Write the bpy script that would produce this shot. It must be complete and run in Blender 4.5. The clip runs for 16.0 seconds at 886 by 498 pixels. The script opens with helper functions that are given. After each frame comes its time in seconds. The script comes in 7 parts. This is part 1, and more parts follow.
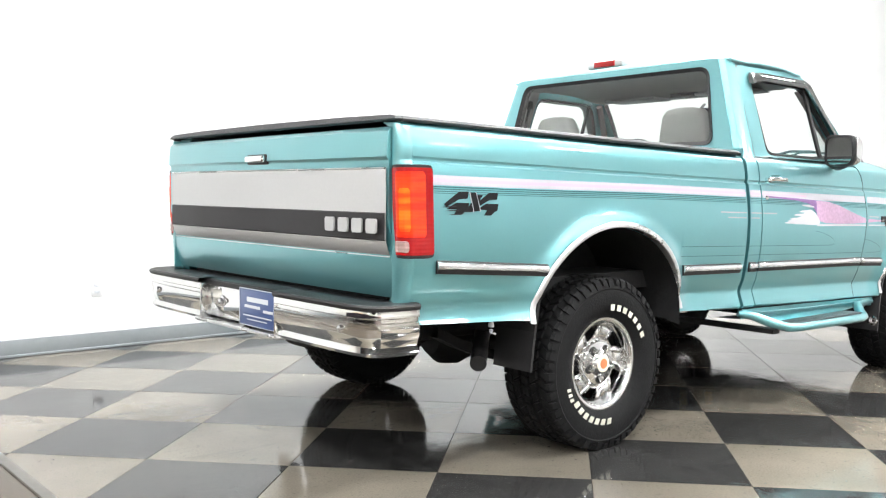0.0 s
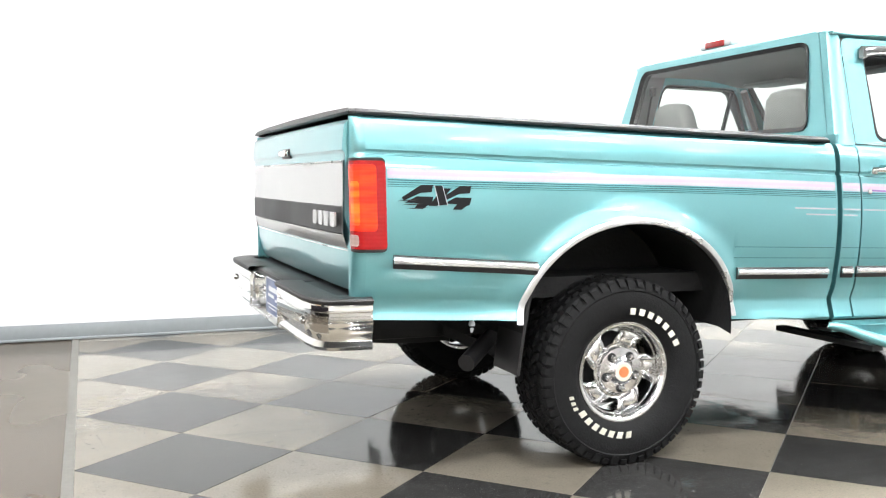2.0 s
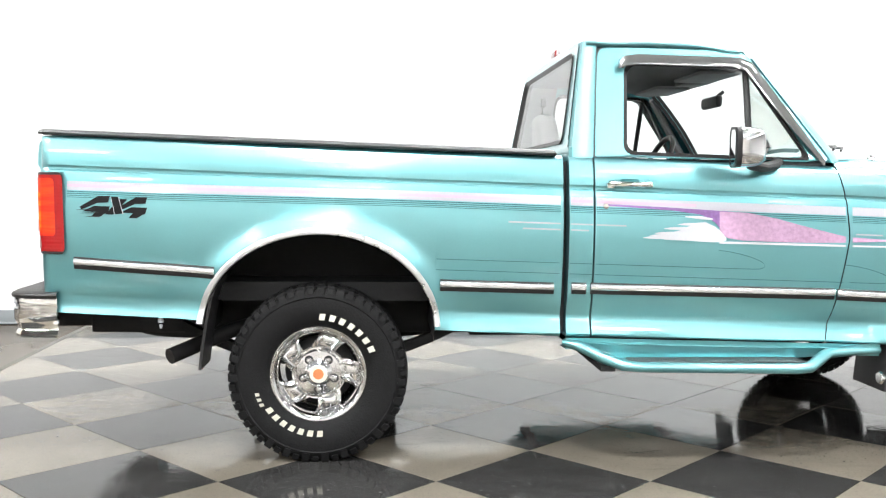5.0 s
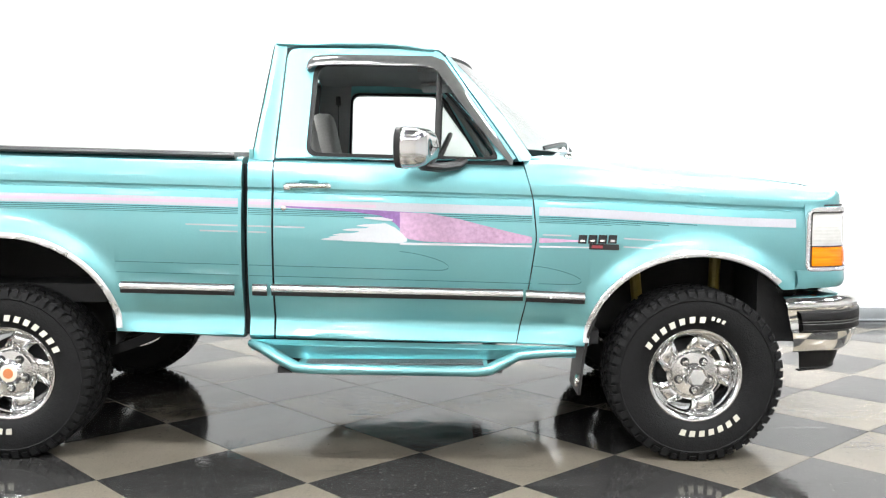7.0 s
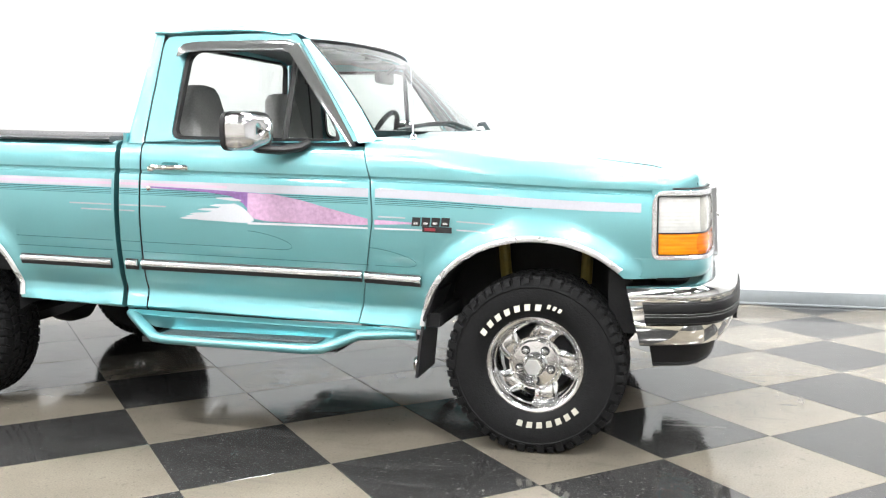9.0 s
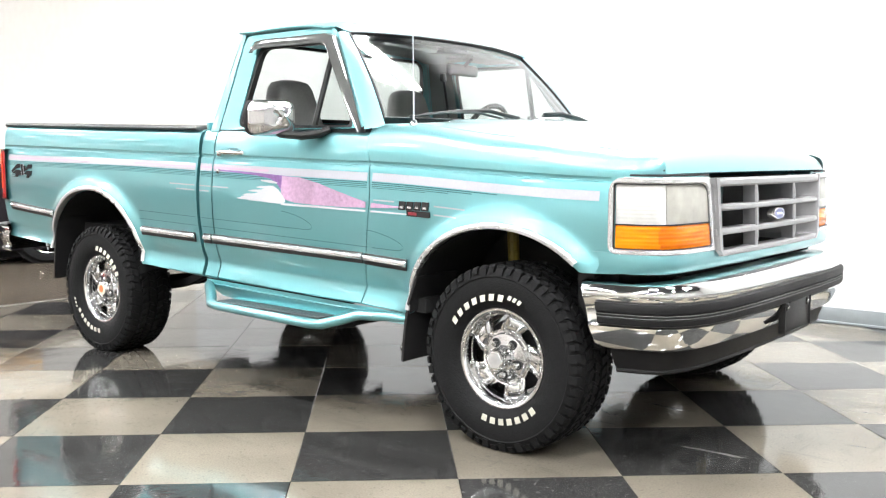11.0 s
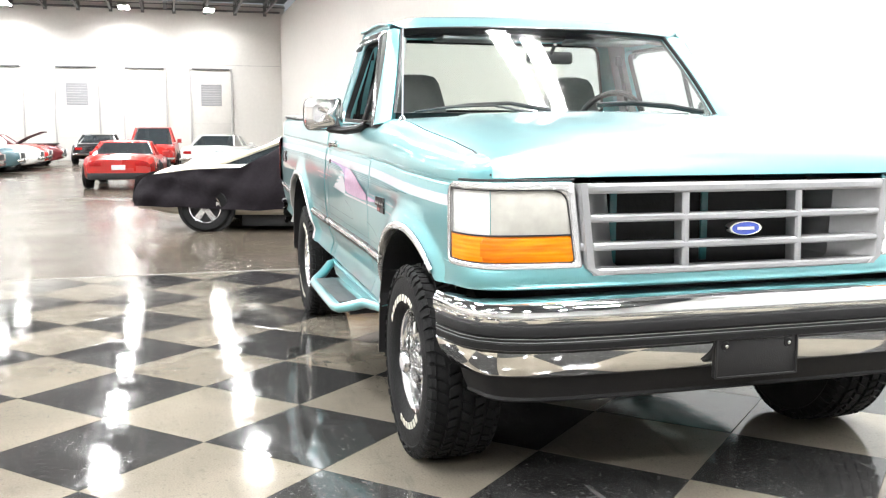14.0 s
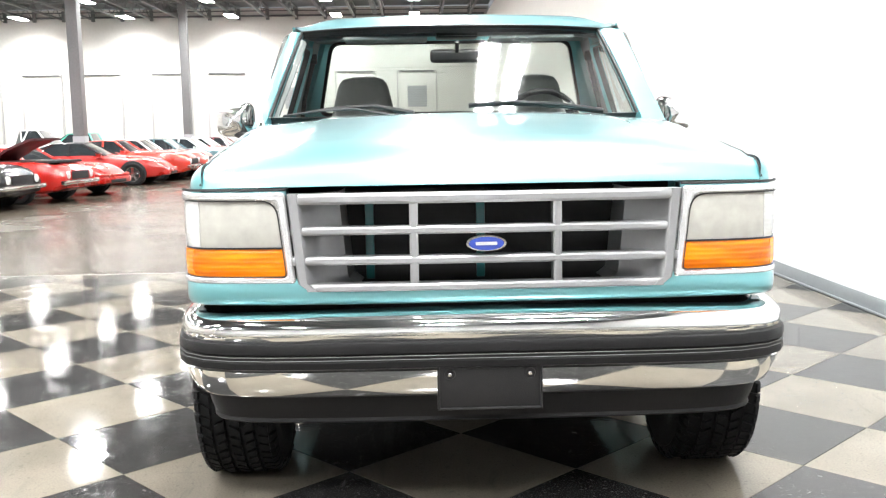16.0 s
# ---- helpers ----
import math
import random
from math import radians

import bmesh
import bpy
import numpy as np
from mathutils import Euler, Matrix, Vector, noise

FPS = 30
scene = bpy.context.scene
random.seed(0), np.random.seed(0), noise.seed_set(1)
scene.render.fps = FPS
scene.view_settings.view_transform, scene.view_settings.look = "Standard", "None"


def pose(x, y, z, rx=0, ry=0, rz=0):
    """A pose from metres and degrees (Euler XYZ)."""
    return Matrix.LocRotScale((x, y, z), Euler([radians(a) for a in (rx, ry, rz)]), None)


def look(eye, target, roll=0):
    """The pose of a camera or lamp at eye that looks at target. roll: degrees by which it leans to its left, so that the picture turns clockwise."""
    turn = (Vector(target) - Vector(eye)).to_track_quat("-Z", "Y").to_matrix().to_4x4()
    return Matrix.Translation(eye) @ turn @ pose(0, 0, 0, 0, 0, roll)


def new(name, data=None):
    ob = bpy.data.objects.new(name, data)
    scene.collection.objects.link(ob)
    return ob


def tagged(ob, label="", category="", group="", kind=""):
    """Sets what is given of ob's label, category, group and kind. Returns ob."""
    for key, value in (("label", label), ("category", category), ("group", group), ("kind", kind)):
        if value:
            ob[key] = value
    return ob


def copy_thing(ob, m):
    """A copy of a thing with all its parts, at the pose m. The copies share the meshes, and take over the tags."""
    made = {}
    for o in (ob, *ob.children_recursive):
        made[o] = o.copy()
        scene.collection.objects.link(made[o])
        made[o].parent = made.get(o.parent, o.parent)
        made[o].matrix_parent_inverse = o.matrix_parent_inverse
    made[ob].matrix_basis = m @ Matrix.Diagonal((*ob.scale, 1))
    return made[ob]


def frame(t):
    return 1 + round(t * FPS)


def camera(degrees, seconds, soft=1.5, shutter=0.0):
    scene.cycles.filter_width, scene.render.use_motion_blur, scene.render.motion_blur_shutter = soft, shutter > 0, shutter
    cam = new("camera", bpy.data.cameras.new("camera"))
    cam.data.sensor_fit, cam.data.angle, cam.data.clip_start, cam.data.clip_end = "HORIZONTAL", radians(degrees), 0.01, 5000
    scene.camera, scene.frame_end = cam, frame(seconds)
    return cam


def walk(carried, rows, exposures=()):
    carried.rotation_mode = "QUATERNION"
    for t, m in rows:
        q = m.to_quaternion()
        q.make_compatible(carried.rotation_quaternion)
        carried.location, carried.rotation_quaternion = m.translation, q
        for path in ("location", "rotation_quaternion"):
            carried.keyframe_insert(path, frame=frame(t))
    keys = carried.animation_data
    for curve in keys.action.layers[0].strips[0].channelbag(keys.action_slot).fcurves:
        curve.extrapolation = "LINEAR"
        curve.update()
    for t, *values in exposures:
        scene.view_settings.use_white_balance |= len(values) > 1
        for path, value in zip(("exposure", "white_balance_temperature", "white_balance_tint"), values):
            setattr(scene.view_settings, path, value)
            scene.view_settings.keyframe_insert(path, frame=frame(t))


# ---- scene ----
cam = camera(51.1, 16.0, 1.2)
PATH = [
    (0, (-3.059, -3.539, 1.113), (-1.780, -2.007, 0.985), 0.4),
    (0.5, (-2.791, -3.696, 1.137), (-1.627, -2.077, 0.986), 0.1),
    (1, (-2.535, -3.890, 1.135), (-1.499, -2.188, 0.969), 0.0),
    (1.5, (-2.262, -3.980, 1.126), (-1.446, -2.161, 0.961), 0.1),
    (2, (-1.965, -4.073, 1.121), (-1.247, -2.212, 0.974), 0.3),
    (2.5, (-1.662, -4.211, 1.136), (-1.083, -2.304, 0.975), 0.6),
    (3, (-1.298, -4.394, 1.159), (-0.830, -2.456, 0.994), 0.3),
    (3.2, (-1.153, -4.481, 1.170), (-0.715, -2.536, 1.001), 1.0),
    (5.3, (0.469, -4.827, 1.169), (0.601, -2.835, 1.047), 0.4),
    (5.5, (0.616, -4.839, 1.146), (0.755, -2.847, 1.038), 0.1),
    (6, (1.054, -4.862, 1.181), (1.122, -2.868, 1.047), -0.1),
    (6.5, (1.456, -4.857, 1.2), (1.486, -2.863, 1.052), -0.0),
    (7, (1.883, -4.871, 1.228), (1.882, -2.878, 1.066), 0.1),
    (7.5, (2.294, -4.855, 1.228), (2.189, -2.866, 1.043), 0.2),
    (8, (2.701, -4.826, 1.243), (2.489, -2.848, 1.035), 0.1),
    (8.5, (3.129, -4.764, 1.289), (2.76, -2.811, 1.068), -0.2),
    (8.7, (3.308, -4.728, 1.302), (2.881, -2.787, 1.073), -0.3),
    (10.8, (4.943, -3.987, 1.158), (3.756, -2.389, 0.958), 0.3),
    (11, (5.071, -3.878, 1.159), (3.805, -2.342, 0.961), 0.2),
    (11.5, (5.368, -3.601, 1.156), (3.969, -2.185, 0.956), 0.3),
    (12, (5.639, -3.291, 1.176), (4.076, -2.059, 0.976), 0.2),
    (12.5, (5.819, -2.955, 1.207), (4.148, -1.878, 0.991), 0.1),
    (13, (5.987, -2.604, 1.256), (4.225, -1.695, 0.996), 0.1),
    (13.5, (6.306, -2.243, 1.255), (4.450, -1.541, 1.004), 0.2),
    (14, (6.360, -1.824, 1.251), (4.455, -1.270, 0.998), 0.0),
    (14.5, (6.401, -1.407, 1.255), (4.448, -1.061, 1.003), -0.2),
    (15, (6.419, -1.003, 1.257), (4.445, -0.792, 1.012), -0.4),
    (15.5, (6.431, -0.601, 1.262), (4.452, -0.467, 1.012), -0.8),
    (16, (6.436, -0.206, 1.268), (4.453, -0.151, 1.013), -0.9),
]
walk(cam, [(t, look(eye, target, roll)) for t, eye, target, roll in PATH],
     [(0, -0.07), (1.5, -0.02), (3, -0.02), (5.5, -0.12), (7, -0.20), (8.5, -0.20), (11, -0.10), (12.5, 0.03), (13.5, 0.11), (15, 0.10), (16, 0.05)])

# ---- world, lights, exposure ----
world = bpy.data.worlds.new("world")
scene.world = world
world.use_nodes = True
world.node_tree.nodes["Background"].inputs[0].default_value = (0.9, 0.95, 1.0, 1)
world.node_tree.nodes["Background"].inputs[1].default_value = 0.3

LAMP_GLOW = 60.0           # strength of a high-bay lamp's diffuser
LAMP_WATTS = 300.0          # power of the light that its optics throw downwards
LAMP_BEAM = 150.0           # full angle of that light, in degrees

# ---- materials ----


def shader(name, colour, rough=0.5, metal=0.0, coat=0.0, coat_rough=0.03, ior=1.5, scale=8.0, vary=0.12, bump=0.0, bump_scale=60.0,
           rough_vary=0.1, emit=0.0, rand=0.0, gloss=0.5):
    """A Principled material with colour variation at two scales, varied roughness and a fine relief."""
    m = bpy.data.materials.new(name)
    m.use_nodes = True
    nt = m.node_tree
    bs = nt.nodes["Principled BSDF"]
    bs.inputs["Metallic"].default_value = metal
    bs.inputs["IOR"].default_value = ior
    bs.inputs["Specular IOR Level"].default_value = gloss
    bs.inputs["Coat Weight"].default_value = coat
    bs.inputs["Coat Roughness"].default_value = coat_rough
    tc = nt.nodes.new("ShaderNodeTexCoord")
    big = nt.nodes.new("ShaderNodeTexNoise")
    big.inputs["Scale"].default_value = scale * 0.2
    big.inputs["Detail"].default_value = 3
    fine = nt.nodes.new("ShaderNodeTexNoise")
    fine.inputs["Scale"].default_value = scale * 4
    fine.inputs["Detail"].default_value = 4
    mix = nt.nodes.new("ShaderNodeMath")
    mix.operation = "ADD"
    for n in (big, fine):
        nt.links.new(tc.outputs["Object"], n.inputs["Vector"])
    nt.links.new(big.outputs["Fac"], mix.inputs[0])
    nt.links.new(fine.outputs["Fac"], mix.inputs[1])
    src = mix.outputs[0]
    if rand:
        oi = nt.nodes.new("ShaderNodeObjectInfo")
        add = nt.nodes.new("ShaderNodeMath")
        add.operation = "MULTIPLY_ADD"
        add.inputs[1].default_value = rand
        nt.links.new(oi.outputs["Random"], add.inputs[0])
        nt.links.new(src, add.inputs[2])
        src = add.outputs[0]
    ramp = nt.nodes.new("ShaderNodeMapRange")
    ramp.inputs[1].default_value, ramp.inputs[2].default_value = 0.6, 1.4 + rand
    ramp.inputs[3].default_value, ramp.inputs[4].default_value = 1 - vary, 1 + vary
    nt.links.new(src, ramp.inputs[0])
    col = nt.nodes.new("ShaderNodeMix")
    col.data_type, col.blend_type = "RGBA", "MULTIPLY"
    col.inputs[0].default_value = 1.0
    col.inputs[6].default_value = (*colour, 1)
    nt.links.new(ramp.outputs[0], col.inputs[7])
    nt.links.new(col.outputs[2], bs.inputs["Base Color"])
    rr = nt.nodes.new("ShaderNodeMapRange")
    rr.inputs[1].default_value, rr.inputs[2].default_value = 0.3, 0.7
    rr.inputs[3].default_value, rr.inputs[4].default_value = rough * (1 - rough_vary), min(1, rough * (1 + rough_vary))
    nt.links.new(big.outputs["Fac"], rr.inputs[0])
    nt.links.new(rr.outputs[0], bs.inputs["Roughness"])
    if bump:
        bn = nt.nodes.new("ShaderNodeTexNoise")
        bn.inputs["Scale"].default_value = bump_scale
        bn.inputs["Detail"].default_value = 4
        nt.links.new(tc.outputs["Object"], bn.inputs["Vector"])
        bp = nt.nodes.new("ShaderNodeBump")
        bp.inputs["Strength"].default_value = bump
        bp.inputs["Distance"].default_value = 0.01
        nt.links.new(bn.outputs["Fac"], bp.inputs["Height"])
        nt.links.new(bp.outputs[0], bs.inputs["Normal"])
    if emit:
        bs.inputs["Emission Color"].default_value = (*colour, 1)
        bs.inputs["Emission Strength"].default_value = emit
    return m


def glass(name, tint=(0.93, 0.96, 0.95), rough=0.0):
    """Thin pane: clear, with mirror gloss by Fresnel."""
    m = bpy.data.materials.new(name)
    m.use_nodes = True
    nt = m.node_tree
    nt.nodes.clear()
    out = nt.nodes.new("ShaderNodeOutputMaterial")
    mx = nt.nodes.new("ShaderNodeMixShader")
    tr = nt.nodes.new("ShaderNodeBsdfTransparent")
    tr.inputs[0].default_value = (*tint, 1)
    gl = nt.nodes.new("ShaderNodeBsdfGlossy")
    gl.inputs["Roughness"].default_value = rough
    lw = nt.nodes.new("ShaderNodeLayerWeight")
    lw.inputs["Blend"].default_value = 0.5
    pw_ = nt.nodes.new("ShaderNodeMath")
    pw_.operation = "POWER"
    pw_.inputs[1].default_value = 4.0
    fr = nt.nodes.new("ShaderNodeMath")
    fr.operation = "MULTIPLY_ADD"
    fr.inputs[1].default_value, fr.inputs[2].default_value = 0.85, 0.075
    nt.links.new(lw.outputs["Facing"], pw_.inputs[0])
    nt.links.new(pw_.outputs[0], fr.inputs[0])
    nt.links.new(fr.outputs[0], mx.inputs[0])
    nt.links.new(tr.outputs[0], mx.inputs[1])
    nt.links.new(gl.outputs[0], mx.inputs[2])
    nt.links.new(mx.outputs[0], out.inputs[0])
    return m


def pearl(name, colour, rough, metal, sheen, sheen_rough):
    """Metallic lacquer: tinted flakes under a sharp clear coat, with a broad pale pearl gloss."""
    m = shader(name, colour, rough, metal=metal, coat=1.0, vary=0.03, scale=30, rough_vary=0.05)
    nt = m.node_tree
    gl = nt.nodes.new("ShaderNodeBsdfGlossy")
    gl.inputs["Color"].default_value = (0.95, 0.97, 0.97, 1)
    gl.inputs["Roughness"].default_value = sheen_rough
    mx = nt.nodes.new("ShaderNodeMixShader")
    mx.inputs[0].default_value = sheen
    nt.links.new(nt.nodes["Principled BSDF"].outputs[0], mx.inputs[1])
    nt.links.new(gl.outputs[0], mx.inputs[2])
    nt.links.new(mx.outputs[0], nt.nodes["Material Output"].inputs[0])
    return m


def lens(name, colour, rough=0.12, ribs=0.12, coat=0.4, streak=None):
    """Moulded plastic lens with fine prismatic ribs and, where given, streaks of a second tone."""
    m = shader(name, colour, rough, coat=coat, coat_rough=0.04, vary=0.15, scale=6, gloss=0.3)
    nt = m.node_tree
    bs = nt.nodes["Principled BSDF"]
    tc = nt.nodes.new("ShaderNodeTexCoord")
    wv = nt.nodes.new("ShaderNodeTexWave")
    wv.bands_direction = "Z"
    wv.inputs["Scale"].default_value = 22
    wv.inputs["Distortion"].default_value = 0.6
    nt.links.new(tc.outputs["Object"], wv.inputs["Vector"])
    bp = nt.nodes.new("ShaderNodeBump")
    bp.inputs["Strength"].default_value = ribs
    bp.inputs["Distance"].default_value = 0.004
    nt.links.new(wv.outputs["Fac"], bp.inputs["Height"])
    nt.links.new(bp.outputs[0], bs.inputs["Normal"])
    if streak:
        mp = nt.nodes.new("ShaderNodeMapping")
        mp.inputs["Scale"].default_value = (5, 5, 42)
        nt.links.new(tc.outputs["Object"], mp.inputs["Vector"])
        nz = nt.nodes.new("ShaderNodeTexNoise")
        nz.inputs["Scale"].default_value = 1.0
        nz.inputs["Detail"].default_value = 2
        nt.links.new(mp.outputs[0], nz.inputs["Vector"])
        rp = nt.nodes.new("ShaderNodeMapRange")
        for i, v in enumerate((0.40, 0.62, 0.0, 1.0)):
            rp.inputs[i + 1].default_value = v
        nt.links.new(nz.outputs["Fac"], rp.inputs[0])
        mx = nt.nodes.new("ShaderNodeMix")
        mx.data_type = "RGBA"
        mx.inputs[6].default_value, mx.inputs[7].default_value = (*colour, 1), (*streak, 1)
        nt.links.new(rp.outputs[0], mx.inputs[0])
        nt.links.new(mx.outputs[2], bs.inputs["Base Color"])
    return m


def tile_shader(name, colour, worn, rough, gloss):
    """A waxed floor tile: cloudy tone, speckle, scuff marks and uneven polish, laid out in room coordinates."""
    m = bpy.data.materials.new(name)
    m.use_nodes = True
    nt = m.node_tree
    bs = nt.nodes["Principled BSDF"]
    bs.inputs["Specular IOR Level"].default_value = gloss
    geo = nt.nodes.new("ShaderNodeNewGeometry")

    def noise(scale, detail, stretch=None, turn=0.0, distort=0.0):
        n = nt.nodes.new("ShaderNodeTexNoise")
        n.inputs["Scale"].default_value = scale
        n.inputs["Detail"].default_value = detail
        n.inputs["Distortion"].default_value = distort
        mp = nt.nodes.new("ShaderNodeMapping")
        mp.inputs["Scale"].default_value = stretch or (1, 1, 1)
        mp.inputs["Rotation"].default_value = (0, 0, radians(turn))
        nt.links.new(geo.outputs["Position"], mp.inputs["Vector"])
        nt.links.new(mp.outputs[0], n.inputs["Vector"])
        return n.outputs["Fac"]

    def ranged(src, a, b, c, d):
        r = nt.nodes.new("ShaderNodeMapRange")
        for i, v in enumerate((a, b, c, d)):
            r.inputs[i + 1].default_value = v
        nt.links.new(src, r.inputs[0])
        return r.outputs[0]

    def maths(op, p, q):
        n = nt.nodes.new("ShaderNodeMath")
        n.operation = op
        for i, v in enumerate((p, q)):
            if isinstance(v, float):
                n.inputs[i].default_value = v
            else:
                nt.links.new(v, n.inputs[i])
        return n.outputs[0]

    oi = nt.nodes.new("ShaderNodeObjectInfo")
    tone = maths("ADD", ranged(noise(1.6, 4), 0.3, 0.7, 0.80, 1.16), ranged(oi.outputs["Random"], 0.0, 1.0, -0.07, 0.07))
    tone = maths("MULTIPLY", tone, ranged(noise(140, 2), 0.3, 0.7, 0.88, 1.12))
    scuff = maths("MAXIMUM", ranged(noise(3.0, 6, (1, 5, 1), 38, 0.6), 0.60, 0.74, 0.0, 0.75), ranged(noise(2.6, 6, (6, 1, 1), 24, 0.4), 0.63, 0.76, 0.0, 0.6))
    scuff = maths("MULTIPLY", scuff, ranged(noise(0.9, 3), 0.42, 0.62, 0.1, 1.0))
    scuff = maths("MAXIMUM", scuff, maths("MAXIMUM", ranged(noise(22, 5), 0.64, 0.72, 0.0, 0.55), ranged(noise(60, 2), 0.63, 0.69, 0.0, 0.6)))
    mx = nt.nodes.new("ShaderNodeMix")
    mx.data_type = "RGBA"
    mx.inputs[6].default_value, mx.inputs[7].default_value = (*colour, 1), (*worn, 1)
    nt.links.new(scuff, mx.inputs[0])
    mul = nt.nodes.new("ShaderNodeMix")
    mul.data_type, mul.blend_type = "RGBA", "MULTIPLY"
    mul.inputs[0].default_value = 1.0
    nt.links.new(mx.outputs[2], mul.inputs[6])
    nt.links.new(tone, mul.inputs[7])
    nt.links.new(mul.outputs[2], bs.inputs["Base Color"])
    r = maths("ADD", ranged(noise(4.5, 5), 0.32, 0.7, rough * 0.55, rough * 1.9), maths("MULTIPLY", scuff, 0.12))
    nt.links.new(r, bs.inputs["Roughness"])
    bp = nt.nodes.new("ShaderNodeBump")
    bp.inputs["Strength"].default_value = 0.035
    bp.inputs["Distance"].default_value = 0.02
    nt.links.new(noise(9, 3), bp.inputs["Height"])
    nt.links.new(bp.outputs[0], bs.inputs["Normal"])
    return m


PAINT = pearl("teal_paint", (0.092, 0.390, 0.422), 0.31, 0.8, 0.105, 0.42)
SILVER = shader("silver_paint", (0.40, 0.40, 0.395), 0.35, metal=0.2, coat=0.8, vary=0.03, scale=20)
STRIPE = shader("lilac_silver_decal", (0.40, 0.40, 0.44), 0.35, coat=0.6, vary=0.05, scale=25)
PINK = shader("pink_decal", (0.50, 0.35, 0.44), 0.35, coat=0.6, vary=0.05, scale=25)
PURPLE = shader("purple_decal", (0.20, 0.10, 0.28), 0.35, coat=0.6, vary=0.35, scale=14)
DASH = shader("faint_pink_decal", (0.36, 0.40, 0.43), 0.35, coat=0.6, vary=0.05, scale=25)
BADGERED = shader("badge_red", (0.22, 0.02, 0.03), 0.35, coat=0.5, vary=0.05)
BLACKDECAL = shader("black_decal", (0.010, 0.010, 0.011), 0.5, vary=0.1, scale=16, gloss=0.12)
MAUVE = shader("mauve_speckled_decal", (0.40, 0.25, 0.37), 0.35, coat=0.6, vary=0.30, scale=16)
PALE = shader("pale_decal", (0.50, 0.52, 0.55), 0.35, coat=0.6, vary=0.05, scale=25)
DARKTEAL = shader("dark_teal_pinstripe_and_shade", (0.02, 0.13, 0.14), 0.35, coat=0.6, vary=0.05)
CHROME = shader("chrome", (0.84, 0.84, 0.83), 0.075, metal=1.0, vary=0.03, rough_vary=0.4, scale=5)
ROUGHCHROME = shader("wheel_chrome", (0.72, 0.72, 0.72), 0.13, metal=1.0, vary=0.05, rough_vary=0.4, bump=0.03, bump_scale=22)
BRIGHT = shader("bright_anodised_strip", (0.68, 0.675, 0.68), 0.22, metal=0.75, vary=0.04, scale=20)
ALU = shader("brushed_silver_trim", (0.66, 0.66, 0.66), 0.28, metal=0.8, vary=0.06, scale=20)
RUBBER = shader("tyre_rubber", (0.008, 0.008, 0.0083), 0.70, vary=0.25, scale=14, bump=0.25, bump_scale=120, gloss=0.16)
BLACK = shader("black_plastic", (0.016, 0.0155, 0.016), 0.42, vary=0.15, scale=12, bump=0.1, bump_scale=200, gloss=0.3)
STRIP = shader("black_bumper_rubber", (0.009, 0.0087, 0.009), 0.5, vary=0.15, scale=12, bump=0.1, bump_scale=200, gloss=0.2)
VINYL = shader("black_vinyl", (0.04, 0.04, 0.042), 0.36, vary=0.2, scale=10, bump=0.25, bump_scale=260)
DARK = shader("underbody_and_shade_black", (0.007, 0.007, 0.0075), 0.75, vary=0.3, scale=9, bump=0.2)
GRILLEGREY = shader("grille_satin_silver", (0.31, 0.31, 0.315), 0.32, metal=0.5, vary=0.05, scale=16)
CHARCOAL = shader("charcoal_band", (0.022, 0.021, 0.022), 0.45, vary=0.1, scale=16, gloss=0.25)
LETTER = shader("raised_white_rubber", (0.56, 0.54, 0.46), 0.6, vary=0.1, scale=40)
RED = lens("red_lens", (0.30, 0.007, 0.008))
ORANGERED = lens("orange_red_lens", (0.62, 0.022, 0.008), streak=(0.78, 0.05, 0.008))
AMBERRED = lens("orange_glow_lens", (0.80, 0.055, 0.008), streak=(0.95, 0.16, 0.012))
AMBER = lens("amber_lens", (0.52, 0.115, 0.001), 0.22, ribs=0.16, coat=0.25, streak=(0.74, 0.21, 0.002))
AMBERPALE = lens("amber_corner_lens", (0.66, 0.19, 0.001), 0.22, ribs=0.16, coat=0.25, streak=(0.80, 0.28, 0.003))
CLEAR = lens("hazed_clear_lens", (0.37, 0.36, 0.325), 0.2, ribs=0.0)
CLEARSIDE = lens("ribbed_clear_lens", (0.55, 0.55, 0.53), 0.15)
WHITELENS = lens("reversing_lens", (0.36, 0.24, 0.22))
GLASS = glass("window_glass", (0.81, 0.845, 0.825), 0.06)
CLOTH = shader("grey_seat_cloth", (0.27, 0.27, 0.265), 0.9, vary=0.2, scale=30, bump=0.3, bump_scale=240)
DARKCLOTH = shader("charcoal_interior", (0.05, 0.052, 0.055), 0.75, vary=0.15, scale=12, bump=0.15)
LINER = shader("grey_headliner", (0.24, 0.245, 0.245), 0.95, vary=0.1, scale=40)
BLUE = shader("blue_enamel", (0.03, 0.06, 0.33), 0.25, coat=1.0, vary=0.05)
NAVY = shader("navy_plate", (0.03, 0.06, 0.17), 0.4, coat=0.5, vary=0.1)
HUBCAP = shader("orange_red_centre", (0.50, 0.17, 0.06), 0.4, vary=0.1, scale=60)
IVORY = shader("ivory_cap", (0.66, 0.60, 0.48), 0.45, vary=0.1, scale=60)
MIRROR = shader("mirror_glass", (0.92, 0.92, 0.92), 0.01, metal=1.0, vary=0.0, rough_vary=0.0)
YELLOW = shader("yellow_shock_absorber", (0.20, 0.15, 0.02), 0.5, vary=0.2)
WHITEWALL = shader("white_wall_paint", (0.585, 0.587, 0.587), 0.7, vary=0.03, scale=3, bump=0.06, bump_scale=90)
HALLWALL = shader("cream_wall_paint", (0.57, 0.552, 0.52), 0.75, vary=0.05, scale=2, bump=0.06, bump_scale=60)
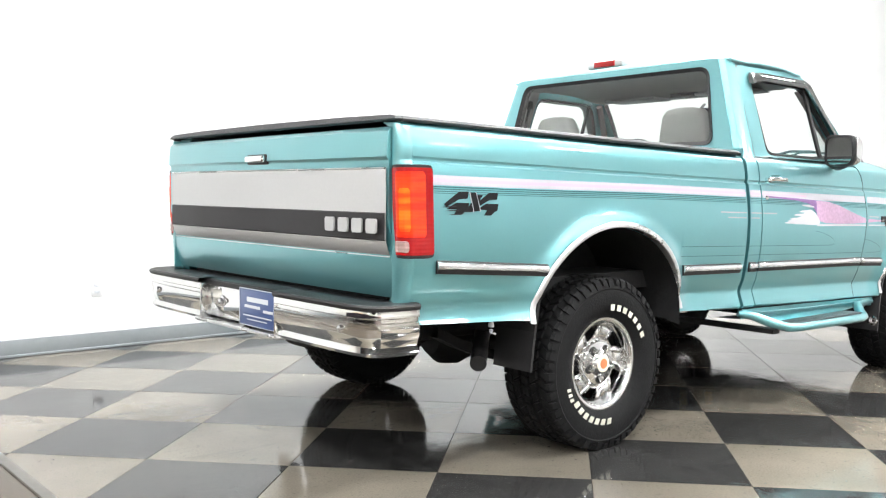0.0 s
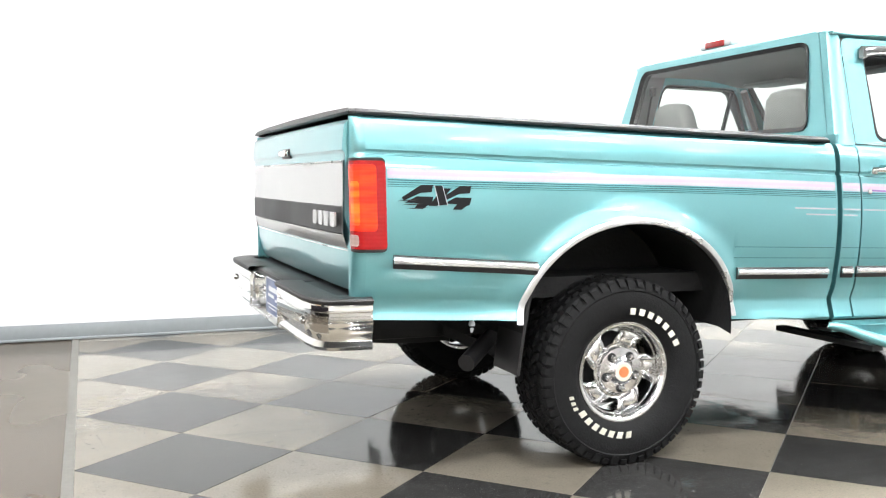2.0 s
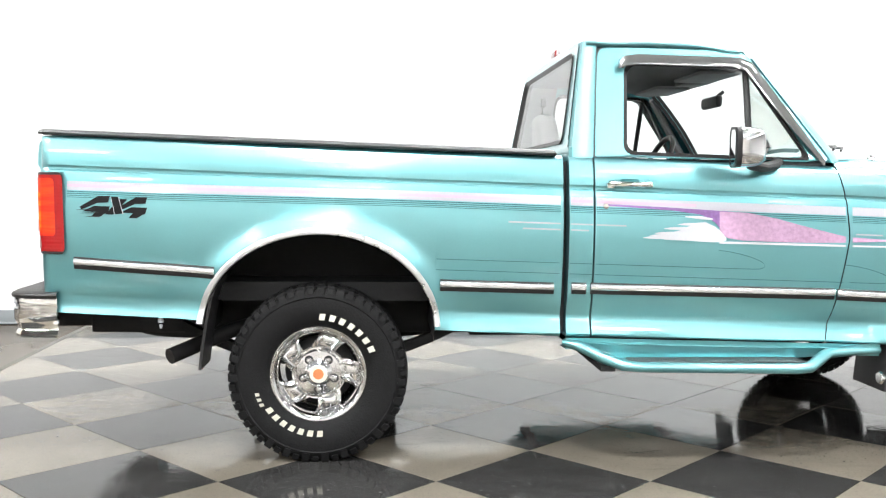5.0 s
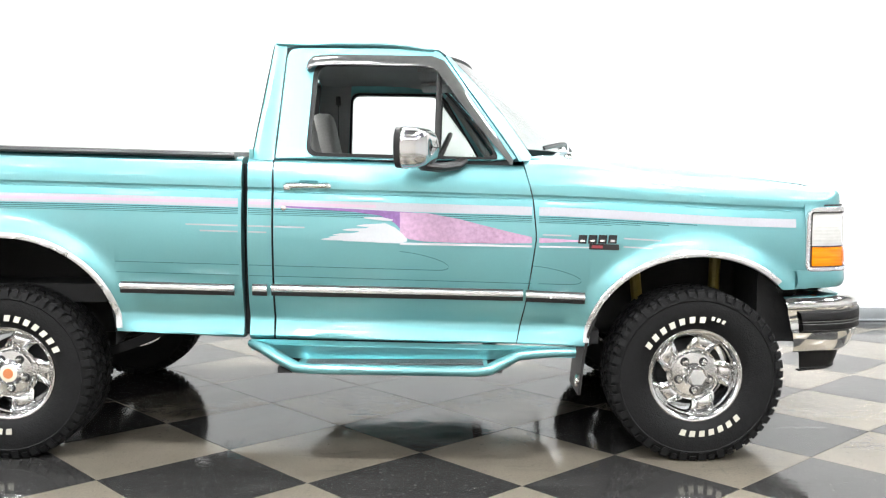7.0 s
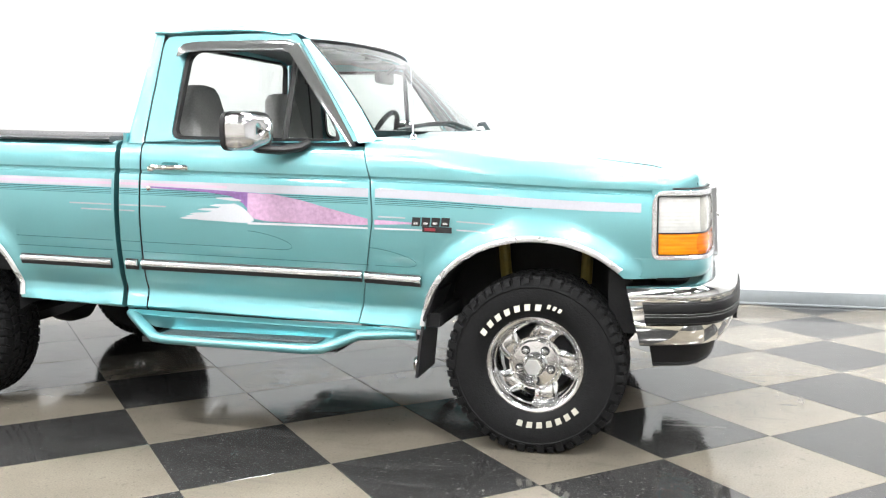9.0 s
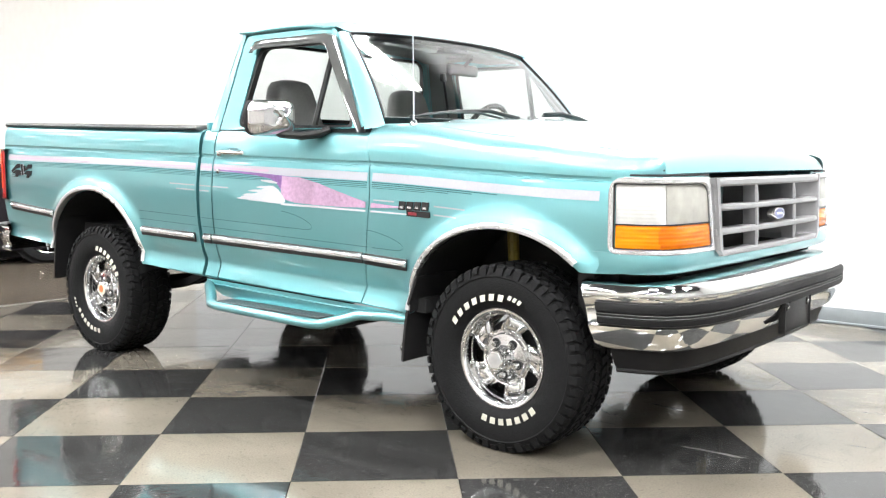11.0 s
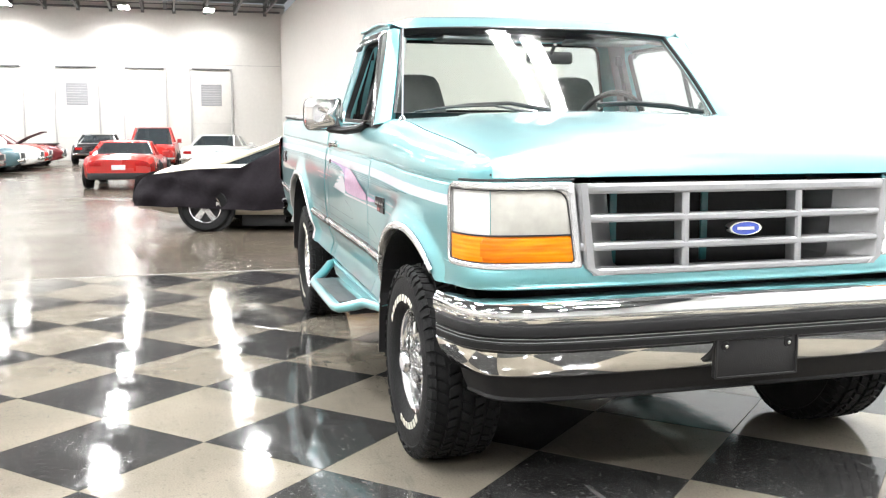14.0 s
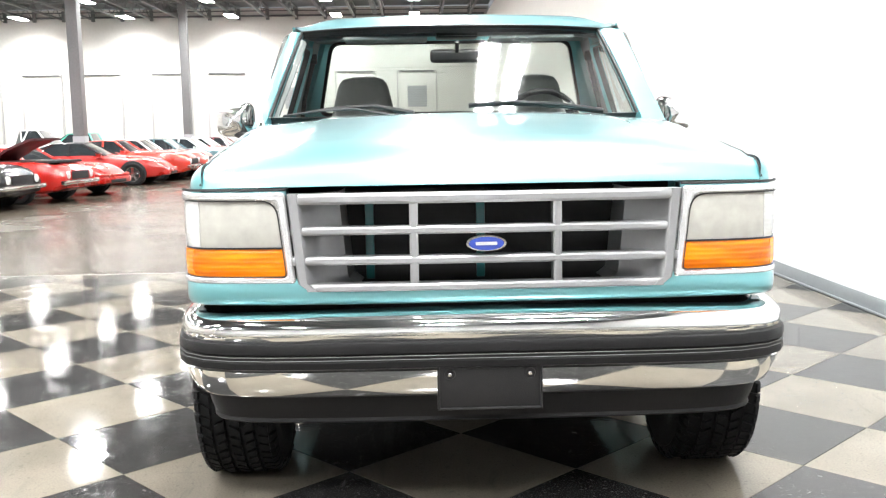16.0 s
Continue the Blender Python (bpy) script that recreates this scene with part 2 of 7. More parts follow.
SEAM = shader("wall_joint", (0.40, 0.39, 0.38), 0.8, vary=0.1)
BASE = shader("grey_rubber_skirting", (0.19, 0.205, 0.215), 0.45, vary=0.08, scale=6)
SHUTTER = shader("grey_window_slat", (0.30, 0.30, 0.31), 0.6, vary=0.06, scale=6)
STEEL = shader("painted_grey_steel", (0.14, 0.14, 0.14), 0.5, vary=0.15, scale=5)
DECK = shader("grey_roof_deck", (0.10, 0.105, 0.11), 0.7, vary=0.15, scale=3)
TILE_L = tile_shader("beige_floor_tile", (0.139, 0.123, 0.099), (0.085, 0.078, 0.066), 0.070, 0.32)
TILE_D = tile_shader("black_floor_tile", (0.025, 0.0245, 0.024), (0.11, 0.108, 0.104), 0.070, 0.36)
CONCRETE = shader("sealed_beige_floor", (0.064, 0.053, 0.041), 0.22, vary=0.16, scale=2, rough_vary=0.4, gloss=0.16)
GROUT = shader("floor_joint", (0.10, 0.095, 0.085), 0.5, vary=0.2)
LAMP = shader("lamp_diffuser", (1.0, 1.0, 0.99), 0.5, vary=0.0, emit=LAMP_GLOW)

# ---- geometry helpers ----


class Geo:
    """Gathers vertices and faces of one part."""

    def __init__(self):
        self.v, self.f = [], []

    def add(self, verts, faces):
        n = len(self.v)
        self.v += [tuple(p) for p in verts]
        self.f += [tuple(i + n for i in f) for f in faces]
        return self

    def grid(self, rows, loop=False, flip=False):
        """A sheet through rows of points of equal length."""
        h, w = len(rows), len(rows[0])
        faces = []
        for i in range(h - 1):
            for j in range(w if loop else w - 1):
                k = (j + 1) % w
                q = (i * w + j, i * w + k, (i + 1) * w + k, (i + 1) * w + j)
                faces.append(q[::-1] if flip else q)
        return self.add([p for r in rows for p in r], faces)

    def box(self, x0, x1, y0, y1, z0, z1, bevel=0.0, seg=2):
        bm = bmesh.new()
        bmesh.ops.create_cube(bm, size=1)
        for v in bm.verts:
            v.co = Vector(((x0 + x1) / 2 + v.co.x * (x1 - x0), (y0 + y1) / 2 + v.co.y * (y1 - y0), (z0 + z1) / 2 + v.co.z * (z1 - z0)))
        if bevel:
            bmesh.ops.bevel(bm, geom=bm.edges[:], offset=bevel, segments=seg, profile=0.5, affect="EDGES")
        return self.take(bm)

    def take(self, bm, m=None):
        bm.verts.index_update()
        self.add([(m @ v.co if m else v.co) for v in bm.verts], [[v.index for v in f.verts] for f in bm.faces])
        bm.free()
        return self

    def tube(self, path, r, n=10, caps=True, squash=1.0):
        """A round bar along a path; r may be a list."""
        pts = [Vector(p) for p in path]
        rs = r if isinstance(r, (list, tuple)) else [r] * len(pts)
        rows = []
        up = Vector((0, 0, 1))
        for i, p in enumerate(pts):
            d = (pts[min(i + 1, len(pts) - 1)] - pts[max(i - 1, 0)]).normalized()
            a = d.cross(up if abs(d.z) < 0.95 else Vector((1, 0, 0))).normalized()
            b = a.cross(d).normalized()
            rows.append([p + rs[i] * (math.cos(t) * a + squash * math.sin(t) * b) for t in [2 * math.pi * k / n for k in range(n)]])
        base = len(self.v)
        self.grid(rows, loop=True)
        if caps:
            self.f.append(tuple(base + k for k in range(n))[::-1])
            self.f.append(tuple(base + (len(pts) - 1) * n + k for k in range(n)))
        return self

    def spin(self, prof, centre, n=48, axis="y", closed=False):
        """A profile of (radius, along) turned round an axis."""
        c = Vector(centre)
        rows = []
        for r, h in prof + ([prof[0]] if closed else []):
            row = []
            for k in range(n):
                t = 2 * math.pi * k / n
                a, b = r * math.cos(t), r * math.sin(t)
                row.append(c + (Vector((a, h, b)) if axis == "y" else Vector((a, b, h)) if axis == "z" else Vector((h, a, b))))
            rows.append(row)
        return self.grid(rows, loop=True, flip=axis == "y")

    def prism(self, poly, axis, a, b):
        """A flat outline (u, v) pushed along an axis from a to b."""
        n = len(poly)

        def at(u, v, w):
            return (w, u, v) if axis == "x" else (u, w, v) if axis == "y" else (u, v, w)
        vs = [at(u, v, a) for u, v in poly] + [at(u, v, b) for u, v in poly]
        fs = [tuple(range(n)), tuple(range(2 * n - 1, n - 1, -1))] + [(i, n + i, n + (i + 1) % n, (i + 1) % n)[::1] for i in range(n)]
        return self.add(vs, fs)

    def ring(self, outer, inner, flip=False):
        """The sheet between two closed outlines of as many points."""
        return self.grid([outer, inner], loop=True, flip=flip)

    def mirrored(self):
        g = Geo()
        g.v = [(x, -y, z) for x, y, z in self.v]
        g.f = [f[::-1] for f in self.f]
        return g

    def moved(self, m):
        g = Geo()
        g.v = [tuple(m @ Vector(p)) for p in self.v]
        g.f = list(self.f)
        return g

    def thick(self, d):
        """Gives a sheet a thickness d against its normals."""
        me = bpy.data.meshes.new("t")
        me.from_pydata(self.v, [], self.f)
        bm = bmesh.new()
        bm.from_mesh(me)
        bpy.data.meshes.remove(me)
        bmesh.ops.remove_doubles(bm, verts=bm.verts[:], dist=1e-5)
        bmesh.ops.recalc_face_normals(bm, faces=bm.faces[:])
        bmesh.ops.solidify(bm, geom=bm.faces[:], thickness=d)
        self.v, self.f = [], []
        return self.take(bm)


def mesh_of(name, g, angle=35):
    me = bpy.data.meshes.new(name)
    me.from_pydata(g.v, [], g.f)
    bm = bmesh.new()
    bm.from_mesh(me)
    bmesh.ops.remove_doubles(bm, verts=bm.verts[:], dist=2e-5)
    bmesh.ops.recalc_face_normals(bm, faces=bm.faces[:])
    bm.to_mesh(me)
    bm.free()
    me.polygons.foreach_set("use_smooth", [True] * len(me.polygons))
    me.set_sharp_from_angle(angle=radians(angle))
    return me


def part(name, g, material, parent, label="", angle=35):
    """Links a Geo as one mesh object under a thing or a part."""
    ob = new(name, mesh_of(name, g, angle))
    ob.data.materials.append(material)
    if parent:
        ob.parent = parent
        if parent.type == "MESH":
            ob.matrix_parent_inverse = Matrix()
    return tagged(ob, label)


def thing(name, label, category, group="", kind="", m=None):
    """An Empty that parents the parts of one thing."""
    ob = new(name)
    ob.empty_display_size = 0.1
    if m:
        ob.matrix_world = m
    return tagged(ob, label, category, group, kind)


def solo(name, g, material, label, category, group="", kind="", angle=35):
    return tagged(part(name, g, material, None, "", angle), label, category, group, kind)


def lerp(table, x):
    """Straight-line reading of a table of (x, y)."""
    xs, ys = zip(*table)
    return float(np.interp(x, xs, ys))


def rounded(poly, r, n=5):
    """Corners of an outline replaced by n-point curves of reach r."""
    out = []
    k = len(poly)
    for i in range(k):
        p, a, b = Vector(poly[i]), Vector(poly[i - 1]), Vector(poly[(i + 1) % k])
        rr = r[i] if isinstance(r, (list, tuple)) else r
        s = p + (a - p).normalized() * min(rr, (a - p).length * 0.49)
        e = p + (b - p).normalized() * min(rr, (b - p).length * 0.49)
        for j in range(n):
            t = j / (n - 1)
            out.append((1 - t) ** 2 * s + 2 * t * (1 - t) * p + t * t * e)
    return out


def steps(a, b, n):
    return [a + (b - a) * i / (n - 1) for i in range(n)]

# ---- the hall ----
WALL_Y, FAR_X, NEAR_X, BACK_Y, CEIL = 2.86, -36.0, 14.0, -24.0, 6.26
SCREEN_X = -4.4            # where the white bay wall ends
EDGE_X = -2.04             # rim of the chequered floor

floor = solo("floor", Geo().box(FAR_X, NEAR_X, BACK_Y, WALL_Y + 0.3, -0.3, -0.006), CONCRETE, "glossy sealed beige concrete hall floor", "floor", kind="structure")
solo("wall_bay", Geo().box(SCREEN_X, NEAR_X, WALL_Y, WALL_Y + 0.2, 0, CEIL), WHITEWALL, "bright white painted wall of the photo bay", "wall", kind="structure")
solo("wall_side", Geo().box(FAR_X, SCREEN_X - 0.003, WALL_Y + 0.12, WALL_Y + 0.32, 0, CEIL), HALLWALL, "cream painted hall side wall", "wall", kind="structure")
solo("wall_end", Geo().box(NEAR_X, NEAR_X + 0.2, BACK_Y, WALL_Y + 0.3, 0, CEIL), WHITEWALL, "plain white end wall", "wall", kind="structure")
solo("wall_back", Geo().box(FAR_X, NEAR_X, BACK_Y - 0.2, BACK_Y, 0, CEIL), HALLWALL, "plain cream back wall of the hall", "wall", kind="structure")
solo("ceiling", Geo().box(FAR_X, NEAR_X, BACK_Y, WALL_Y + 0.3, CEIL + 0.55, CEIL + 0.7), DECK, "grey corrugated metal roof deck", "ceiling", kind="structure")
g = Geo()
g.box(SCREEN_X + 0.002, NEAR_X, WALL_Y - 0.014, WALL_Y - 0.001, 0, 0.115, 0.004)
g.box(SCREEN_X + 0.002, NEAR_X, WALL_Y - 0.026, WALL_Y - 0.0135, 0, 0.018, 0.004)
solo("baseboard", g, BASE, "dark grey rubber skirting along the white wall", "skirting", kind="structure")
g = Geo().box(FAR_X, SCREEN_X - 0.004, WALL_Y + 0.106, WALL_Y + 0.119, 0, 0.115, 0.004)
solo("baseboard", g, BASE, "dark grey rubber skirting along the cream wall", "skirting", kind="structure")
solo("trim", Geo().box(EDGE_X - 0.03, EDGE_X + 0.012, BACK_Y, WALL_Y - 0.03, -0.006, 0.0015), GROUT, "dark joint strip at the rim of the chequered floor", "floor joint", kind="structure")

# chequered tiles, laid at 45 degrees to the wall
TK, TA, TO = 0.4259, radians(-2.0), (2.195, -1.300)


def lattice(i, j):
    c, s = math.cos(TA), math.sin(TA)
    return TO[0] + TK * (c * i - s * j), TO[1] + TK * (s * i + c * j)


def clipped(poly, axis, value, keep_above):
    out = []
    for a, b in zip(poly, poly[1:] + poly[:1]):
        ina, inb = (a[axis] > value) == keep_above, (b[axis] > value) == keep_above
        if ina:
            out.append(a)
        if ina != inb:
            t = (value - a[axis]) / (b[axis] - a[axis])
            out.append((a[0] + t * (b[0] - a[0]), a[1] + t * (b[1] - a[1])))
    return out


def tile_geo(poly, top=0.0):
    cx, cy = sum(p[0] for p in poly) / len(poly), sum(p[1] for p in poly) / len(poly)
    n = len(poly)
    e = 0.0022

    def inset(p, d):
        l = math.hypot(p[0] - cx, p[1] - cy)
        return (p[0] - (p[0] - cx) / l * d, p[1] - (p[1] - cy) / l * d)
    v = [(*p, -0.0055) for p in poly] + [(*inset(p, 0.0008), top - 0.0008) for p in poly] + [(*inset(p, 0.0008 + e), top) for p in poly]
    f = [(i, (i + 1) % n, n + (i + 1) % n, n + i) for i in range(n)] + [(n + i, n + (i + 1) % n, 2 * n + (i + 1) % n, 2 * n + i) for i in range(n)]
    return Geo().add(v, f + [tuple(range(2 * n, 3 * n))])


def lay_tiles():
    unit = [(lattice(1, 0)[0] - TO[0], lattice(1, 0)[1] - TO[1]), (lattice(0, 1)[0] - TO[0], lattice(0, 1)[1] - TO[1])]
    ux, uy = Vector(unit[0]), Vector(unit[1])
    corners = [ux, uy, -ux, -uy]
    shared = {}
    for dark in (0, 1):
        g = tile_geo([(c.x * 0.9987, c.y * 0.9987) for c in corners])
        me = mesh_of("tile", g, 4)
        me.materials.append(TILE_D if dark else TILE_L)
        shared[dark] = me
    rest = {0: Geo(), 1: Geo()}
    count = 0
    for i in range(-14, 30):
        for j in range(-54, 13):
            if (i + j) % 2 == 0:
                continue
            cx, cy = lattice(i, j)
            dark = i % 2
            poly = [(cx + c.x * 0.9987, cy + c.y * 0.9987) for c in corners]
            cut = poly
            for ax, val, up in ((0, EDGE_X + 0.012, True), (1, WALL_Y - 0.03, False), (0, NEAR_X, False), (1, BACK_Y, True)):
                cut = clipped(cut, ax, val, up) if cut else cut
            if len(cut) < 3:
                continue
            whole = len(cut) == 4 and all(abs(a[0] - b[0]) + abs(a[1] - b[1]) < 1e-6 for a, b in zip(cut, poly))
            near = -2.3 < cx < 6.6 and -4.4 < cy < 3.0
            if near and count < 300:
                count += 1
                if whole:
                    ob = new("tile", shared[dark])
                    ob.location = (cx, cy, 0)
                else:
                    g = tile_geo([(p[0] - cx, p[1] - cy) for p in cut])
                    ob = new("tile", mesh_of("tile", g, 4))
                    ob.data.materials.append(TILE_D if dark else TILE_L)
                    ob.location = (cx, cy, 0)
                ob.parent = floor
            else:
                t = tile_geo(cut)
                rest[dark].add(t.v, t.f)
    for dark in (0, 1):
        ob = part("outer_tiles", rest[dark], TILE_D if dark else TILE_L, floor, ("black" if dark else "beige") + " glossy floor tiles further off", 4)
        tagged(ob, kind="stuff")


# far wall with dock doors
far = solo("wall_far", Geo().box(FAR_X - 0.2, FAR_X, BACK_Y, WALL_Y + 0.32, 0, CEIL + 0.5), HALLWALL, "cream far wall with a row of tall dock doors", "wall", kind="structure")
g = Geo().box(FAR_X + 0.001, FAR_X + 0.015, BACK_Y, WALL_Y + 0.1, 4.08, 4.105)
part("panel_joint", g, SEAM, far, "thin horizontal panel joint")


def dock_door(y, window, n):
    d = thing("door_%d" % n, "tall cream dock door" + (" with a square slatted window" if window else " in a grey steel frame"), "door", "dock doors of the far wall", "structure",
              Matrix.Translation((FAR_X, y, 0)))
    part("door_leaf", Geo().box(0.0, 0.05, -0.86, 0.86, 0.0, 3.88, 0.01), HALLWALL, d)
    f = Geo()
    f.box(0.0, 0.09, -0.91, -0.84, 0.0, 3.95, 0.01)
    f.box(0.0, 0.09, 0.84, 0.91, 0.0, 3.95, 0.01)
    part("door_frame", f, SEAM, d, "grey steel door jambs")
    part("door_head", Geo().box(0.0, 0.11, -0.80, 0.80, 3.89, 3.95, 0.01), STEEL, d, "dark grey roller housing")
    r = Geo()
    for z in (0.95, 1.55, 3.0) if not window else (0.95, 1.55):
        r.box(0.05, 0.054, -0.80, 0.80, z, z + 0.010)
    part("door_rib", r, SEAM, d)
    if window:
        w = Geo()
        for k in range(9):
            w.box(0.052, 0.064, -0.44, 0.44, 2.33 + k * 0.105, 2.33 + k * 0.105 + 0.098, 0.004)
        part("window_slat", w, SHUTTER, d, "pale grey slatted window")


for n, (y, win) in enumerate([(-22.2, 0), (-19.5, 0), (-16.8, 0), (-14.15, 0), (-11.08, 0), (-8.57, 0), (-5.58, 1), (-2.85, 0), (-0.08, 1)]):
    dock_door(y, win, n + 1)

# steel columns, roof joists and high-bay lamps


def column(x, y):
    c = thing("column", "grey painted square steel column of the hall", "column", "hall columns", "structure", Matrix.Translation((x, y, 0)))
    part("shaft", Geo().box(-0.15, 0.15, -0.15, 0.15, 0.02, CEIL + 0.3, 0.015), STEEL, c)
    part("base_plate", Geo().box(-0.22, 0.22, -0.22, 0.22, 0, 0.02, 0.004), STEEL, c)
    part("bumper_sleeve", Geo().box(-0.162, 0.162, -0.162, 0.162, 0.9, 1.25, 0.01), SHUTTER, c, "pale guard sleeve")


for x in (-30.9, -18.95):
    column(x, -9.2)
column(-18.95, -18.9)

g = Geo()
for y in np.arange(BACK_Y + 0.7, WALL_Y, 1.28):
    g.box(FAR_X + 0.02, NEAR_X, y - 0.05, y + 0.05, CEIL + 0.44, CEIL + 0.53)
    g.box(FAR_X + 0.35, NEAR_X, y - 0.045, y + 0.045, CEIL + 0.03, CEIL + 0.10)
    g.box(FAR_X + 0.02, FAR_X + 0.14, y - 0.07, y + 0.07, CEIL - 0.02, CEIL + 0.44)
    x = FAR_X + 0.35
    while x < NEAR_X - 1.2:
        g.tube([(x, y, CEIL + 0.06), (x + 0.6, y, CEIL + 0.48), (x + 1.2, y, CEIL + 0.06)], 0.02, 4, caps=False)
        x += 1.2
for x in np.arange(FAR_X + 2.0, NEAR_X, 3.1):
    g.box(x - 0.025, x + 0.025, BACK_Y, WALL_Y + 0.1, CEIL + 0.105, CEIL + 0.15)
g.box(FAR_X + 0.02, FAR_X + 0.09, BACK_Y, WALL_Y + 0.1, CEIL + 0.12, CEIL + 0.2)
tagged(solo("roof_joists", g, STEEL, "grey open-web steel roof joists", "roof joists", kind="structure"))
g = Geo()
for y in np.arange(-19.5, WALL_Y, 8.8):
    g.box(FAR_X, NEAR_X, y - 0.09, y + 0.09, CEIL + 0.16, CEIL + 0.43)
solo("roof_girders", g, STEEL, "grey steel roof girders across the joists", "roof girder", kind="structure")


def high_bay():
    h = thing("high_bay_lamp", "long white twin-strip high-bay lamp hung under the roof, lit", "lamp", "high-bay lamps of the hall")
    part("housing", Geo().box(-0.64, 0.64, -0.23, 0.23, 0.02, 0.09, 0.015), STEEL, h)
    for y in (-0.115, 0.115):
        part("diffuser", Geo().box(-0.61, 0.61, y - 0.085, y + 0.085, 0.0, 0.019, 0.004), LAMP, h, "glowing white strip diffuser")
    for dx in (-0.5, 0.5):
        part("hanger", Geo().tube([(dx, 0, 0.09), (dx, 0, 0.84)], 0.006, 5), STEEL, h)
    return h


first_lamp = high_bay()
spots = [(x, y) for x in np.arange(-34.2, 11, 4.9) for y in (-21.4, -16.9, -12.4, -7.95, -3.5, -0.15) if not (y > -1 and -1 < x < 2)]
# two pairs hang over the bay; the unseen x = 6.9 pair is added fill
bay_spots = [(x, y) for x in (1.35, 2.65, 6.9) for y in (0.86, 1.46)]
LAMP_Z = CEIL - 0.06
first_lamp.matrix_world = Matrix.Translation((*spots[0], LAMP_Z))
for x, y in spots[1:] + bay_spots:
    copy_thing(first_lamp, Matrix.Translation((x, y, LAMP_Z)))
beam = bpy.data.lights.new("lamp_beam", "AREA")
beam.shape = "RECTANGLE"
beam.size, beam.size_y = 1.22, 0.30
beam.energy = LAMP_WATTS
beam.color = (0.985, 0.995, 1.0)
beam.spread = radians(LAMP_BEAM)
dim_beam = beam.copy()
dim_beam.energy = LAMP_WATTS * 0.4
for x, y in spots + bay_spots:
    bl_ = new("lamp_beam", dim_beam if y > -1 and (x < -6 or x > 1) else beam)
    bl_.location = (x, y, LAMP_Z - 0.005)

# ---- the pickup truck ----
RAKE = 0.027               # the body stands nose-down by this slope
TYRE_R, HUB_Z = 0.383, 0.368
truck = thing("pickup_truck", "teal and silver four-wheel-drive pickup with chrome wheels on the chequered floor", "pickup truck")

SECTION = [(0.50, 0.912), (0.525, 0.940), (0.54, 0.962), (0.60, 0.942), (0.612, 0.939), (0.625, 0.940), (0.672, 0.958), (0.69, 0.962), (0.72, 0.967), (0.76, 0.973),
           (0.80, 0.979), (0.84, 0.983), (0.88, 0.986), (0.95, 0.988), (1.0, 0.987), (1.06, 0.982), (1.13, 0.973), (1.152, 0.969), (1.158, 0.961), (1.166, 0.961), (1.174, 0.966),
           (1.21, 0.963), (1.25, 0.955), (1.275, 0.945), (1.29, 0.930), (1.298, 0.905)]
LEVELS = [0.525, 0.532, 0.54, 0.56, 0.60, 0.612, 0.618, 0.625, 0.645, 0.672, 0.69, 0.72, 0.76, 0.80, 0.84, 0.88, 0.92, 0.955, 0.985]
UPPER = [1.02, 1.06, 1.10, 1.13, 1.145, 1.152, 1.158, 1.166, 1.174, 1.19, 1.21, 1.235, 1.25, 1.265, 1.275, 1.284, 1.29, 1.298]
ARCH_R = (0.02, 0.56, 0.478, 0.400)    # centre x, z, half width, height
ARCH_F = (2.960, 0.50, 0.460, 0.384)


def lev(x, z):
    return z + RAKE * (x - 1.0)


def unlev(x, z):
    return z - RAKE * (x - 1.0)


def arch_far(arch, x, z):
    cx, cz, a, b = arch
    return (math.hypot((x - cx) / a, (z - cz) / b) - 1) * 0.44


def smooth(t):
    t = min(1, max(0, t))
    return t * t * (3 - 2 * t)


def half_width(x, z):
    """Half the body's width at a place on its side."""
    w = lerp(SECTION, lev(x, z))
    if x > 2.7:
        w -= 0.050 * ((x - 2.7) / 0.75) ** 2
    if x < 0.2:
        w += 0.012 * smooth((0.2 - x) / 1.0)
    for arch in (ARCH_R, ARCH_F):
        if z > arch[1] - 0.06:
            d = arch_far(arch, x, z)
            w += 0.026 * (1 - smooth((d - 0.005) / 0.095)) * smooth((z - arch[1] + 0.06) / 0.1)
    return w


def arch_bottom(arch, x, low):
    cx, cz, a, b = arch
    u = (x - cx) / a
    return max(low, cz + b * math.sqrt(max(0, 1 - u * u))) if abs(u) < 1 else low


def side_panel(xs, top, low, arch=None, lip=0.0):
    """One outer body panel of the right side, as rows along x."""
    rows = []
    split = 0.985
    for x in xs:
        bottom = low(x)
        if arch:
            bottom = arch_bottom(arch, x, bottom)
        zs = unlev(x, split)
        col = []
        for l in LEVELS:
            f = (l - LEVELS[0]) / (split - LEVELS[0])
            col.append(bottom + (zs - bottom) * f)
        col += [unlev(x, l) for l in UPPER if l <= top(x) + 1e-6]
        rows.append([(x, -half_width(x, z), z) for z in col])
    return rows


def columns(a, b, n, arch=None):
    xs = set(round(v, 4) for v in steps(a, b, n))
    if arch:
        cx, _, w, _ = arch
        for k in range(0, 61):
            x = cx - w * math.cos(math.pi * k / 60)
            if a < x < b:
                xs.add(round(x, 4))
    return sorted(xs)


def both(name, g, material, parent, label="", angle=35, names=None):
    """A part of the right side and its mirror image on the left side."""
    r = part(name, g, material, parent, label, angle)
    l = part(name, g.mirrored(), material, parent, label, angle)
    return r, l


# cargo bed
def low_bed(x):
    return lerp([(-1.06, 0.632), (-0.5, 0.603), (0.5, 0.560), (1.02, 0.528)], x)


bed_xs = columns(-1.06, 1.032, 50, ARCH_R)
rows = side_panel(bed_xs, lambda x: 1.298, low_bed, ARCH_R)
g = Geo().grid(rows)
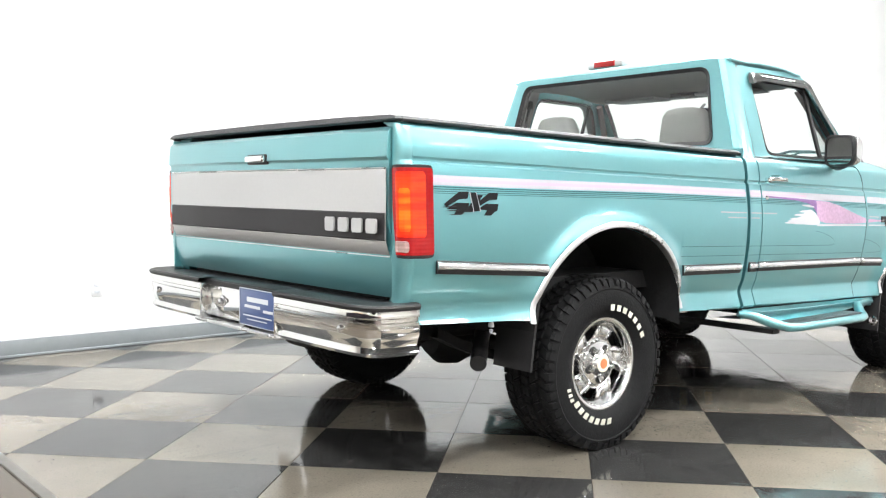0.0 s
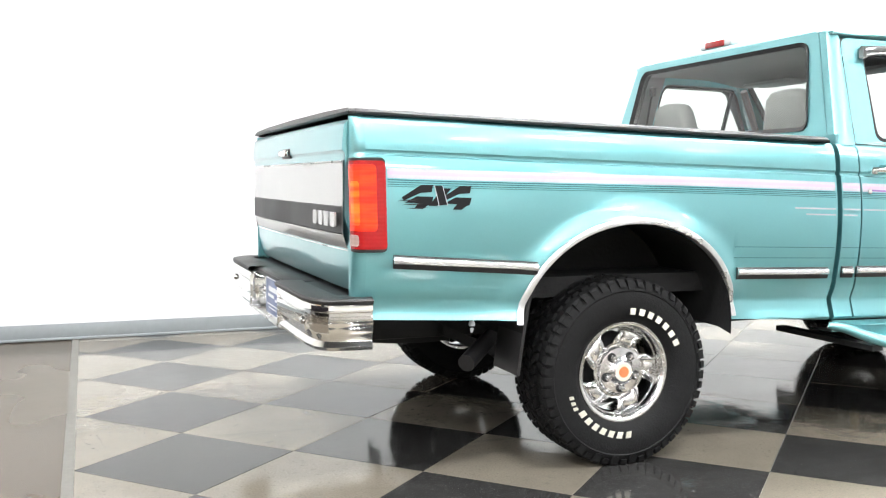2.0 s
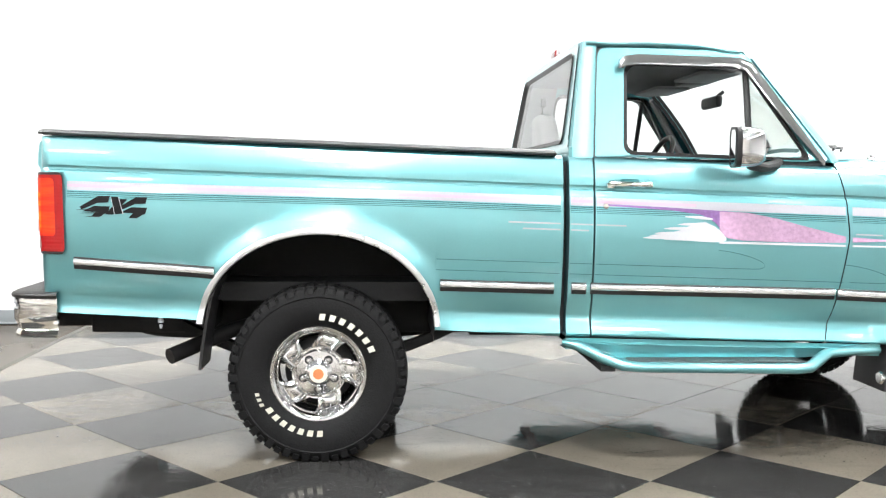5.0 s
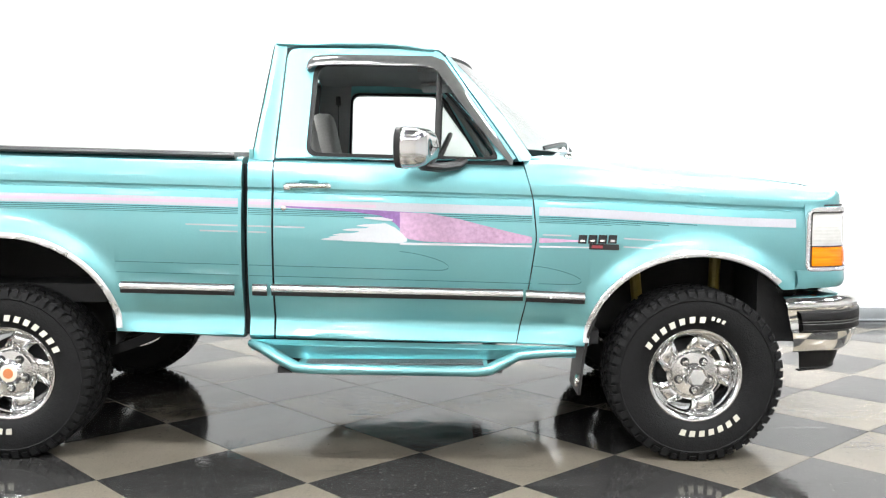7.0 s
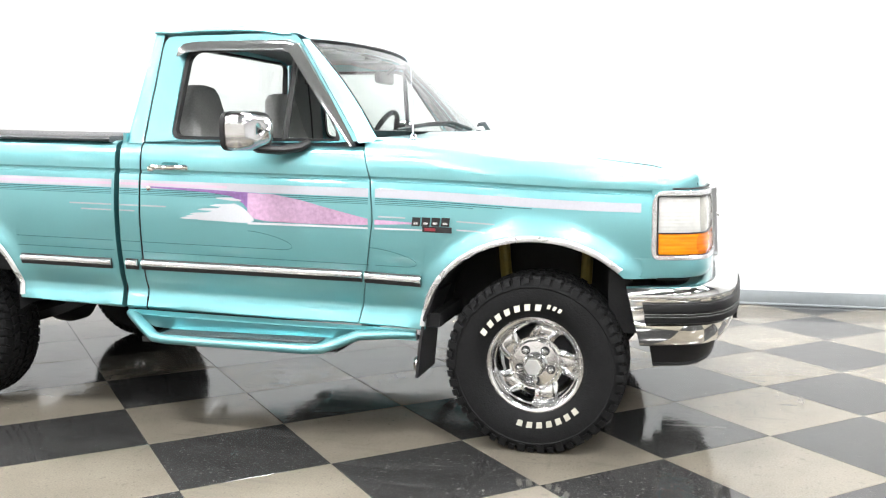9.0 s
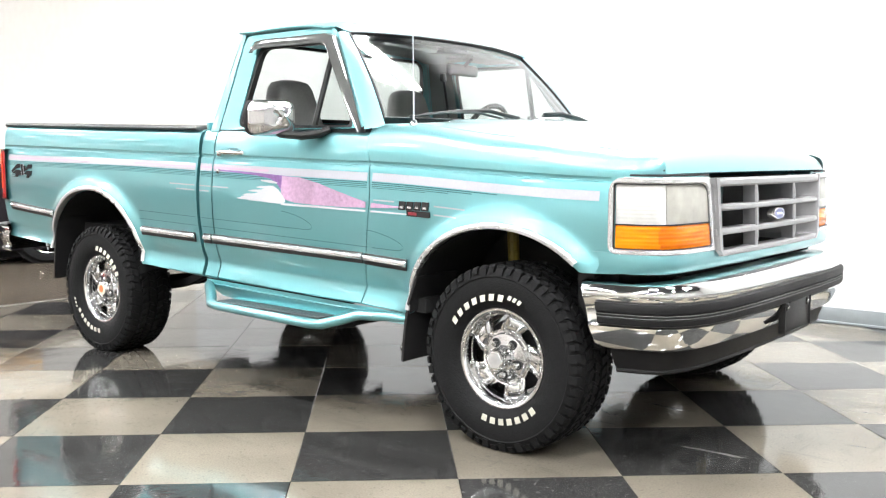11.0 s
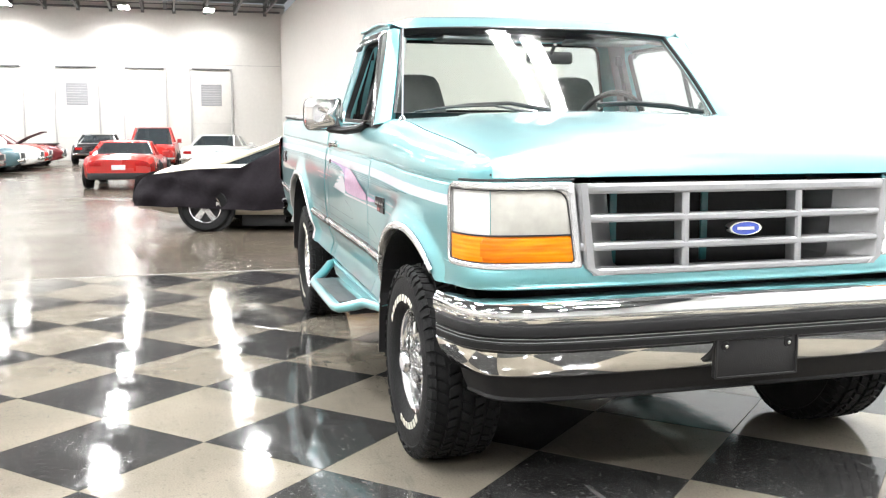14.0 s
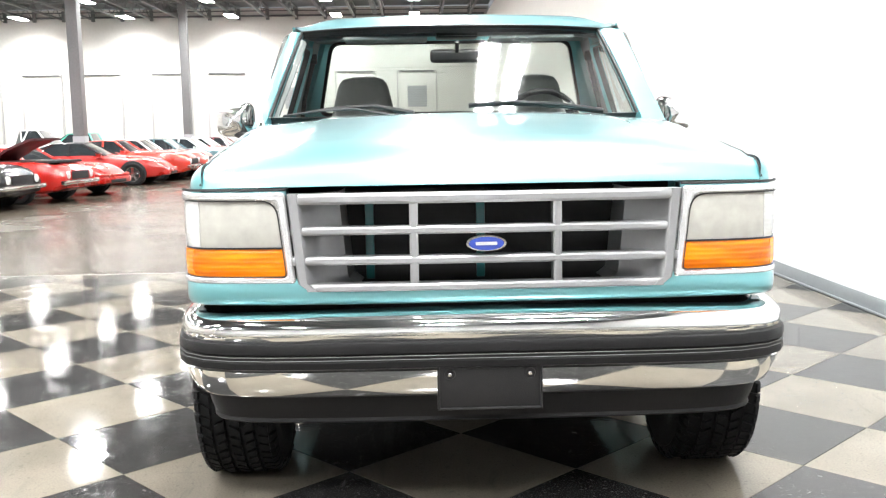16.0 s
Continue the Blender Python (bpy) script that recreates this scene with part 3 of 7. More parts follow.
# front and rear returns of the side
for end in (rows[0], rows[-1]):
    g.grid([end, [(p[0], p[1] + 0.12, p[2]) for p in end]])
g.grid([[r[-1] for r in rows], [(r[-1][0], r[-1][1] + 0.10, r[-1][2] + 0.004) for r in rows]])
g.grid([[r[0] for r in rows], [(r[0][0], r[0][1] + 0.03, r[0][2] + 0.004) for r in rows]])
both("bed_side", g, PAINT, truck, "teal painted bed side with flared wheel arch", 30)

g = Geo().box(-1.04, 1.01, -0.80, 0.80, 0.66, 0.74)
part("bed_floor", g, DARK, truck)
part("bed_front_wall", Geo().box(0.985, 1.015, -0.9, 0.9, 0.56, 1.285), PAINT, truck)

# wheel wells
def well(arch):
    cx, cz, a, b = arch
    g = Geo()
    arc = []
    for k in range(0, 25):
        t = math.pi * k / 24
        arc.append((cx - (a - 0.004) * math.cos(t), cz + (b - 0.004) * math.sin(t)))
    arc = [(arc[0][0], 0.5)] + arc + [(arc[-1][0], 0.5)]
    rim_y = [-0.985 if x < cx + 0.36 or arch is ARCH_R else -0.90 for x, z in arc]
    g.grid([[(x, y, z) for (x, z), y in zip(arc, rim_y)], [(x, -0.9, z + 0.02) for x, z in arc], [(x, -0.52, z + 0.03) for x, z in arc]])
    g.grid([[(x, -0.52, z + 0.03) for x, z in arc], [(x, -0.52, 0.5) for x, z in arc]])
    return g


both("wheel_well", well(ARCH_R), DARK, truck, "matt black wheel well liner")
both("wheel_well", well(ARCH_F), DARK, truck, "matt black wheel well liner")


def arch_trim(arch, t0, t1):
    cx, cz, a, b = arch
    rows = []
    for k in range(0, 49):
        t = radians(t0 + (t1 - t0) * k / 48)
        row = []
        for off, out in ((0.024, 0.001), (0.022, 0.006), (0.012, 0.010), (0.0, 0.008), (-0.003, -0.002), (0.0, -0.03)):
            x = cx - (a + off) * math.cos(t)
            z = cz + (b + off) * math.sin(t)
            xe, ze = cx - (a + 0.01) * math.cos(t), cz + (b + 0.01) * math.sin(t)
            row.append((x, -half_width(xe, ze) - out, z))
        rows.append(row)
    return Geo().grid(rows)


both("arch_trim", arch_trim(ARCH_R, 4, 178), ALU, truck, "bright metal wheel arch trim", 50)
both("arch_trim", arch_trim(ARCH_F, 2, 137), ALU, truck, "bright metal wheel arch trim", 50)

# tailgate
TG = -1.125
prof = [(TG + 0.05, 1.305), (TG + 0.012, 1.30), (TG - 0.004, 1.285), (TG - 0.010, 1.24), (TG - 0.012, 1.195), (TG - 0.004, 1.186), (TG - 0.002, 1.18),
        (TG - 0.004, 0.962), (TG + 0.018, 0.895), (TG + 0.014, 0.868), (TG + 0.010, 0.862), (TG + 0.014, 0.79), (TG + 0.03, 0.72), (TG + 0.045, 0.69), (TG + 0.08, 0.69)]
SHIFT = RAKE * 2.1
rows = [[(x + 0.012 * (abs(y) / 0.91) ** 4, y, z + SHIFT - 0.024) for x, z in prof] for y in steps(-0.911, 0.930, 25)]
g = Geo().grid(rows)
for r in (rows[0], rows[-1]):
    g.grid([r, [(p[0] + 0.06, p[1], p[2]) for p in r]])
tailgate = part("tailgate", g, PAINT, truck, "teal tailgate with silver panel", 30)


def gate_band(z0, z1, out, y0=-0.902, y1=0.902, n=12, lean=0.0):
    g = Geo()
    ys = steps(y0, y1, n)
    def fx(y):
        return TG - 0.004 - out + 0.012 * (abs(y) / 0.91) ** 4
    ring = [(0.004, z0), (0, z0 + 0.004), (0, z1 - 0.004), (0.004, z1)]
    g.grid([[(fx(y) + d + lean * (z1 - z), y, z) for d, z in ring] for y in ys])
    return g


part("silver_panel", gate_band(0.928, 1.190, 0.003), SILVER, tailgate, "satin silver applique")
part("charcoal_band", gate_band(0.930, 1.030, 0.0065, -0.898, 0.898), CHARCOAL, tailgate, "charcoal band")
part("lower_strip", gate_band(0.874, 0.930, 0.004, lean=0.36), SILVER, tailgate, "silver strip leaning inwards")
part("lower_rail", gate_band(0.868, 0.877, -0.0135), ALU, tailgate)
part("upper_rail", gate_band(1.183, 1.191, 0.006), ALU, tailgate)
for y in (-0.602, -0.692, -0.782, -0.872):
    w = 0.062
    g = Geo().prism([(p.x, p.y) for p in rounded([(y, 0.955), (y + w, 0.955), (y + w, 1.008), (y, 1.008)], 0.01, 3)], "x", TG - 0.019, TG - 0.011)
    part("emblem_block", g, SILVER, tailgate, "plain silver emblem block")
part("handle_recess", Geo().box(TG - 0.013, TG, -0.09, 0.09, 1.212, 1.258, 0.008), BLACK, tailgate, "black handle recess")
part("latch_handle", Geo().box(TG - 0.032, TG - 0.012, -0.078, 0.078, 1.222, 1.250, 0.008, 3), CHROME, tailgate, "chrome latch handle")

# tail lamps wrap the bed corners
def tail_patch(z0, z1, s0, s1, out=0.0):
    """s runs along the corner's plan line from the tailgate to the side."""
    plan = [(-1.104, -0.915), (-1.108, -0.943), (-1.101, -0.975), (-1.083, -0.995), (-1.045, -1.006), (-0.998, -1.008)]
    def at(s):
        k = min(len(plan) - 2, int(s * (len(plan) - 1)))
        t = s * (len(plan) - 1) - k
        return plan[k][0] + t * (plan[k + 1][0] - plan[k][0]), plan[k][1] + t * (plan[k + 1][1] - plan[k][1])
    rows = []
    h = z1 - z0
    for z in (z0, z0 + 0.003, z0 + 0.008, z0 + 0.016, z0 + h * 0.25, z0 + h * 0.5, z0 + h * 0.75, z1 - 0.016, z1 - 0.008, z1 - 0.003, z1):
        edge = 0.006 if z in (z0, z1) else 0.0
        q = max(0.0, 1 - min(z - z0, z1 - z) / 0.016)
        inset = 0.09 * (1 - math.sqrt(1 - q * q))
        row = []
        for s in steps(s0 + inset, s1 - inset, 17):
            x, y = at(min(1, s))
            c = Vector((x + 1.0, y + 0.85)).normalized()
            lean = 0.045 * (z - 1.19)
            row.append((x + c.x * (out - edge) + lean * -0.5, y + c.y * (out - edge) - (1.19 - z) * 0.012, z))
        rows.append(row)
    g = Geo().grid(rows)
    g.grid([rows[0], [(p[0] + 0.05, p[1] + 0.05, p[2]) for p in rows[0]]])
    g.grid([rows[-1], [(p[0] + 0.05, p[1] + 0.05, p[2]) for p in rows[-1]]])
    return g


for s in (1, -1):
    flip = (lambda q: q) if s == 1 else (lambda q: q.mirrored())
    lamp = part("tail_lamp", flip(tail_patch(0.880, 1.191, 0, 1, 0.004)), RED, truck, "red tail lamp wrapping the corner")
    part("lamp_gasket", flip(tail_patch(0.871, 1.200, 0, 1, 0.0025)), BLACK, lamp, "black lamp gasket")
    # Red and orange patches over the lens paint the glow in its middle.
    part("lamp_glow_lens", flip(tail_patch(0.942, 1.178, 0.16, 0.86, 0.0055)), ORANGERED, lamp, "brighter red patch painting the glow on the lens")
    part("lamp_bowl", flip(tail_patch(0.962, 1.120, 0.26, 0.56, 0.0068)), AMBERRED, lamp, "orange patch painting the glow's centre on the lens")
    part("reversing_lens", flip(tail_patch(0.890, 0.934, 0.08, 0.52, 0.0065)), WHITELENS, lamp, "pale reversing lens")
    c = Geo()
    rows = []
    for z in [0.635, 0.645, 0.66, 0.68, 0.70, 0.74, 0.80, 0.87, 0.95, 1.03, 1.10, 1.16, 1.195, 1.205, 1.212, 1.218, 1.224, 1.25, 1.28, 1.305, 1.32, 1.335, 1.345]:
        w = half_width(-1.06, z)
        rows.append([(-1.06 - 0.044 * math.cos(a), -0.916 - (w - 0.916) * math.sin(a), z) for a in steps(0, math.pi / 2, 9)])
    c.grid(rows)
    c.grid([[r[0] for r in rows], [(-1.05, -0.916, r[0][2]) for r in rows]])
    c.grid([rows[-1], [(-1.06, -0.916, 1.346)] * 9])
    part("corner_post", flip(c), PAINT, truck)

# tonneau cover
rows = []
for x in [-1.112, -1.106, -1.085, -1.0, -0.5, 0, 0.5, 0.9, 0.995, 1.003]:
    end = x in (-1.112, 1.003)
    base = unlev(x, 1.296)
    row = []
    for y, dz in ((-0.952, 0.0), (-0.958, 0.007), (-0.952, 0.015), (-0.92, 0.022), (-0.6, 0.028), (0, 0.031), (0.6, 0.028), (0.92, 0.022), (0.952, 0.015), (0.958, 0.007), (0.952, 0.0)):
        row.append((x, y * (0.985 if x < -1.1 else 1.0), base + (min(dz, 0.008) if end else dz)))
    rows.append(row)
g = Geo().grid(rows)
g.grid([rows[0], [(p[0] + 0.01, p[1], unlev(p[0], 1.296)) for p in rows[0]]])
g.grid([rows[-1], [(p[0], p[1], unlev(p[0], 1.29)) for p in rows[-1]]])
cover = part("tonneau_cover", g, VINYL, truck, "black vinyl tonneau cover", 30)
for s in (1, -1):
    rl = Geo().tube([(x, -0.944 * s, unlev(x, 1.303)) for x in steps(-1.09, 0.99, 12)], 0.011, 8)
    part("edge_rail", rl, BLACK, cover, "black clamp rail")

# cab
def low_cab(x):
    return lerp([(1.05, 0.527), (2.26, 0.505), (2.5, 0.492)], x)


def top_belt(x):
    return 1.298


def door_front(z):
    return lerp([(0.50, 2.195), (0.70, 2.238), (0.96, 2.276), (1.12, 2.262), (1.30, 2.215)], z)


g = Geo().grid(side_panel(steps(1.058, 1.160, 6), top_belt, low_cab))
r0 = side_panel([1.058], top_belt, low_cab)[0]
g.grid([r0, [(p[0], p[1] + 0.2, p[2]) for p in r0]])
both("cab_corner", g, PAINT, truck, "teal lower cab corner", 30)
part("cab_back_panel", Geo().box(1.06, 1.075, -0.93, 0.93, 0.5, 1.33), PAINT, truck)


def follow(xs, top, low, edge=None, edge_is_end=True):
    """A side panel whose last (or first) column bends along a line x = edge(z)."""
    rows = side_panel(xs, top, low)
    a, b = xs[0], xs[-1]
    out = []
    for x, r in zip(xs, rows):
        new_row = []
        for _, _, z in r:
            e = edge(z)
            xx = a + (x - a) * (e - a) / (b - a) if edge_is_end else b + (x - b) * (e - b) / (a - b)
            new_row.append((xx, -half_width(xx, z), z))
        out.append(new_row)
    return out


rows = follow(steps(1.168, 2.262, 30), top_belt, low_cab, lambda z: door_front(z) - 0.004)
g = Geo().grid(rows)
for r in (rows[0], rows[-1]):
    g.grid([r, [(p[0], p[1] + 0.05, p[2]) for p in r]])
for i in (0, -1):
    g.grid([[r[i] for r in rows], [(r[i][0], r[i][1] + 0.05, r[i][2]) for r in rows]])
doors = both("door", g, PAINT, truck, "teal door with silver and purple graphics", 30)
sill = Geo().grid([[(x, -0.952, low_cab(x) - 0.004) for x in (1.06, 2.45)], [(x, -0.945, low_cab(x) - 0.055) for x in (1.06, 2.45)], [(x, -0.80, low_cab(x) - 0.06) for x in (1.06, 2.45)]])
both("rocker_sill", sill, PAINT, truck)

# greenhouse
def gh(z):
    return 0.932 - (z - 1.29) * 0.318


def side_loop(pts, out=0.0):
    return [(p.x, -gh(p.y) - out, p.y) for p in pts]


DOOR_OUT = [(1.172, 1.292), (1.207, 1.772), (1.862, 1.770), (2.196, 1.288)]
DOOR_IN = [(1.296, 1.302), (1.322, 1.712), (1.880, 1.704), (2.128, 1.280)]
outer = side_loop(rounded(DOOR_OUT, [0.01, 0.05, 0.06, 0.02], 8))
inner = side_loop(rounded(DOOR_IN, [0.05, 0.06, 0.06, 0.05], 8), -0.004)
g = Geo().ring(outer, inner).ring(inner, [(x, y + 0.05, z) for x, y, z in inner])
for d, s in zip(doors, (1, -1)):
    part("window_frame", g if s == 1 else g.mirrored(), PAINT, d, "teal window frame", 30)
    seal_o = side_loop(rounded(DOOR_IN, [0.05, 0.06, 0.06, 0.05], 8), -0.010)
    cx, cz = 1.68, 1.50
    seal_i = [(x + (cx - x) * 0.045, y - 0.004 * 0, z + (cz - z) * 0.075) for x, y, z in seal_o]
    q = Geo().ring(seal_o, seal_i).ring(seal_i, [(x, y + 0.03, z) for x, y, z in seal_i])
    part("window_seal", q if s == 1 else q.mirrored(), BLACK, d, "black rubber window seal")
    vb = Geo().tube([(1.868, -gh(1.70) + 0.014, 1.70), (1.852, -gh(1.30) + 0.014, 1.295)], 0.014, 6)
    part("vent_bar", vb if s == 1 else vb.mirrored(), BLACK, d, "black quarter window bar")
    pane = Geo().add([(1.865, -gh(1.705) + 0.018, 1.705), (1.850, -gh(1.295) + 0.018, 1.295), (2.10, -gh(1.295) + 0.018, 1.295), (1.872, -gh(1.705) + 0.018, 1.705)], [(0, 1, 2, 3)])
    pw = part("quarter_pane", pane if s == 1 else pane.mirrored(), GLASS, d)
    pw.visible_shadow = False
    if s == -1:
        pane = Geo().add([(1.31, -gh(1.31) + 0.02, 1.31), (1.85, -gh(1.31) + 0.02, 1.31), (1.865, -gh(1.71) + 0.02, 1.71), (1.34, -gh(1.71) + 0.02, 1.71)], [(0, 1, 2, 3)]).mirrored()
        pw = part("side_pane", pane, GLASS, d)
        pw.visible_shadow = False
    # smoked rain visor along the window's upper edge
    top = [(1.290, 1.68), (1.298, 1.715), (1.318, 1.738), (1.38, 1.746), (1.83, 1.740), (1.885, 1.720), (2.045, 1.49), (2.178, 1.286)]
    ctr = [(1.306, 1.675), (1.318, 1.684), (1.346, 1.692), (1.41, 1.696), (1.81, 1.690), (1.850, 1.674), (2.015, 1.45), (2.168, 1.262)]
    vz = Geo().grid([[(x, -gh(z) - 0.004, z) for x, z in top], [(x, -gh(z) - 0.03 * min(1, max(0, (2.19 - x) / 0.3)), z - 0.006) for x, z in top],
                     [((a[0] + b[0]) / 2, -gh((a[1] + b[1]) / 2) - 0.006 - 0.030 * min(1, max(0, (2.19 - a[0]) / 0.3)), (a[1] + b[1]) / 2) for a, b in zip(top, ctr)], [(x, -gh(z) - 0.006 - 0.024 * min(1, max(0, (2.19 - x) / 0.3)), z) for x, z in ctr]])
    v = part("rain_visor", vz if s == 1 else vz.mirrored(), shader("smoked_visor", (0.085, 0.088, 0.085), 0.12, coat=1.0) if s == 1 else bpy.data.materials["smoked_visor"], d, "smoked acrylic rain visor")

# cab corners and roof
def cab_rear(z):
    return 1.058 + max(0, z - 1.29) * 0.155


rows = []
for z in steps(1.285, 1.800, 9):
    xr, xe = cab_rear(z), 1.164 + (z - 1.29) * 0.078
    w = gh(z)
    rows.append([(xr + 0.03, -w + 0.09, z), (xr + 0.004, -w + 0.05, z), (xr + 0.012, -w + 0.015, z), (xr + 0.04, -w - 0.002, z), (xe, -w - 0.002, z)])
g = Geo().grid(rows)
both("cab_pillar", g, PAINT, truck, "teal rear cab pillar", 40)


EDGE_Y = 0.777


def roof_at(t, y):
    """t runs from the back edge (0) to the windscreen (1)."""
    a = abs(y)
    back = 1.136 + 0.022 * smooth((a - 0.66) / 0.117) ** 2
    front = 2.034 - 0.128 * (min(a, 0.728) / 0.728) ** 2 - 0.9 * max(0, a - 0.728)
    x = back + t * (front - back)
    crown = lerp([(1.136, 1.800), (1.15, 1.820), (1.18, 1.832), (1.25, 1.838), (1.4, 1.845), (1.6, 1.842), (1.75, 1.832), (1.85, 1.815), (1.93, 1.792), (2.034, 1.752)], x)
    fall = 0.020 * (y / EDGE_Y) ** 2 + 0.030 * smooth((a - 0.60) / 0.177)
    lip = 1.750 - 0.010 * (a / 0.728) ** 4 if a < 0.728 else 1.740 + (a - 0.728) * 0.55
    w = smooth((t - 0.72) / 0.28)
    z = max(crown - fall, 1.7955 - 0.036 * t) if t < 0.95 else crown - fall
    return (x, y, z * (1 - w) + lip * w)


rows = []
for t in (0, 0.008, 0.02, 0.04, 0.07, 0.12, 0.2, 0.32, 0.45, 0.58, 0.7, 0.78, 0.85, 0.91, 0.96, 1.0):
    rows.append([roof_at(t, y) for y in [-EDGE_Y, -0.772, -0.76, -0.74, -0.70, -0.65, -0.58, -0.4, -0.2, 0, 0.2, 0.4, 0.58, 0.65, 0.70, 0.74, 0.76, 0.772, EDGE_Y]])
g = Geo().grid(rows)
g.grid([[r[0] for r in rows], [(r[0][0], r[0][1] + 0.012, r[0][2] - 0.02) for r in rows]])
g.grid([[r[-1] for r in rows], [(r[-1][0], r[-1][1] - 0.012, r[-1][2] - 0.02) for r in rows]])
g.grid([rows[0], [(p[0] + 0.002, p[1] * 0.99, p[2] - 0.012) for p in rows[0]]])
roof = part("roof", g, PAINT, truck, "teal cab roof", 40)
dr = Geo().tube([Vector(roof_at(t, -EDGE_Y)) + Vector((0, -0.006, -0.004)) for t in steps(0.0, 0.97, 14)], 0.008, 6)
both("drip_rail", dr, PAINT, truck)
part("headliner", Geo().grid([[(p[0] - 0.01, p[1] * 0.95, p[2] - 0.045) for p in r] for r in rows[3:-1]]), LINER, truck, "grey headliner")

# back window
def back_loop(pts, out=0.0):
    return [(cab_rear(p.y) - out, p.x, p.y) for p in pts]


o = back_loop(rounded([(-0.885, 1.29), (0.885, 1.29), (0.722, 1.803), (-0.722, 1.803)], 0.03, 8))
i1 = back_loop(rounded([(-0.755, 1.352), (0.755, 1.352), (0.675, 1.765), (-0.675, 1.765)], 0.06, 8))
i2 = back_loop(rounded([(-0.73, 1.372), (0.73, 1.372), (0.655, 1.745), (-0.655, 1.745)], 0.05, 8), -0.006)
part("cab_rear_panel", Geo().ring(o, i1), PAINT, truck, "", 40)
part("rear_window_seal", Geo().ring([(x - 0.008, y, z) for x, y, z in i1], i2).ring(i1, [(x - 0.008, y, z) for x, y, z in i1]).ring(i2, [(x + 0.03, y, z) for x, y, z in i2]), BLACK, truck, "black rubber seal")
pw = part("rear_window", Geo().add([(x, y, z) for x, y, z in i2], [tuple(range(len(i2)))]), GLASS, truck, "clear rear window glass")
pw.visible_shadow = False
bl = part("brake_lamp", Geo().box(1.178, 1.250, -0.01, 0.255, 1.832, 1.872, 0.012, 3), ALU, truck, "third brake lamp with a red centre")
bl.location = (0, -0.05, 0)
part("red_lens", Geo().box(1.173, 1.19, 0.045, 0.20, 1.836, 1.868, 0.003), RED, bl)

# windscreen and its pillars
def screen(u, v, out=0.0):
    """u across (-1..1), v up (0..1)."""
    low = Vector((2.50 - 0.262 * u * u, 0.825 * u - 0.028, 1.322 + 0.006 * u * u))
    high = Vector((2.025 - 0.122 * u * u, 0.708 * u - 0.028, 1.745 - 0.010 * u ** 4))
    p = low.lerp(high, v)
    return (p.x + 0.02 * math.sin(math.pi * v) + out, p.y, p.z + out * 0.8)


us = steps(-1, 1, 21)
pw = part("windscreen", Geo().grid([[screen(u, v) for u in us] for v in steps(0, 1, 9)]), GLASS, truck, "clear curved windscreen")
pw.visible_shadow = False
sl = Geo()
edge = [screen(u, 0) for u in us] + [screen(1, v) for v in steps(0.05, 0.95, 11)] + [screen(u, 1) for u in us[::-1]] + [screen(-1, v) for v in steps(0.95, 0.05, 11)]
mid = Vector((2.22, 0, 1.53))
big = [tuple(Vector(p) + (Vector(p) - mid).normalized() * 0.006 + Vector((0.006, 0, 0.006))) for p in edge]
small = [tuple(Vector(p) - (Vector(p) - mid).normalized() * 0.004 + Vector((0.006, 0, 0.006))) for p in edge]
sl.ring(big, small).ring(small, [(x - 0.03, y, z - 0.03) for x, y, z in small])
part("windscreen_seal", sl, BLACK, truck, "black windscreen seal")
for side in (-1, 1):
    rows = []
    for v in steps(-0.12, 1.0, 13):
        a = Vector(screen(side, v))
        z = a.z
        f = min(1, max(0, (z - 1.288) / (1.77 - 1.288)))
        b = Vector((2.200 + (1.866 - 2.200) * f, side * (gh(z) + 0.001), z))
        rows.append([tuple(a + Vector((-0.01, -0.006 * side, -0.01))), tuple(a + Vector((0.004, 0.012 * side, 0.004))), tuple((a + b) / 2 + Vector((0.010, 0.012 * side, 0.006))),
                     tuple(b + Vector((0.003, 0.006 * side, 0))), tuple(b), tuple(b + Vector((-0.02, -0.05 * side, 0)))])
    part("windscreen_pillar", Geo().grid(rows), PAINT, truck, "teal windscreen pillar", 40)

# bonnet and front wings
PLAN = [(0.0, 3.674, 0.0), (0.2, 3.673, 0.2), (0.4, 3.668, 0.4), (0.55, 3.661, 0.55), (0.65, 3.655, 0.65), (0.75, 3.646, 0.75), (0.82, 3.636, 0.82), (0.86, 3.624, 0.858),
        (0.90, 3.603, 0.892), (0.938, 3.574, 0.917), (0.982, 3.535, 0.936), (1.039, 3.480, 0.949), (1.10, 3.420, 0.957), (1.14, 3.380, 0.960)]


def nose(y):
    """How far forward the face reaches at a distance y from the middle line."""
    return lerp([(p[2], p[1]) for p in PLAN], abs(y))


def face(s):
    """The place in plan at a length s along the face from its middle, round the corner to the wing."""
    a = abs(s)
    return lerp([(p[0], p[1]) for p in PLAN], a), math.copysign(lerp([(p[0], p[2]) for p in PLAN], a), s)


SEAM_Y = 0.858
NOSE_F = [0, 0.12, 0.25, 0.4, 0.55, 0.68, 0.78, 0.86, 0.91, 0.945, 0.97, 0.985, 0.995, 1.0]
NOSE_Z = [(0.0, 1.331), (0.12, 1.329), (0.25, 1.318), (0.4, 1.300), (0.55, 1.281), (0.68, 1.262), (0.78, 1.244), (0.86, 1.231), (0.91, 1.215), (0.945, 1.195), (0.97, 1.170), (0.985, 1.146), (0.995, 1.122), (1.0, 1.106)]


def bonnet_start(y):
    return 2.535 - 0.245 * (y / 0.79) ** 2


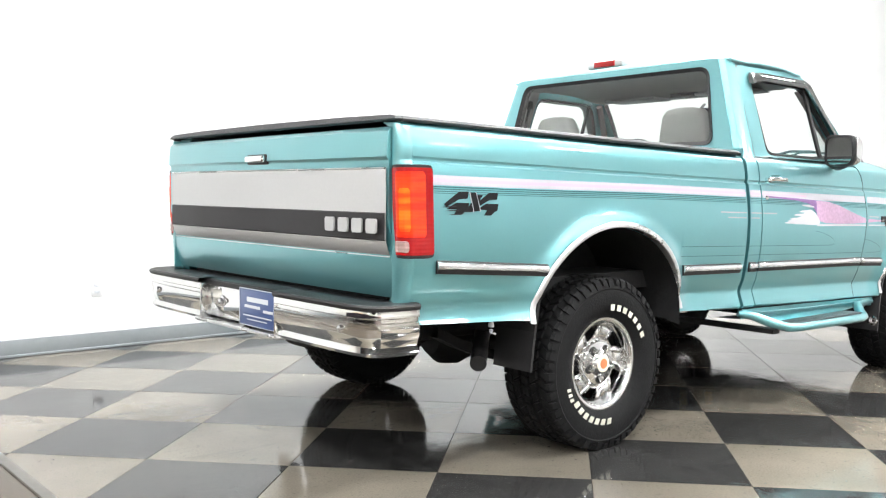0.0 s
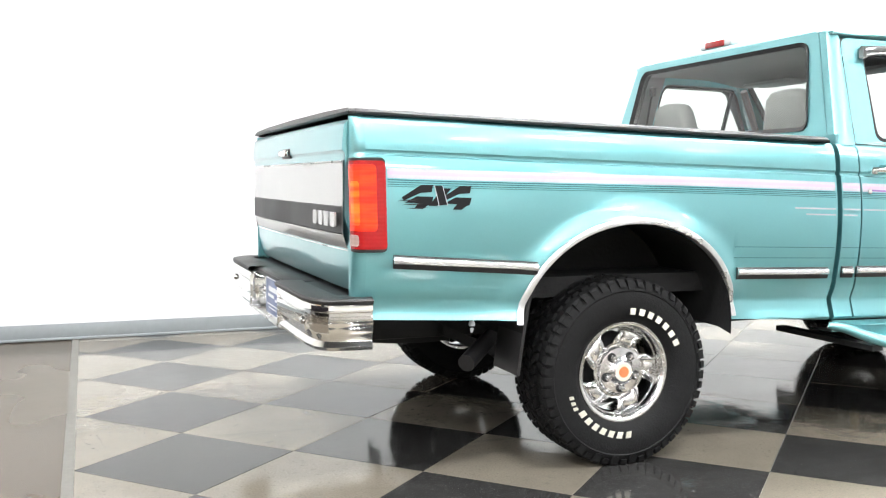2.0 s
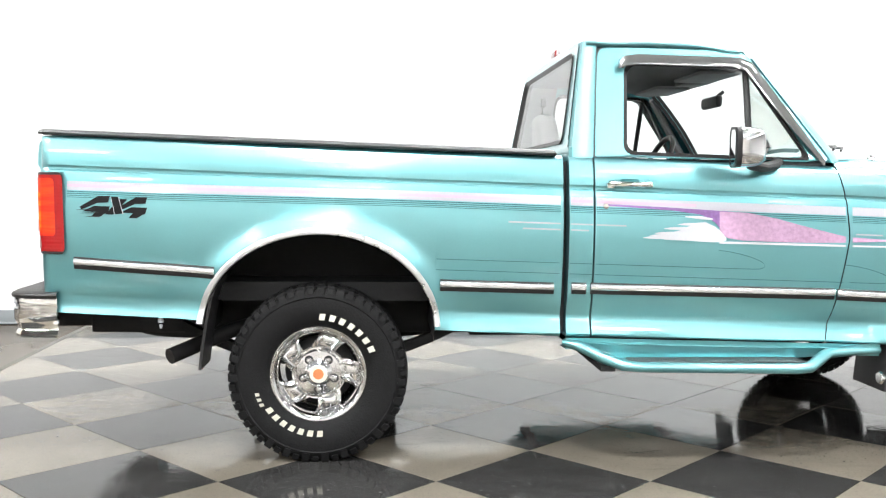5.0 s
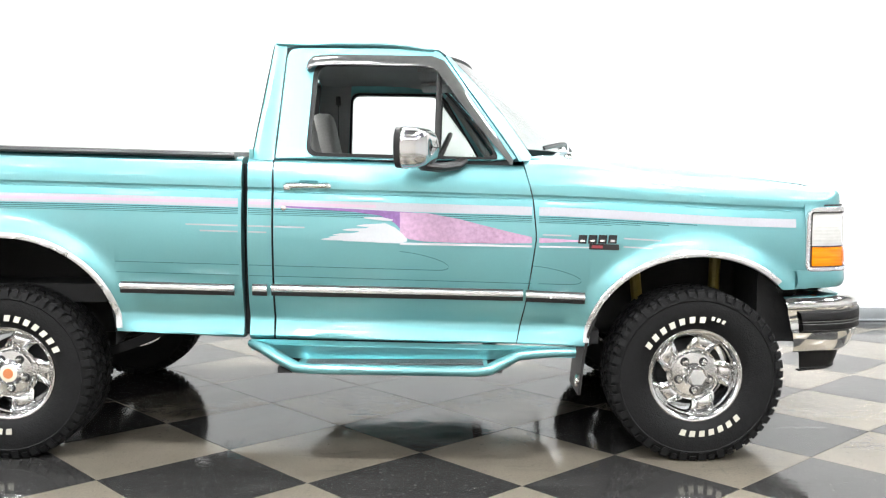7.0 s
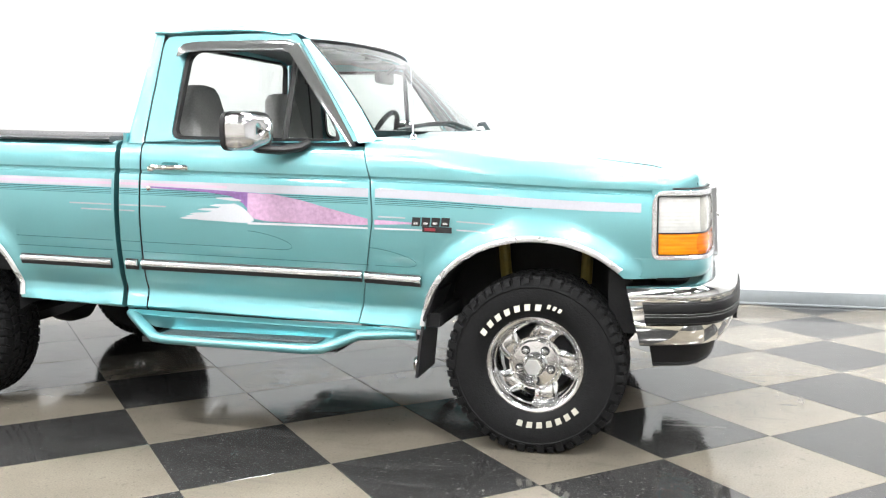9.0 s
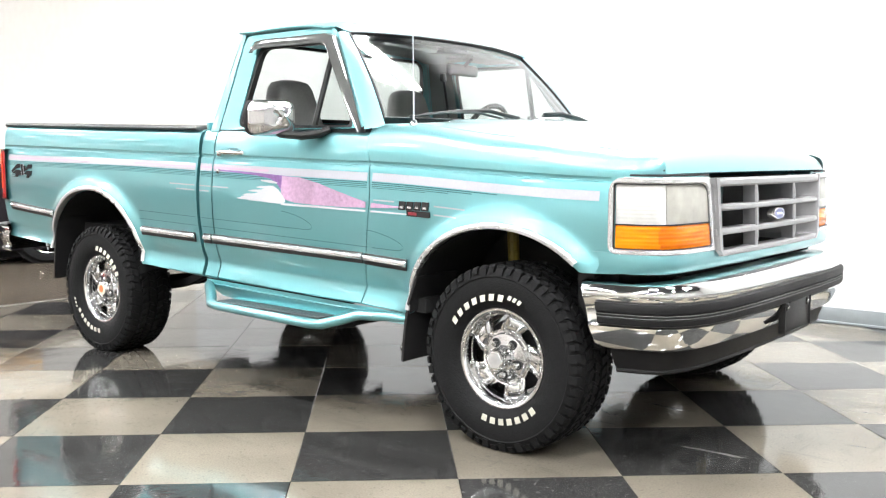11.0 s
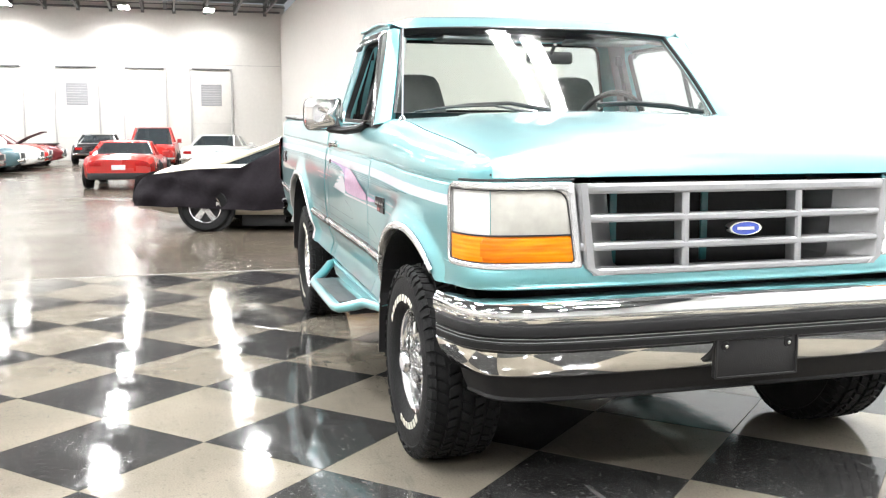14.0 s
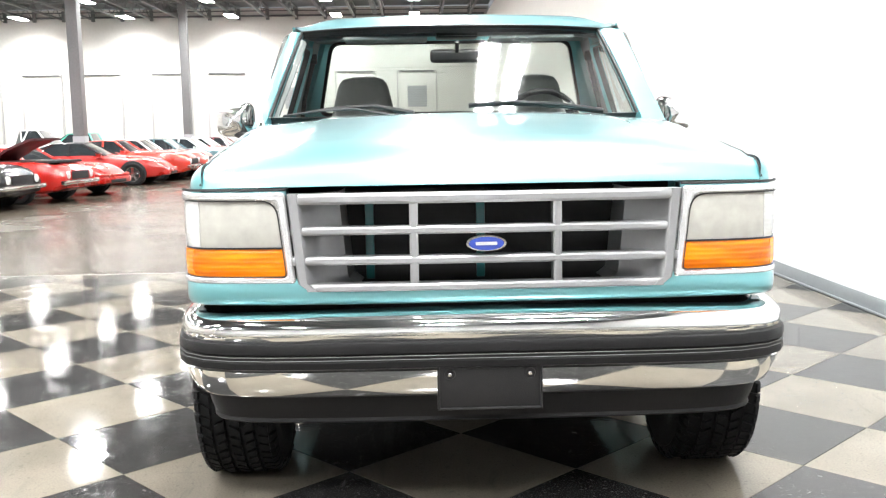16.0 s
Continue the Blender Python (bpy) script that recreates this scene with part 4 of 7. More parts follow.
def bonnet_at(f, y):
    a, b = bonnet_start(min(abs(y), 0.80)), nose(y) - 0.028
    x = a + (b - a) * f
    drop = 0.024 * (y / 0.8) ** 2 + (0.030 - 0.016 * smooth((f - 0.3) / 0.4)) * max(0, abs(y) - 0.62) ** 2 / 0.045 * smooth(f * 1.3)
    soft = 1 - smooth((f - 0.9) / 0.1)
    rib = 0.008 * smooth((0.62 - abs(y)) / 0.05) * smooth((0.93 - f) / 0.1)
    return (x, y, lerp(NOSE_Z, f) - drop * (0.10 + 0.90 * soft) + rib)


ys = [-SEAM_Y, -0.845, -0.82, -0.78, -0.72, -0.66, -0.63, -0.60, -0.57, -0.5, -0.35, -0.18, 0, 0.18, 0.35, 0.5, 0.57, 0.60, 0.63, 0.66, 0.72, 0.78, 0.82, 0.845, SEAM_Y]
rows = [[bonnet_at(f, y) for y in ys] for f in NOSE_F]
g = Geo().grid(rows)
g.grid([rows[-1], [(p[0] - 0.03, p[1], p[2] - 0.004) for p in rows[-1]]])
g.grid([rows[0], [(p[0] - 0.01, p[1], p[2] - 0.03) for p in rows[0]]])
for j in (0, -1):
    g.grid([[r[j] for r in rows], [(r[j][0], r[j][1] * 0.997, r[j][2] - 0.035) for r in rows]])
part("bonnet", g, PAINT, truck, "teal bonnet with rounded front edge", 40)
for s in (1, -1):
    # A dark strip along the seam draws the gap's shade.
    gap = Geo().tube([Vector(bonnet_at(f, -s * SEAM_Y)) + Vector((0, -s * 0.0035, -0.0012)) for f in steps(0.70, 0.997, 30)], [0.0020 + 0.0026 * k / 29 for k in range(30)], 6)
    part("bonnet_gap_shade", gap, DARK, truck, "dark strip drawn as the shaded gap along the bonnet")
part("cowl", Geo().grid([[(bonnet_start(min(abs(y), 0.80)) + 0.02, y, 1.318 - 0.02 * (y / 0.8) ** 2) for y in steps(-0.90, 0.90, 19)], [(bonnet_start(min(abs(y), 0.80)) - 0.11, y, 1.322 - 0.02 * (y / 0.8) ** 2) for y in steps(-0.90, 0.90, 19)]]), PAINT, truck, "teal cowl below the windscreen")


def wing_bottom(x):
    return lerp([(2.19, 0.505), (2.52, 0.490)], x) if x < 2.53 else (0.74 if x > 3.25 else 0.49)


def wing_col(x, f):
    """Side of the wing at one station, from the sill up over the shoulder to the bonnet's seam."""
    bottom = arch_bottom(ARCH_F, x, wing_bottom(x))
    zs = unlev(x, 0.985)
    col = []
    for l in LEVELS:
        q = (l - LEVELS[0]) / (0.985 - LEVELS[0])
        z = bottom + (zs - bottom) * q
        col.append((x, -half_width(x, z), z))
    seam = bonnet_at(f, -SEAM_Y)
    crease = unlev(x, 1.152) - 0.02 * smooth((x - 2.3) / 1.1)
    d = crease - unlev(x, 1.152)
    for l in (1.02, 1.06, 1.10, 1.13, 1.145, 1.152, 1.158, 1.166, 1.174):
        z = unlev(x, l) + d * smooth((l - 0.985) / 0.16)
        col.append((x, -half_width(x, unlev(x, l)), z))
    last = Vector(col[-1])
    end = Vector(seam) + Vector((0, -0.005, -0.001))
    if x < 2.29:
        end.x = x
    ctrl = Vector((x, last.y - 0.004, max(last.z, end.z - 0.03)))
    for t in (0.15, 0.3, 0.45, 0.6, 0.75, 0.88, 1.0):
        p = (1 - t) ** 2 * last + 2 * t * (1 - t) * ctrl + t * t * end
        col.append((x + (end.x - x) * smooth(t) if t == 1.0 else x + (end.x - x) * t, p.y, p.z))
    return col


def seam_f(x):
    a, b = bonnet_start(0.80), nose(SEAM_Y) - 0.028
    return min(1, max(0, (x - a) / (b - a)))


wing_xs = [x for x in columns(2.20, 3.445, 40, ARCH_F)]
rows = []
for x in wing_xs:
    col = wing_col(x, seam_f(x))
    if x < 2.29:
        shift = [(door_front(z) + 0.001 - 2.20) * max(0, (2.29 - x) / 0.09) for _, _, z in col]
        col = [(px + s, -half_width(px + s, pz) if pz < unlev(px, 1.16) else py, pz) for (px, py, pz), s in zip(col, shift)]
    rows.append(col)
# the lamp opening is cut out of the front end of the wing
g = Geo().grid(rows)
g.grid([[r[0] for r in rows], [(r[0][0], r[0][1] + 0.03, r[0][2] + 0.004) for r in rows]])
# wing cap in front of the last station, above the lamp
cap = []
for k in range(7):
    t = k / 6
    row = []
    for (px, py, pz) in rows[-1][-8:]:
        f = t * 0.5 * math.pi
        yy = -SEAM_Y + (py + SEAM_Y) * max(0.0, math.cos(f)) ** 0.5 if t else py
        row.append((px + max(0.0, nose(yy) - 0.028 - px) * math.sin(f) ** 0.5, yy, pz + (1.100 - pz) * (1 - math.cos(f)) * 0.6 * (1 if pz > 1.1 else 0)))
    cap.append(row)
g.grid(cap)
both("front_wing", g, PAINT, truck, "teal front wing with flared arch", 30)


def front_patch(z0, z1, y0, y1, out=0.0, ny=13, nz=5, lean=0.04, edge=0.006):
    """A curved panel on the truck's face between two heights and two distances from its middle."""
    rows = []
    for iz, z in enumerate(steps(z0, z1, nz)):
        row = []
        for iy, y in enumerate(steps(y0, y1, ny)):
            e = edge if iz in (0, nz - 1) or iy in (0, ny - 1) else 0.0
            x, yy = face(y)
            side = smooth((abs(y) - 0.84) / 0.16)
            d = out - e
            row.append((x + d * (1 - side) - lean * (z - 0.80) * (1 - side), yy * (1 - 0.010 * side) + d * side * (0.9 if y > 0 else -0.9), z))
        rows.append(row)
    g = Geo().grid(rows)
    def inward(p):
        q = smooth((abs(p[1]) - 0.84) / 0.08)
        return (p[0] - 0.05 * (1 - q) - 0.004 * q, p[1] * (1 - 0.05 * q), p[2])
    for rr in (rows[0], rows[-1]):
        g.grid([rr, [inward(p) for p in rr]])
    for k in (0, -1):
        g.grid([[rr[k] for rr in rows], [inward(rr[k]) for rr in rows]])
    return g


# lower face panel
rows = []
for s_ in steps(-1.135, 1.135, 57):
    x, y = face(s_)
    top = 0.802 if abs(y) < 0.50 else 0.802 + 0.030 * smooth((abs(y) - 0.50) / 0.10)
    top -= 0.012 * smooth((abs(y) - 0.62) / 0.3)
    y *= 1 - 0.006 * smooth((abs(s_) - 0.88) / 0.14)
    rows.append([(x - 0.05, y, top), (x - 0.006, y, top), (x + 0.002, y, top - 0.012), (x + 0.006, y, 0.774), (x - 0.001, y, 0.754), (x - 0.016, y, 0.745), (x - 0.08, y, 0.743)])
g = Geo().grid(rows)
part("front_lower_panel", g, PAINT, truck, "teal panel below the grille", 40)
part("front_backing", Geo().box(3.25, 3.42, -0.86, 0.86, 0.50, 1.06), DARK, truck, "black radiator support")
# Body-teal supports, coloured darker to put in the shade behind the grille.
for y in (-0.36, 0.0):
    part("latch_support", Geo().box(3.432, 3.444, y - 0.014, y + 0.014, 0.79, 1.06, 0.004), DARKTEAL, truck)

def on_face(u, z, out, lean=0.05):
    """A place on the truck's face at the length u along it and the height z."""
    x, y = face(u)
    side = smooth((abs(u) - 0.84) / 0.16)
    return (x + out * (1 - side) - lean * (z - 0.80) * (1 - side), y * (1 - 0.010 * side) + out * side * (0.9 if u > 0 else -0.9), z)


def outline(corners, radii, n=6, m=14):
    """A four-cornered outline with round corners and finely divided sides."""
    pts = rounded(corners, radii, n)
    out = []
    for c in range(4):
        out += pts[c * n:(c + 1) * n]
        a, b = pts[(c + 1) * n - 1], pts[((c + 1) * n) % (4 * n)]
        out += [a.lerp(b, q / (m + 1)) for q in range(1, m + 1)]
    return [(p.x, p.y) for p in out]


def blend(p, q, t):
    return [(a[0] + (b[0] - a[0]) * t, a[1] + (b[1] - a[1]) * t) for a, b in zip(p, q)]


# head lamps
for s in (1, -1):
    def F(q):
        return q if s == 1 else q.mirrored()
    hl = part("headlamp", F(front_patch(0.924, 1.066, -0.606, -0.872, 0.004, lean=0.05)), CLEAR, truck, "hazed headlamp with amber turn lamp below")
    part("side_lens", F(front_patch(0.924, 1.066, -0.875, -1.072, 0.003, ny=9, lean=0.05)), CLEARSIDE, hl, "ribbed clear corner lens")
    part("turn_lamp", F(front_patch(0.834, 0.919, -0.598, -1.072, 0.004, ny=21, lean=0.05)), AMBER, hl, "amber turn signal lens")
    part("lamp_divider", F(front_patch(0.919, 0.924, -0.598, -1.072, 0.002, ny=21, lean=0.05, edge=0)), BLACK, hl)
    part("lamp_surround", F(front_patch(0.806, 1.097, -0.60, -1.10, -0.022, ny=21, lean=0.05, edge=0)), PAINT, hl, "teal lamp surround")
    outer = outline([(-0.602, 1.089), (-1.098, 1.089), (-1.098, 0.815), (-0.574, 0.815)], [0.012, 0.06, 0.035, 0.012])
    inner = outline([(-0.627, 1.066), (-1.078, 1.068), (-1.078, 0.833), (-0.600, 0.833)], [0.05, 0.012, 0.012, 0.012])
    b = Geo()
    levels = [(outer, -0.03), (outer, 0.006), (blend(outer, inner, 0.2), 0.010), (blend(outer, inner, 0.8), 0.010), (inner, 0.005), (inner, -0.01)]
    for (p, d), (q, e) in zip(levels, levels[1:]):
        b.ring([on_face(u, z, d) for u, z in p], [on_face(u, z, e) for u, z in q])
    seal = outline([(-0.631, 1.062), (-1.073, 1.064), (-1.073, 0.837), (-0.604, 0.837)], [0.048, 0.012, 0.012, 0.012])
    part("lamp_seal", F(Geo().ring([on_face(u, z, 0.0062) for u, z in inner], [on_face(u, z, 0.0052) for u, z in seal])), BLACK, hl, "dark lens seal")
    part("corner_turn_lens", F(front_patch(0.839, 0.915, -0.905, -1.068, 0.0055, ny=7, lean=0.05, edge=0.002)), AMBERPALE, hl, "paler amber corner lens")
    part("lamp_bezel", F(b), BRIGHT, hl, "bright lamp bezel", 30)

# Dark strips above the lamps draw the shade under the bonnet's edge.
for s in (1, -1):
    part("bonnet_gap_shade", Geo().tube([(face(s * u)[0] - 0.004 - 0.05 * 0.296, face(s * u)[1] * 0.998, 1.0965) for u in steps(0.60, 1.0, 24)], 0.0045, 6), DARK, truck, "dark strip drawn as the shaded gap between bonnet and lamp")

# grille
def grille_edge(z):
    return 0.594 - 0.028 * (1.084 - z) / 0.292 - 0.03 * max(0, (0.822 - z) / 0.03) ** 2


grille = part("grille", front_patch(1.052, 1.084, -0.592, 0.592, 0.022, ny=25, lean=0.04), GRILLEGREY, truck, "satin silver grille with three rows of openings")
part("lower_bar", front_patch(0.790, 0.812, -0.540, 0.540, 0.022, ny=25, lean=0.04), GRILLEGREY, grille)
for z in (0.972, 0.882):
    part("cross_bar", front_patch(z - 0.012, z + 0.012, -0.585, 0.585, 0.020, ny=25, lean=0.04), GRILLEGREY, grille)
for y in (-0.216, 0.216):
    part("upright", front_patch(0.80, 1.06, y - 0.013, y + 0.013, 0.019, ny=5, nz=7, lean=0.04), GRILLEGREY, grille)
for s in (1, -1):
    rows = []
    for z in steps(0.792, 1.084, 14):
        e = grille_edge(z)
        cols = []
        for y, d in ((e, -0.03), (e, 0.012), (e - 0.006, 0.022), (e - 0.028, 0.022), (e - 0.034, 0.016), (e - 0.038, 0.0), (e - 0.085, -0.05), (e - 0.145, -0.095), (e - 0.155, -0.25)):
            cols.append((nose(y) + d - 0.04 * (z - 0.8), -s * y, z))
        rows.append(cols)
    part("grille_side", Geo().grid(rows), GRILLEGREY, grille)
# Black sheet put in for the shade inside the grille openings.
part("grille_shadow_panel", Geo().grid([[(nose(y) - 0.245, y, z) for y in steps(-0.55, 0.55, 15)] for z in (0.79, 1.08)]), DARK, grille, "black panel standing in for the shade behind the grille")
rows = []
for k in range(33):
    t = 2 * math.pi * k / 32
    rows.append([(3.667 + d, 0.062 * q * math.cos(t), 0.930 + 0.024 * q * math.sin(t)) for d, q in ((0.0, 1.0), (0.026, 1.0), (0.030, 0.97), (0.030, 0.86), (0.028, 0.84))])
em = part("oval_emblem", Geo().grid(rows), CHROME, grille, "chrome rimmed blue oval emblem")
n = 32
part("enamel", Geo().add([(3.6955, 0.0525 * math.cos(2 * math.pi * k / n), 0.930 + 0.0202 * math.sin(2 * math.pi * k / n)) for k in range(n)], [tuple(range(n))]), BLUE, em, "blue enamel with a plain pale bar")
part("emblem_bar", Geo().box(3.6957, 3.697, -0.032, 0.032, 0.925, 0.935, 0.002), PALE, em)

# front bumper
BUMP = [(3.788, 0.0), (3.787, 0.15), (3.783, 0.33), (3.774, 0.5), (3.758, 0.65), (3.735, 0.76), (3.695, 0.85), (3.64, 0.912), (3.57, 0.948), (3.47, 0.970), (3.38, 0.981), (3.33, 0.985)]
BUMP = [(x, -y) for x, y in BUMP[::-1]] + BUMP[1:]


def bumper_strip(prof, a=0, b=None):
    """A strip swept round the bumper's plan; its ends lean forwards towards the ground."""
    pts = BUMP[a:b]
    rows = []
    for i, (x, y) in enumerate(pts):
        p, q = pts[max(0, i - 1)], pts[min(len(pts) - 1, i + 1)]
        d = Vector((q[0] - p[0], q[1] - p[1])).normalized()
        nx, ny = d.y, -d.x
        droop = 0.012 * (abs(y) / 0.95) ** 2
        rake = 0.24 * smooth((3.52 - x) / 0.19)
        rows.append([(x + nx * o + rake * (0.72 - z), y + ny * o, z - droop) for o, z in prof])
    return Geo().grid(rows)


bp = part("front_bumper", bumper_strip([(-0.15, 0.733), (-0.075, 0.732), (-0.045, 0.728), (-0.022, 0.720), (-0.009, 0.707), (-0.004, 0.692), (-0.003, 0.668), (-0.010, 0.656), (-0.012, 0.576), (-0.006, 0.568),
                                        (-0.010, 0.550), (-0.026, 0.512), (-0.040, 0.488), (-0.052, 0.478), (-0.075, 0.476)]), CHROME, truck, "chrome front bumper with black rubbing strip", 40)
part("rubbing_strip", bumper_strip([(-0.014, 0.658), (0.004, 0.655), (0.008, 0.646), (0.008, 0.624), (0.002, 0.619), (0.008, 0.615), (0.008, 0.608), (0.003, 0.604), (0.008, 0.599), (0.007, 0.580), (-0.014, 0.574)], 1, -1), STRIP, bp, "black ribbed rubbing strip", 30)
for z in (0.6165, 0.6060):
    part("strip_line", bumper_strip([(0.0085, z + 0.0012), (0.0092, z), (0.0085, z - 0.0012)], 1, -1), STEEL, bp)
part("air_dam", bumper_strip([(-0.10, 0.480), (-0.072, 0.476), (-0.084, 0.43), (-0.096, 0.402), (-0.092, 0.392), (-0.101, 0.385), (-0.14, 0.385)], 1, -1), STRIP, truck, "black plastic air dam", 40)
pl = part("plate_holder", Geo().box(3.760, 3.785, -0.155, 0.155, 0.448, 0.602, 0.008), BLACK, bp, "empty black plate holder")
part("holder_rim", Geo().box(3.785, 3.790, -0.10, 0.10, 0.572, 0.577, 0.002), BLACK, pl)
fr = Geo()
for y0, y1, z0, z1 in ((-0.155, 0.155, 0.595, 0.602), (-0.155, 0.155, 0.448, 0.455), (-0.155, -0.148, 0.448, 0.602), (0.148, 0.155, 0.448, 0.602)):
    fr.box(3.783, 3.791, y0, y1, z0, z1, 0.002)
part("holder_frame", fr, BLACK, pl)
for y in (-0.118, 0.118):
    part("screw", Geo().spin([(0.0, 0.010), (0.006, 0.009), (0.0075, 0.004), (0.0075, 0.0)], (3.784, y, 0.556), 12, "x"), CHROME, pl, "bright screw")
    part("screw_boss", Geo().spin([(0.009, 0.005), (0.015, 0.005), (0.017, 0.0)], (3.784, y, 0.556), 16, "x"), BLACK, pl)

# rear step bumper
RB = [(-1.245, 0.0), (-1.245, 0.33), (-1.245, 0.6), (-1.242, 0.82), (-1.228, 0.92), (-1.19, 0.970), (-1.12, 0.985), (-1.035, 0.988)]


def rear_strip(prof, pts):
    rows = []
    for i, (x, y) in enumerate(pts):
        p, q = pts[max(0, i - 1)], pts[min(len(pts) - 1, i + 1)]
        d = Vector((q[0] - p[0], q[1] - p[1])).normalized()
        nx, ny = -d.y, d.x
        rows.append([(x + nx * o, y + ny * o, z) for o, z in prof])
    return Geo().grid(rows)


wing_pts = [(x, y) for x, y in RB[1:]]
prof_c = [(-0.02, 0.702), (-0.004, 0.700), (0.0, 0.692), (0.0, 0.664), (-0.007, 0.660), (-0.007, 0.648), (0.0, 0.644), (0.0, 0.600), (-0.010, 0.580), (-0.016, 0.560), (-0.010, 0.552), (-0.004, 0.540), (-0.010, 0.528), (-0.04, 0.524)]
rb = part("rear_bumper", rear_strip([(o, z) for o, z in prof_c], [(x, y) for x, y in wing_pts]), CHROME, truck, "chrome step bumper with black top pad", 30)
part("bumper_face", rear_strip(prof_c, [(x, y) for x, y in wing_pts]).mirrored(), CHROME, rb, "chrome bumper face", 30)
for s in (1, -1):
    tread = rear_strip([(-0.10, 0.712), (-0.02, 0.714), (0.004, 0.710), (0.010, 0.702), (0.006, 0.690), (-0.02, 0.688)], wing_pts)
    part("top_pad", tread if s == 1 else tread.mirrored(), BLACK, rb, "black ribbed step pad", 40)
part("middle_pad", Geo().box(-1.205, -1.07, -0.335, 0.335, 0.688, 0.708, 0.006), BLACK, rb, "black step pad")
part("pad_deck", Geo().box(-1.21, -1.03, -0.955, 0.955, 0.680, 0.704, 0.004), BLACK, rb)
part("recess_plate", Geo().box(-1.208, -1.195, -0.33, 0.33, 0.545, 0.688, 0.004), CHROME, rb, "chrome recess behind the plate")
for s in (1, -1):
    part("recess_cheek", Geo().box(-1.245, -1.195, s * 0.33 - 0.004, s * 0.33 + 0.004, 0.526, 0.688, 0.002), CHROME, rb)
part("lower_step", Geo().box(-1.242, -1.13, -0.36, 0.40, 0.518, 0.532, 0.004), ALU, rb, "bright lower step")
part("lock_bolt", Geo().spin([(0.0, -0.018), (0.011, -0.016), (0.013, -0.006), (0.024, -0.004), (0.026, 0.004)], (-1.208, 0.185, 0.62), 20, "x"), ROUGHCHROME, rb)
for y in (0.80, -0.80):
    part("bumper_bolt", Geo().spin([(0.0, -0.008), (0.012, -0.006), (0.016, 0.0), (0.016, 0.008)], (-1.246, y, 0.618), 14, "x"), CHROME, rb)
rp = part("plate", Geo().box(-1.232, -1.226, -0.32, -0.018, 0.545, 0.700, 0.003), NAVY, rb, "dark blue plate with pale scrawl bars")
for y0, y1, z0, z1 in ((-0.26, -0.085, 0.645, 0.665), (-0.195, -0.065, 0.620, 0.632), (-0.30, -0.22, 0.610, 0.621), (-0.29, -0.05, 0.585, 0.590), (-0.25, -0.085, 0.570, 0.574)):
    part("plate_bar", Geo().box(-1.2332, -1.232, y0, y1, z0, z1), PALE, rp)
fr = Geo()
for y0, y1, z0, z1 in ((-0.32, -0.018, 0.697, 0.700), (-0.32, -0.018, 0.545, 0.548), (-0.32, -0.317, 0.545, 0.70), (-0.021, -0.018, 0.545, 0.70)):
    fr.box(-1.2335, -1.232, y0, y1, z0, z1)
part("plate_frame", fr, PALE, rp)

# wheels
def settled(g):
    """Flattens a tyre where it bears on the floor."""
    g.v = [(x, y * (1 + 0.02 * smooth((-0.28 - z) / 0.09)), max(z, -0.3725)) for x, y, z in g.v]
    return g


def tyre_geo():
    R, W = TYRE_R, 0.128
    prof = [(0.203, 0.100), (0.212, 0.112), (0.235, 0.128), (0.27, 0.137), (0.305, 0.138), (0.328, 0.134), (0.333, 0.137), (0.342, 0.133), (0.356, 0.124), (0.366, 0.112), (0.370, 0.06), (0.370, 0)]
    prof = [(r, -h) for r, h in prof] + [(r, h) for r, h in prof[-2::-1]]
    return settled(Geo().spin(prof, (0, 0, 0), 72))


def tread_geo():
    """Blocks of the tread, in five staggered rows, and shoulder lugs."""
    g = Geo()
    n = 54
    for row, (h, w) in enumerate(((-0.098, 0.040), (-0.049, 0.036), (0.0, 0.036), (0.049, 0.036), (0.098, 0.040))):
        for k in range(n):
            t0 = 2 * math.pi * (k + (row % 2) * 0.5) / n
            span = 2 * math.pi / n * (0.80 if k % 2 else 0.72)
            skew = 0.055 * (1 if row in (1, 3) else -1) * (1 if k % 2 else 0.6)
            r0, r1 = 0.364, TYRE_R - 0.0005 - (0.006 if abs(h) > 0.09 else 0)
            vs = []
            for r, q in ((r0, 1.0), (r1, 0.93)):
                for a, b in ((-1, -1), (1, -1), (1, 1), (-1, 1)):
                    t = t0 + a * span / 2 * q + skew * b * 0.5
                    hh = h + b * w / 2 * q
                    rr = r - (0.006 if (abs(hh) > 0.11 and r > 0.37) else 0)
                    vs.append((rr * math.cos(t), hh, rr * math.sin(t)))
            g.add(vs, [(4, 5, 6, 7), (0, 1, 5, 4), (1, 2, 6, 5), (2, 3, 7, 6), (3, 0, 4, 7)])
    for side in (-1, 1):
        for k in range(n):
            t0 = 2 * math.pi * (k + 0.25) / n
            span = 2 * math.pi / n * (0.74 if k % 2 else 0.60)
            ln = 0.338 if k % 2 else 0.350
            vs = []
            for (r, h) in ((0.3795, 0.116), (0.370, 0.1305), (ln, 0.1395)):
                for a in (-1, 1):
                    t = t0 + a * span / 2
                    vs.append((r * math.cos(t), side * h, r * math.sin(t)))
            for (r, h) in ((0.360, 0.108), (0.352, 0.118), (ln, 0.128)):
                for a in (-1, 1):
                    t = t0 + a * span / 2
                    vs.append((r * math.cos(t), side * h, r * math.sin(t)))
            g.add(vs, [(0, 1, 3, 2), (2, 3, 5, 4), (0, 2, 8, 6), (2, 4, 10, 8), (1, 7, 9, 3), (3, 9, 11, 5), (4, 5, 11, 10), (0, 6, 7, 1)])
    return settled(g)


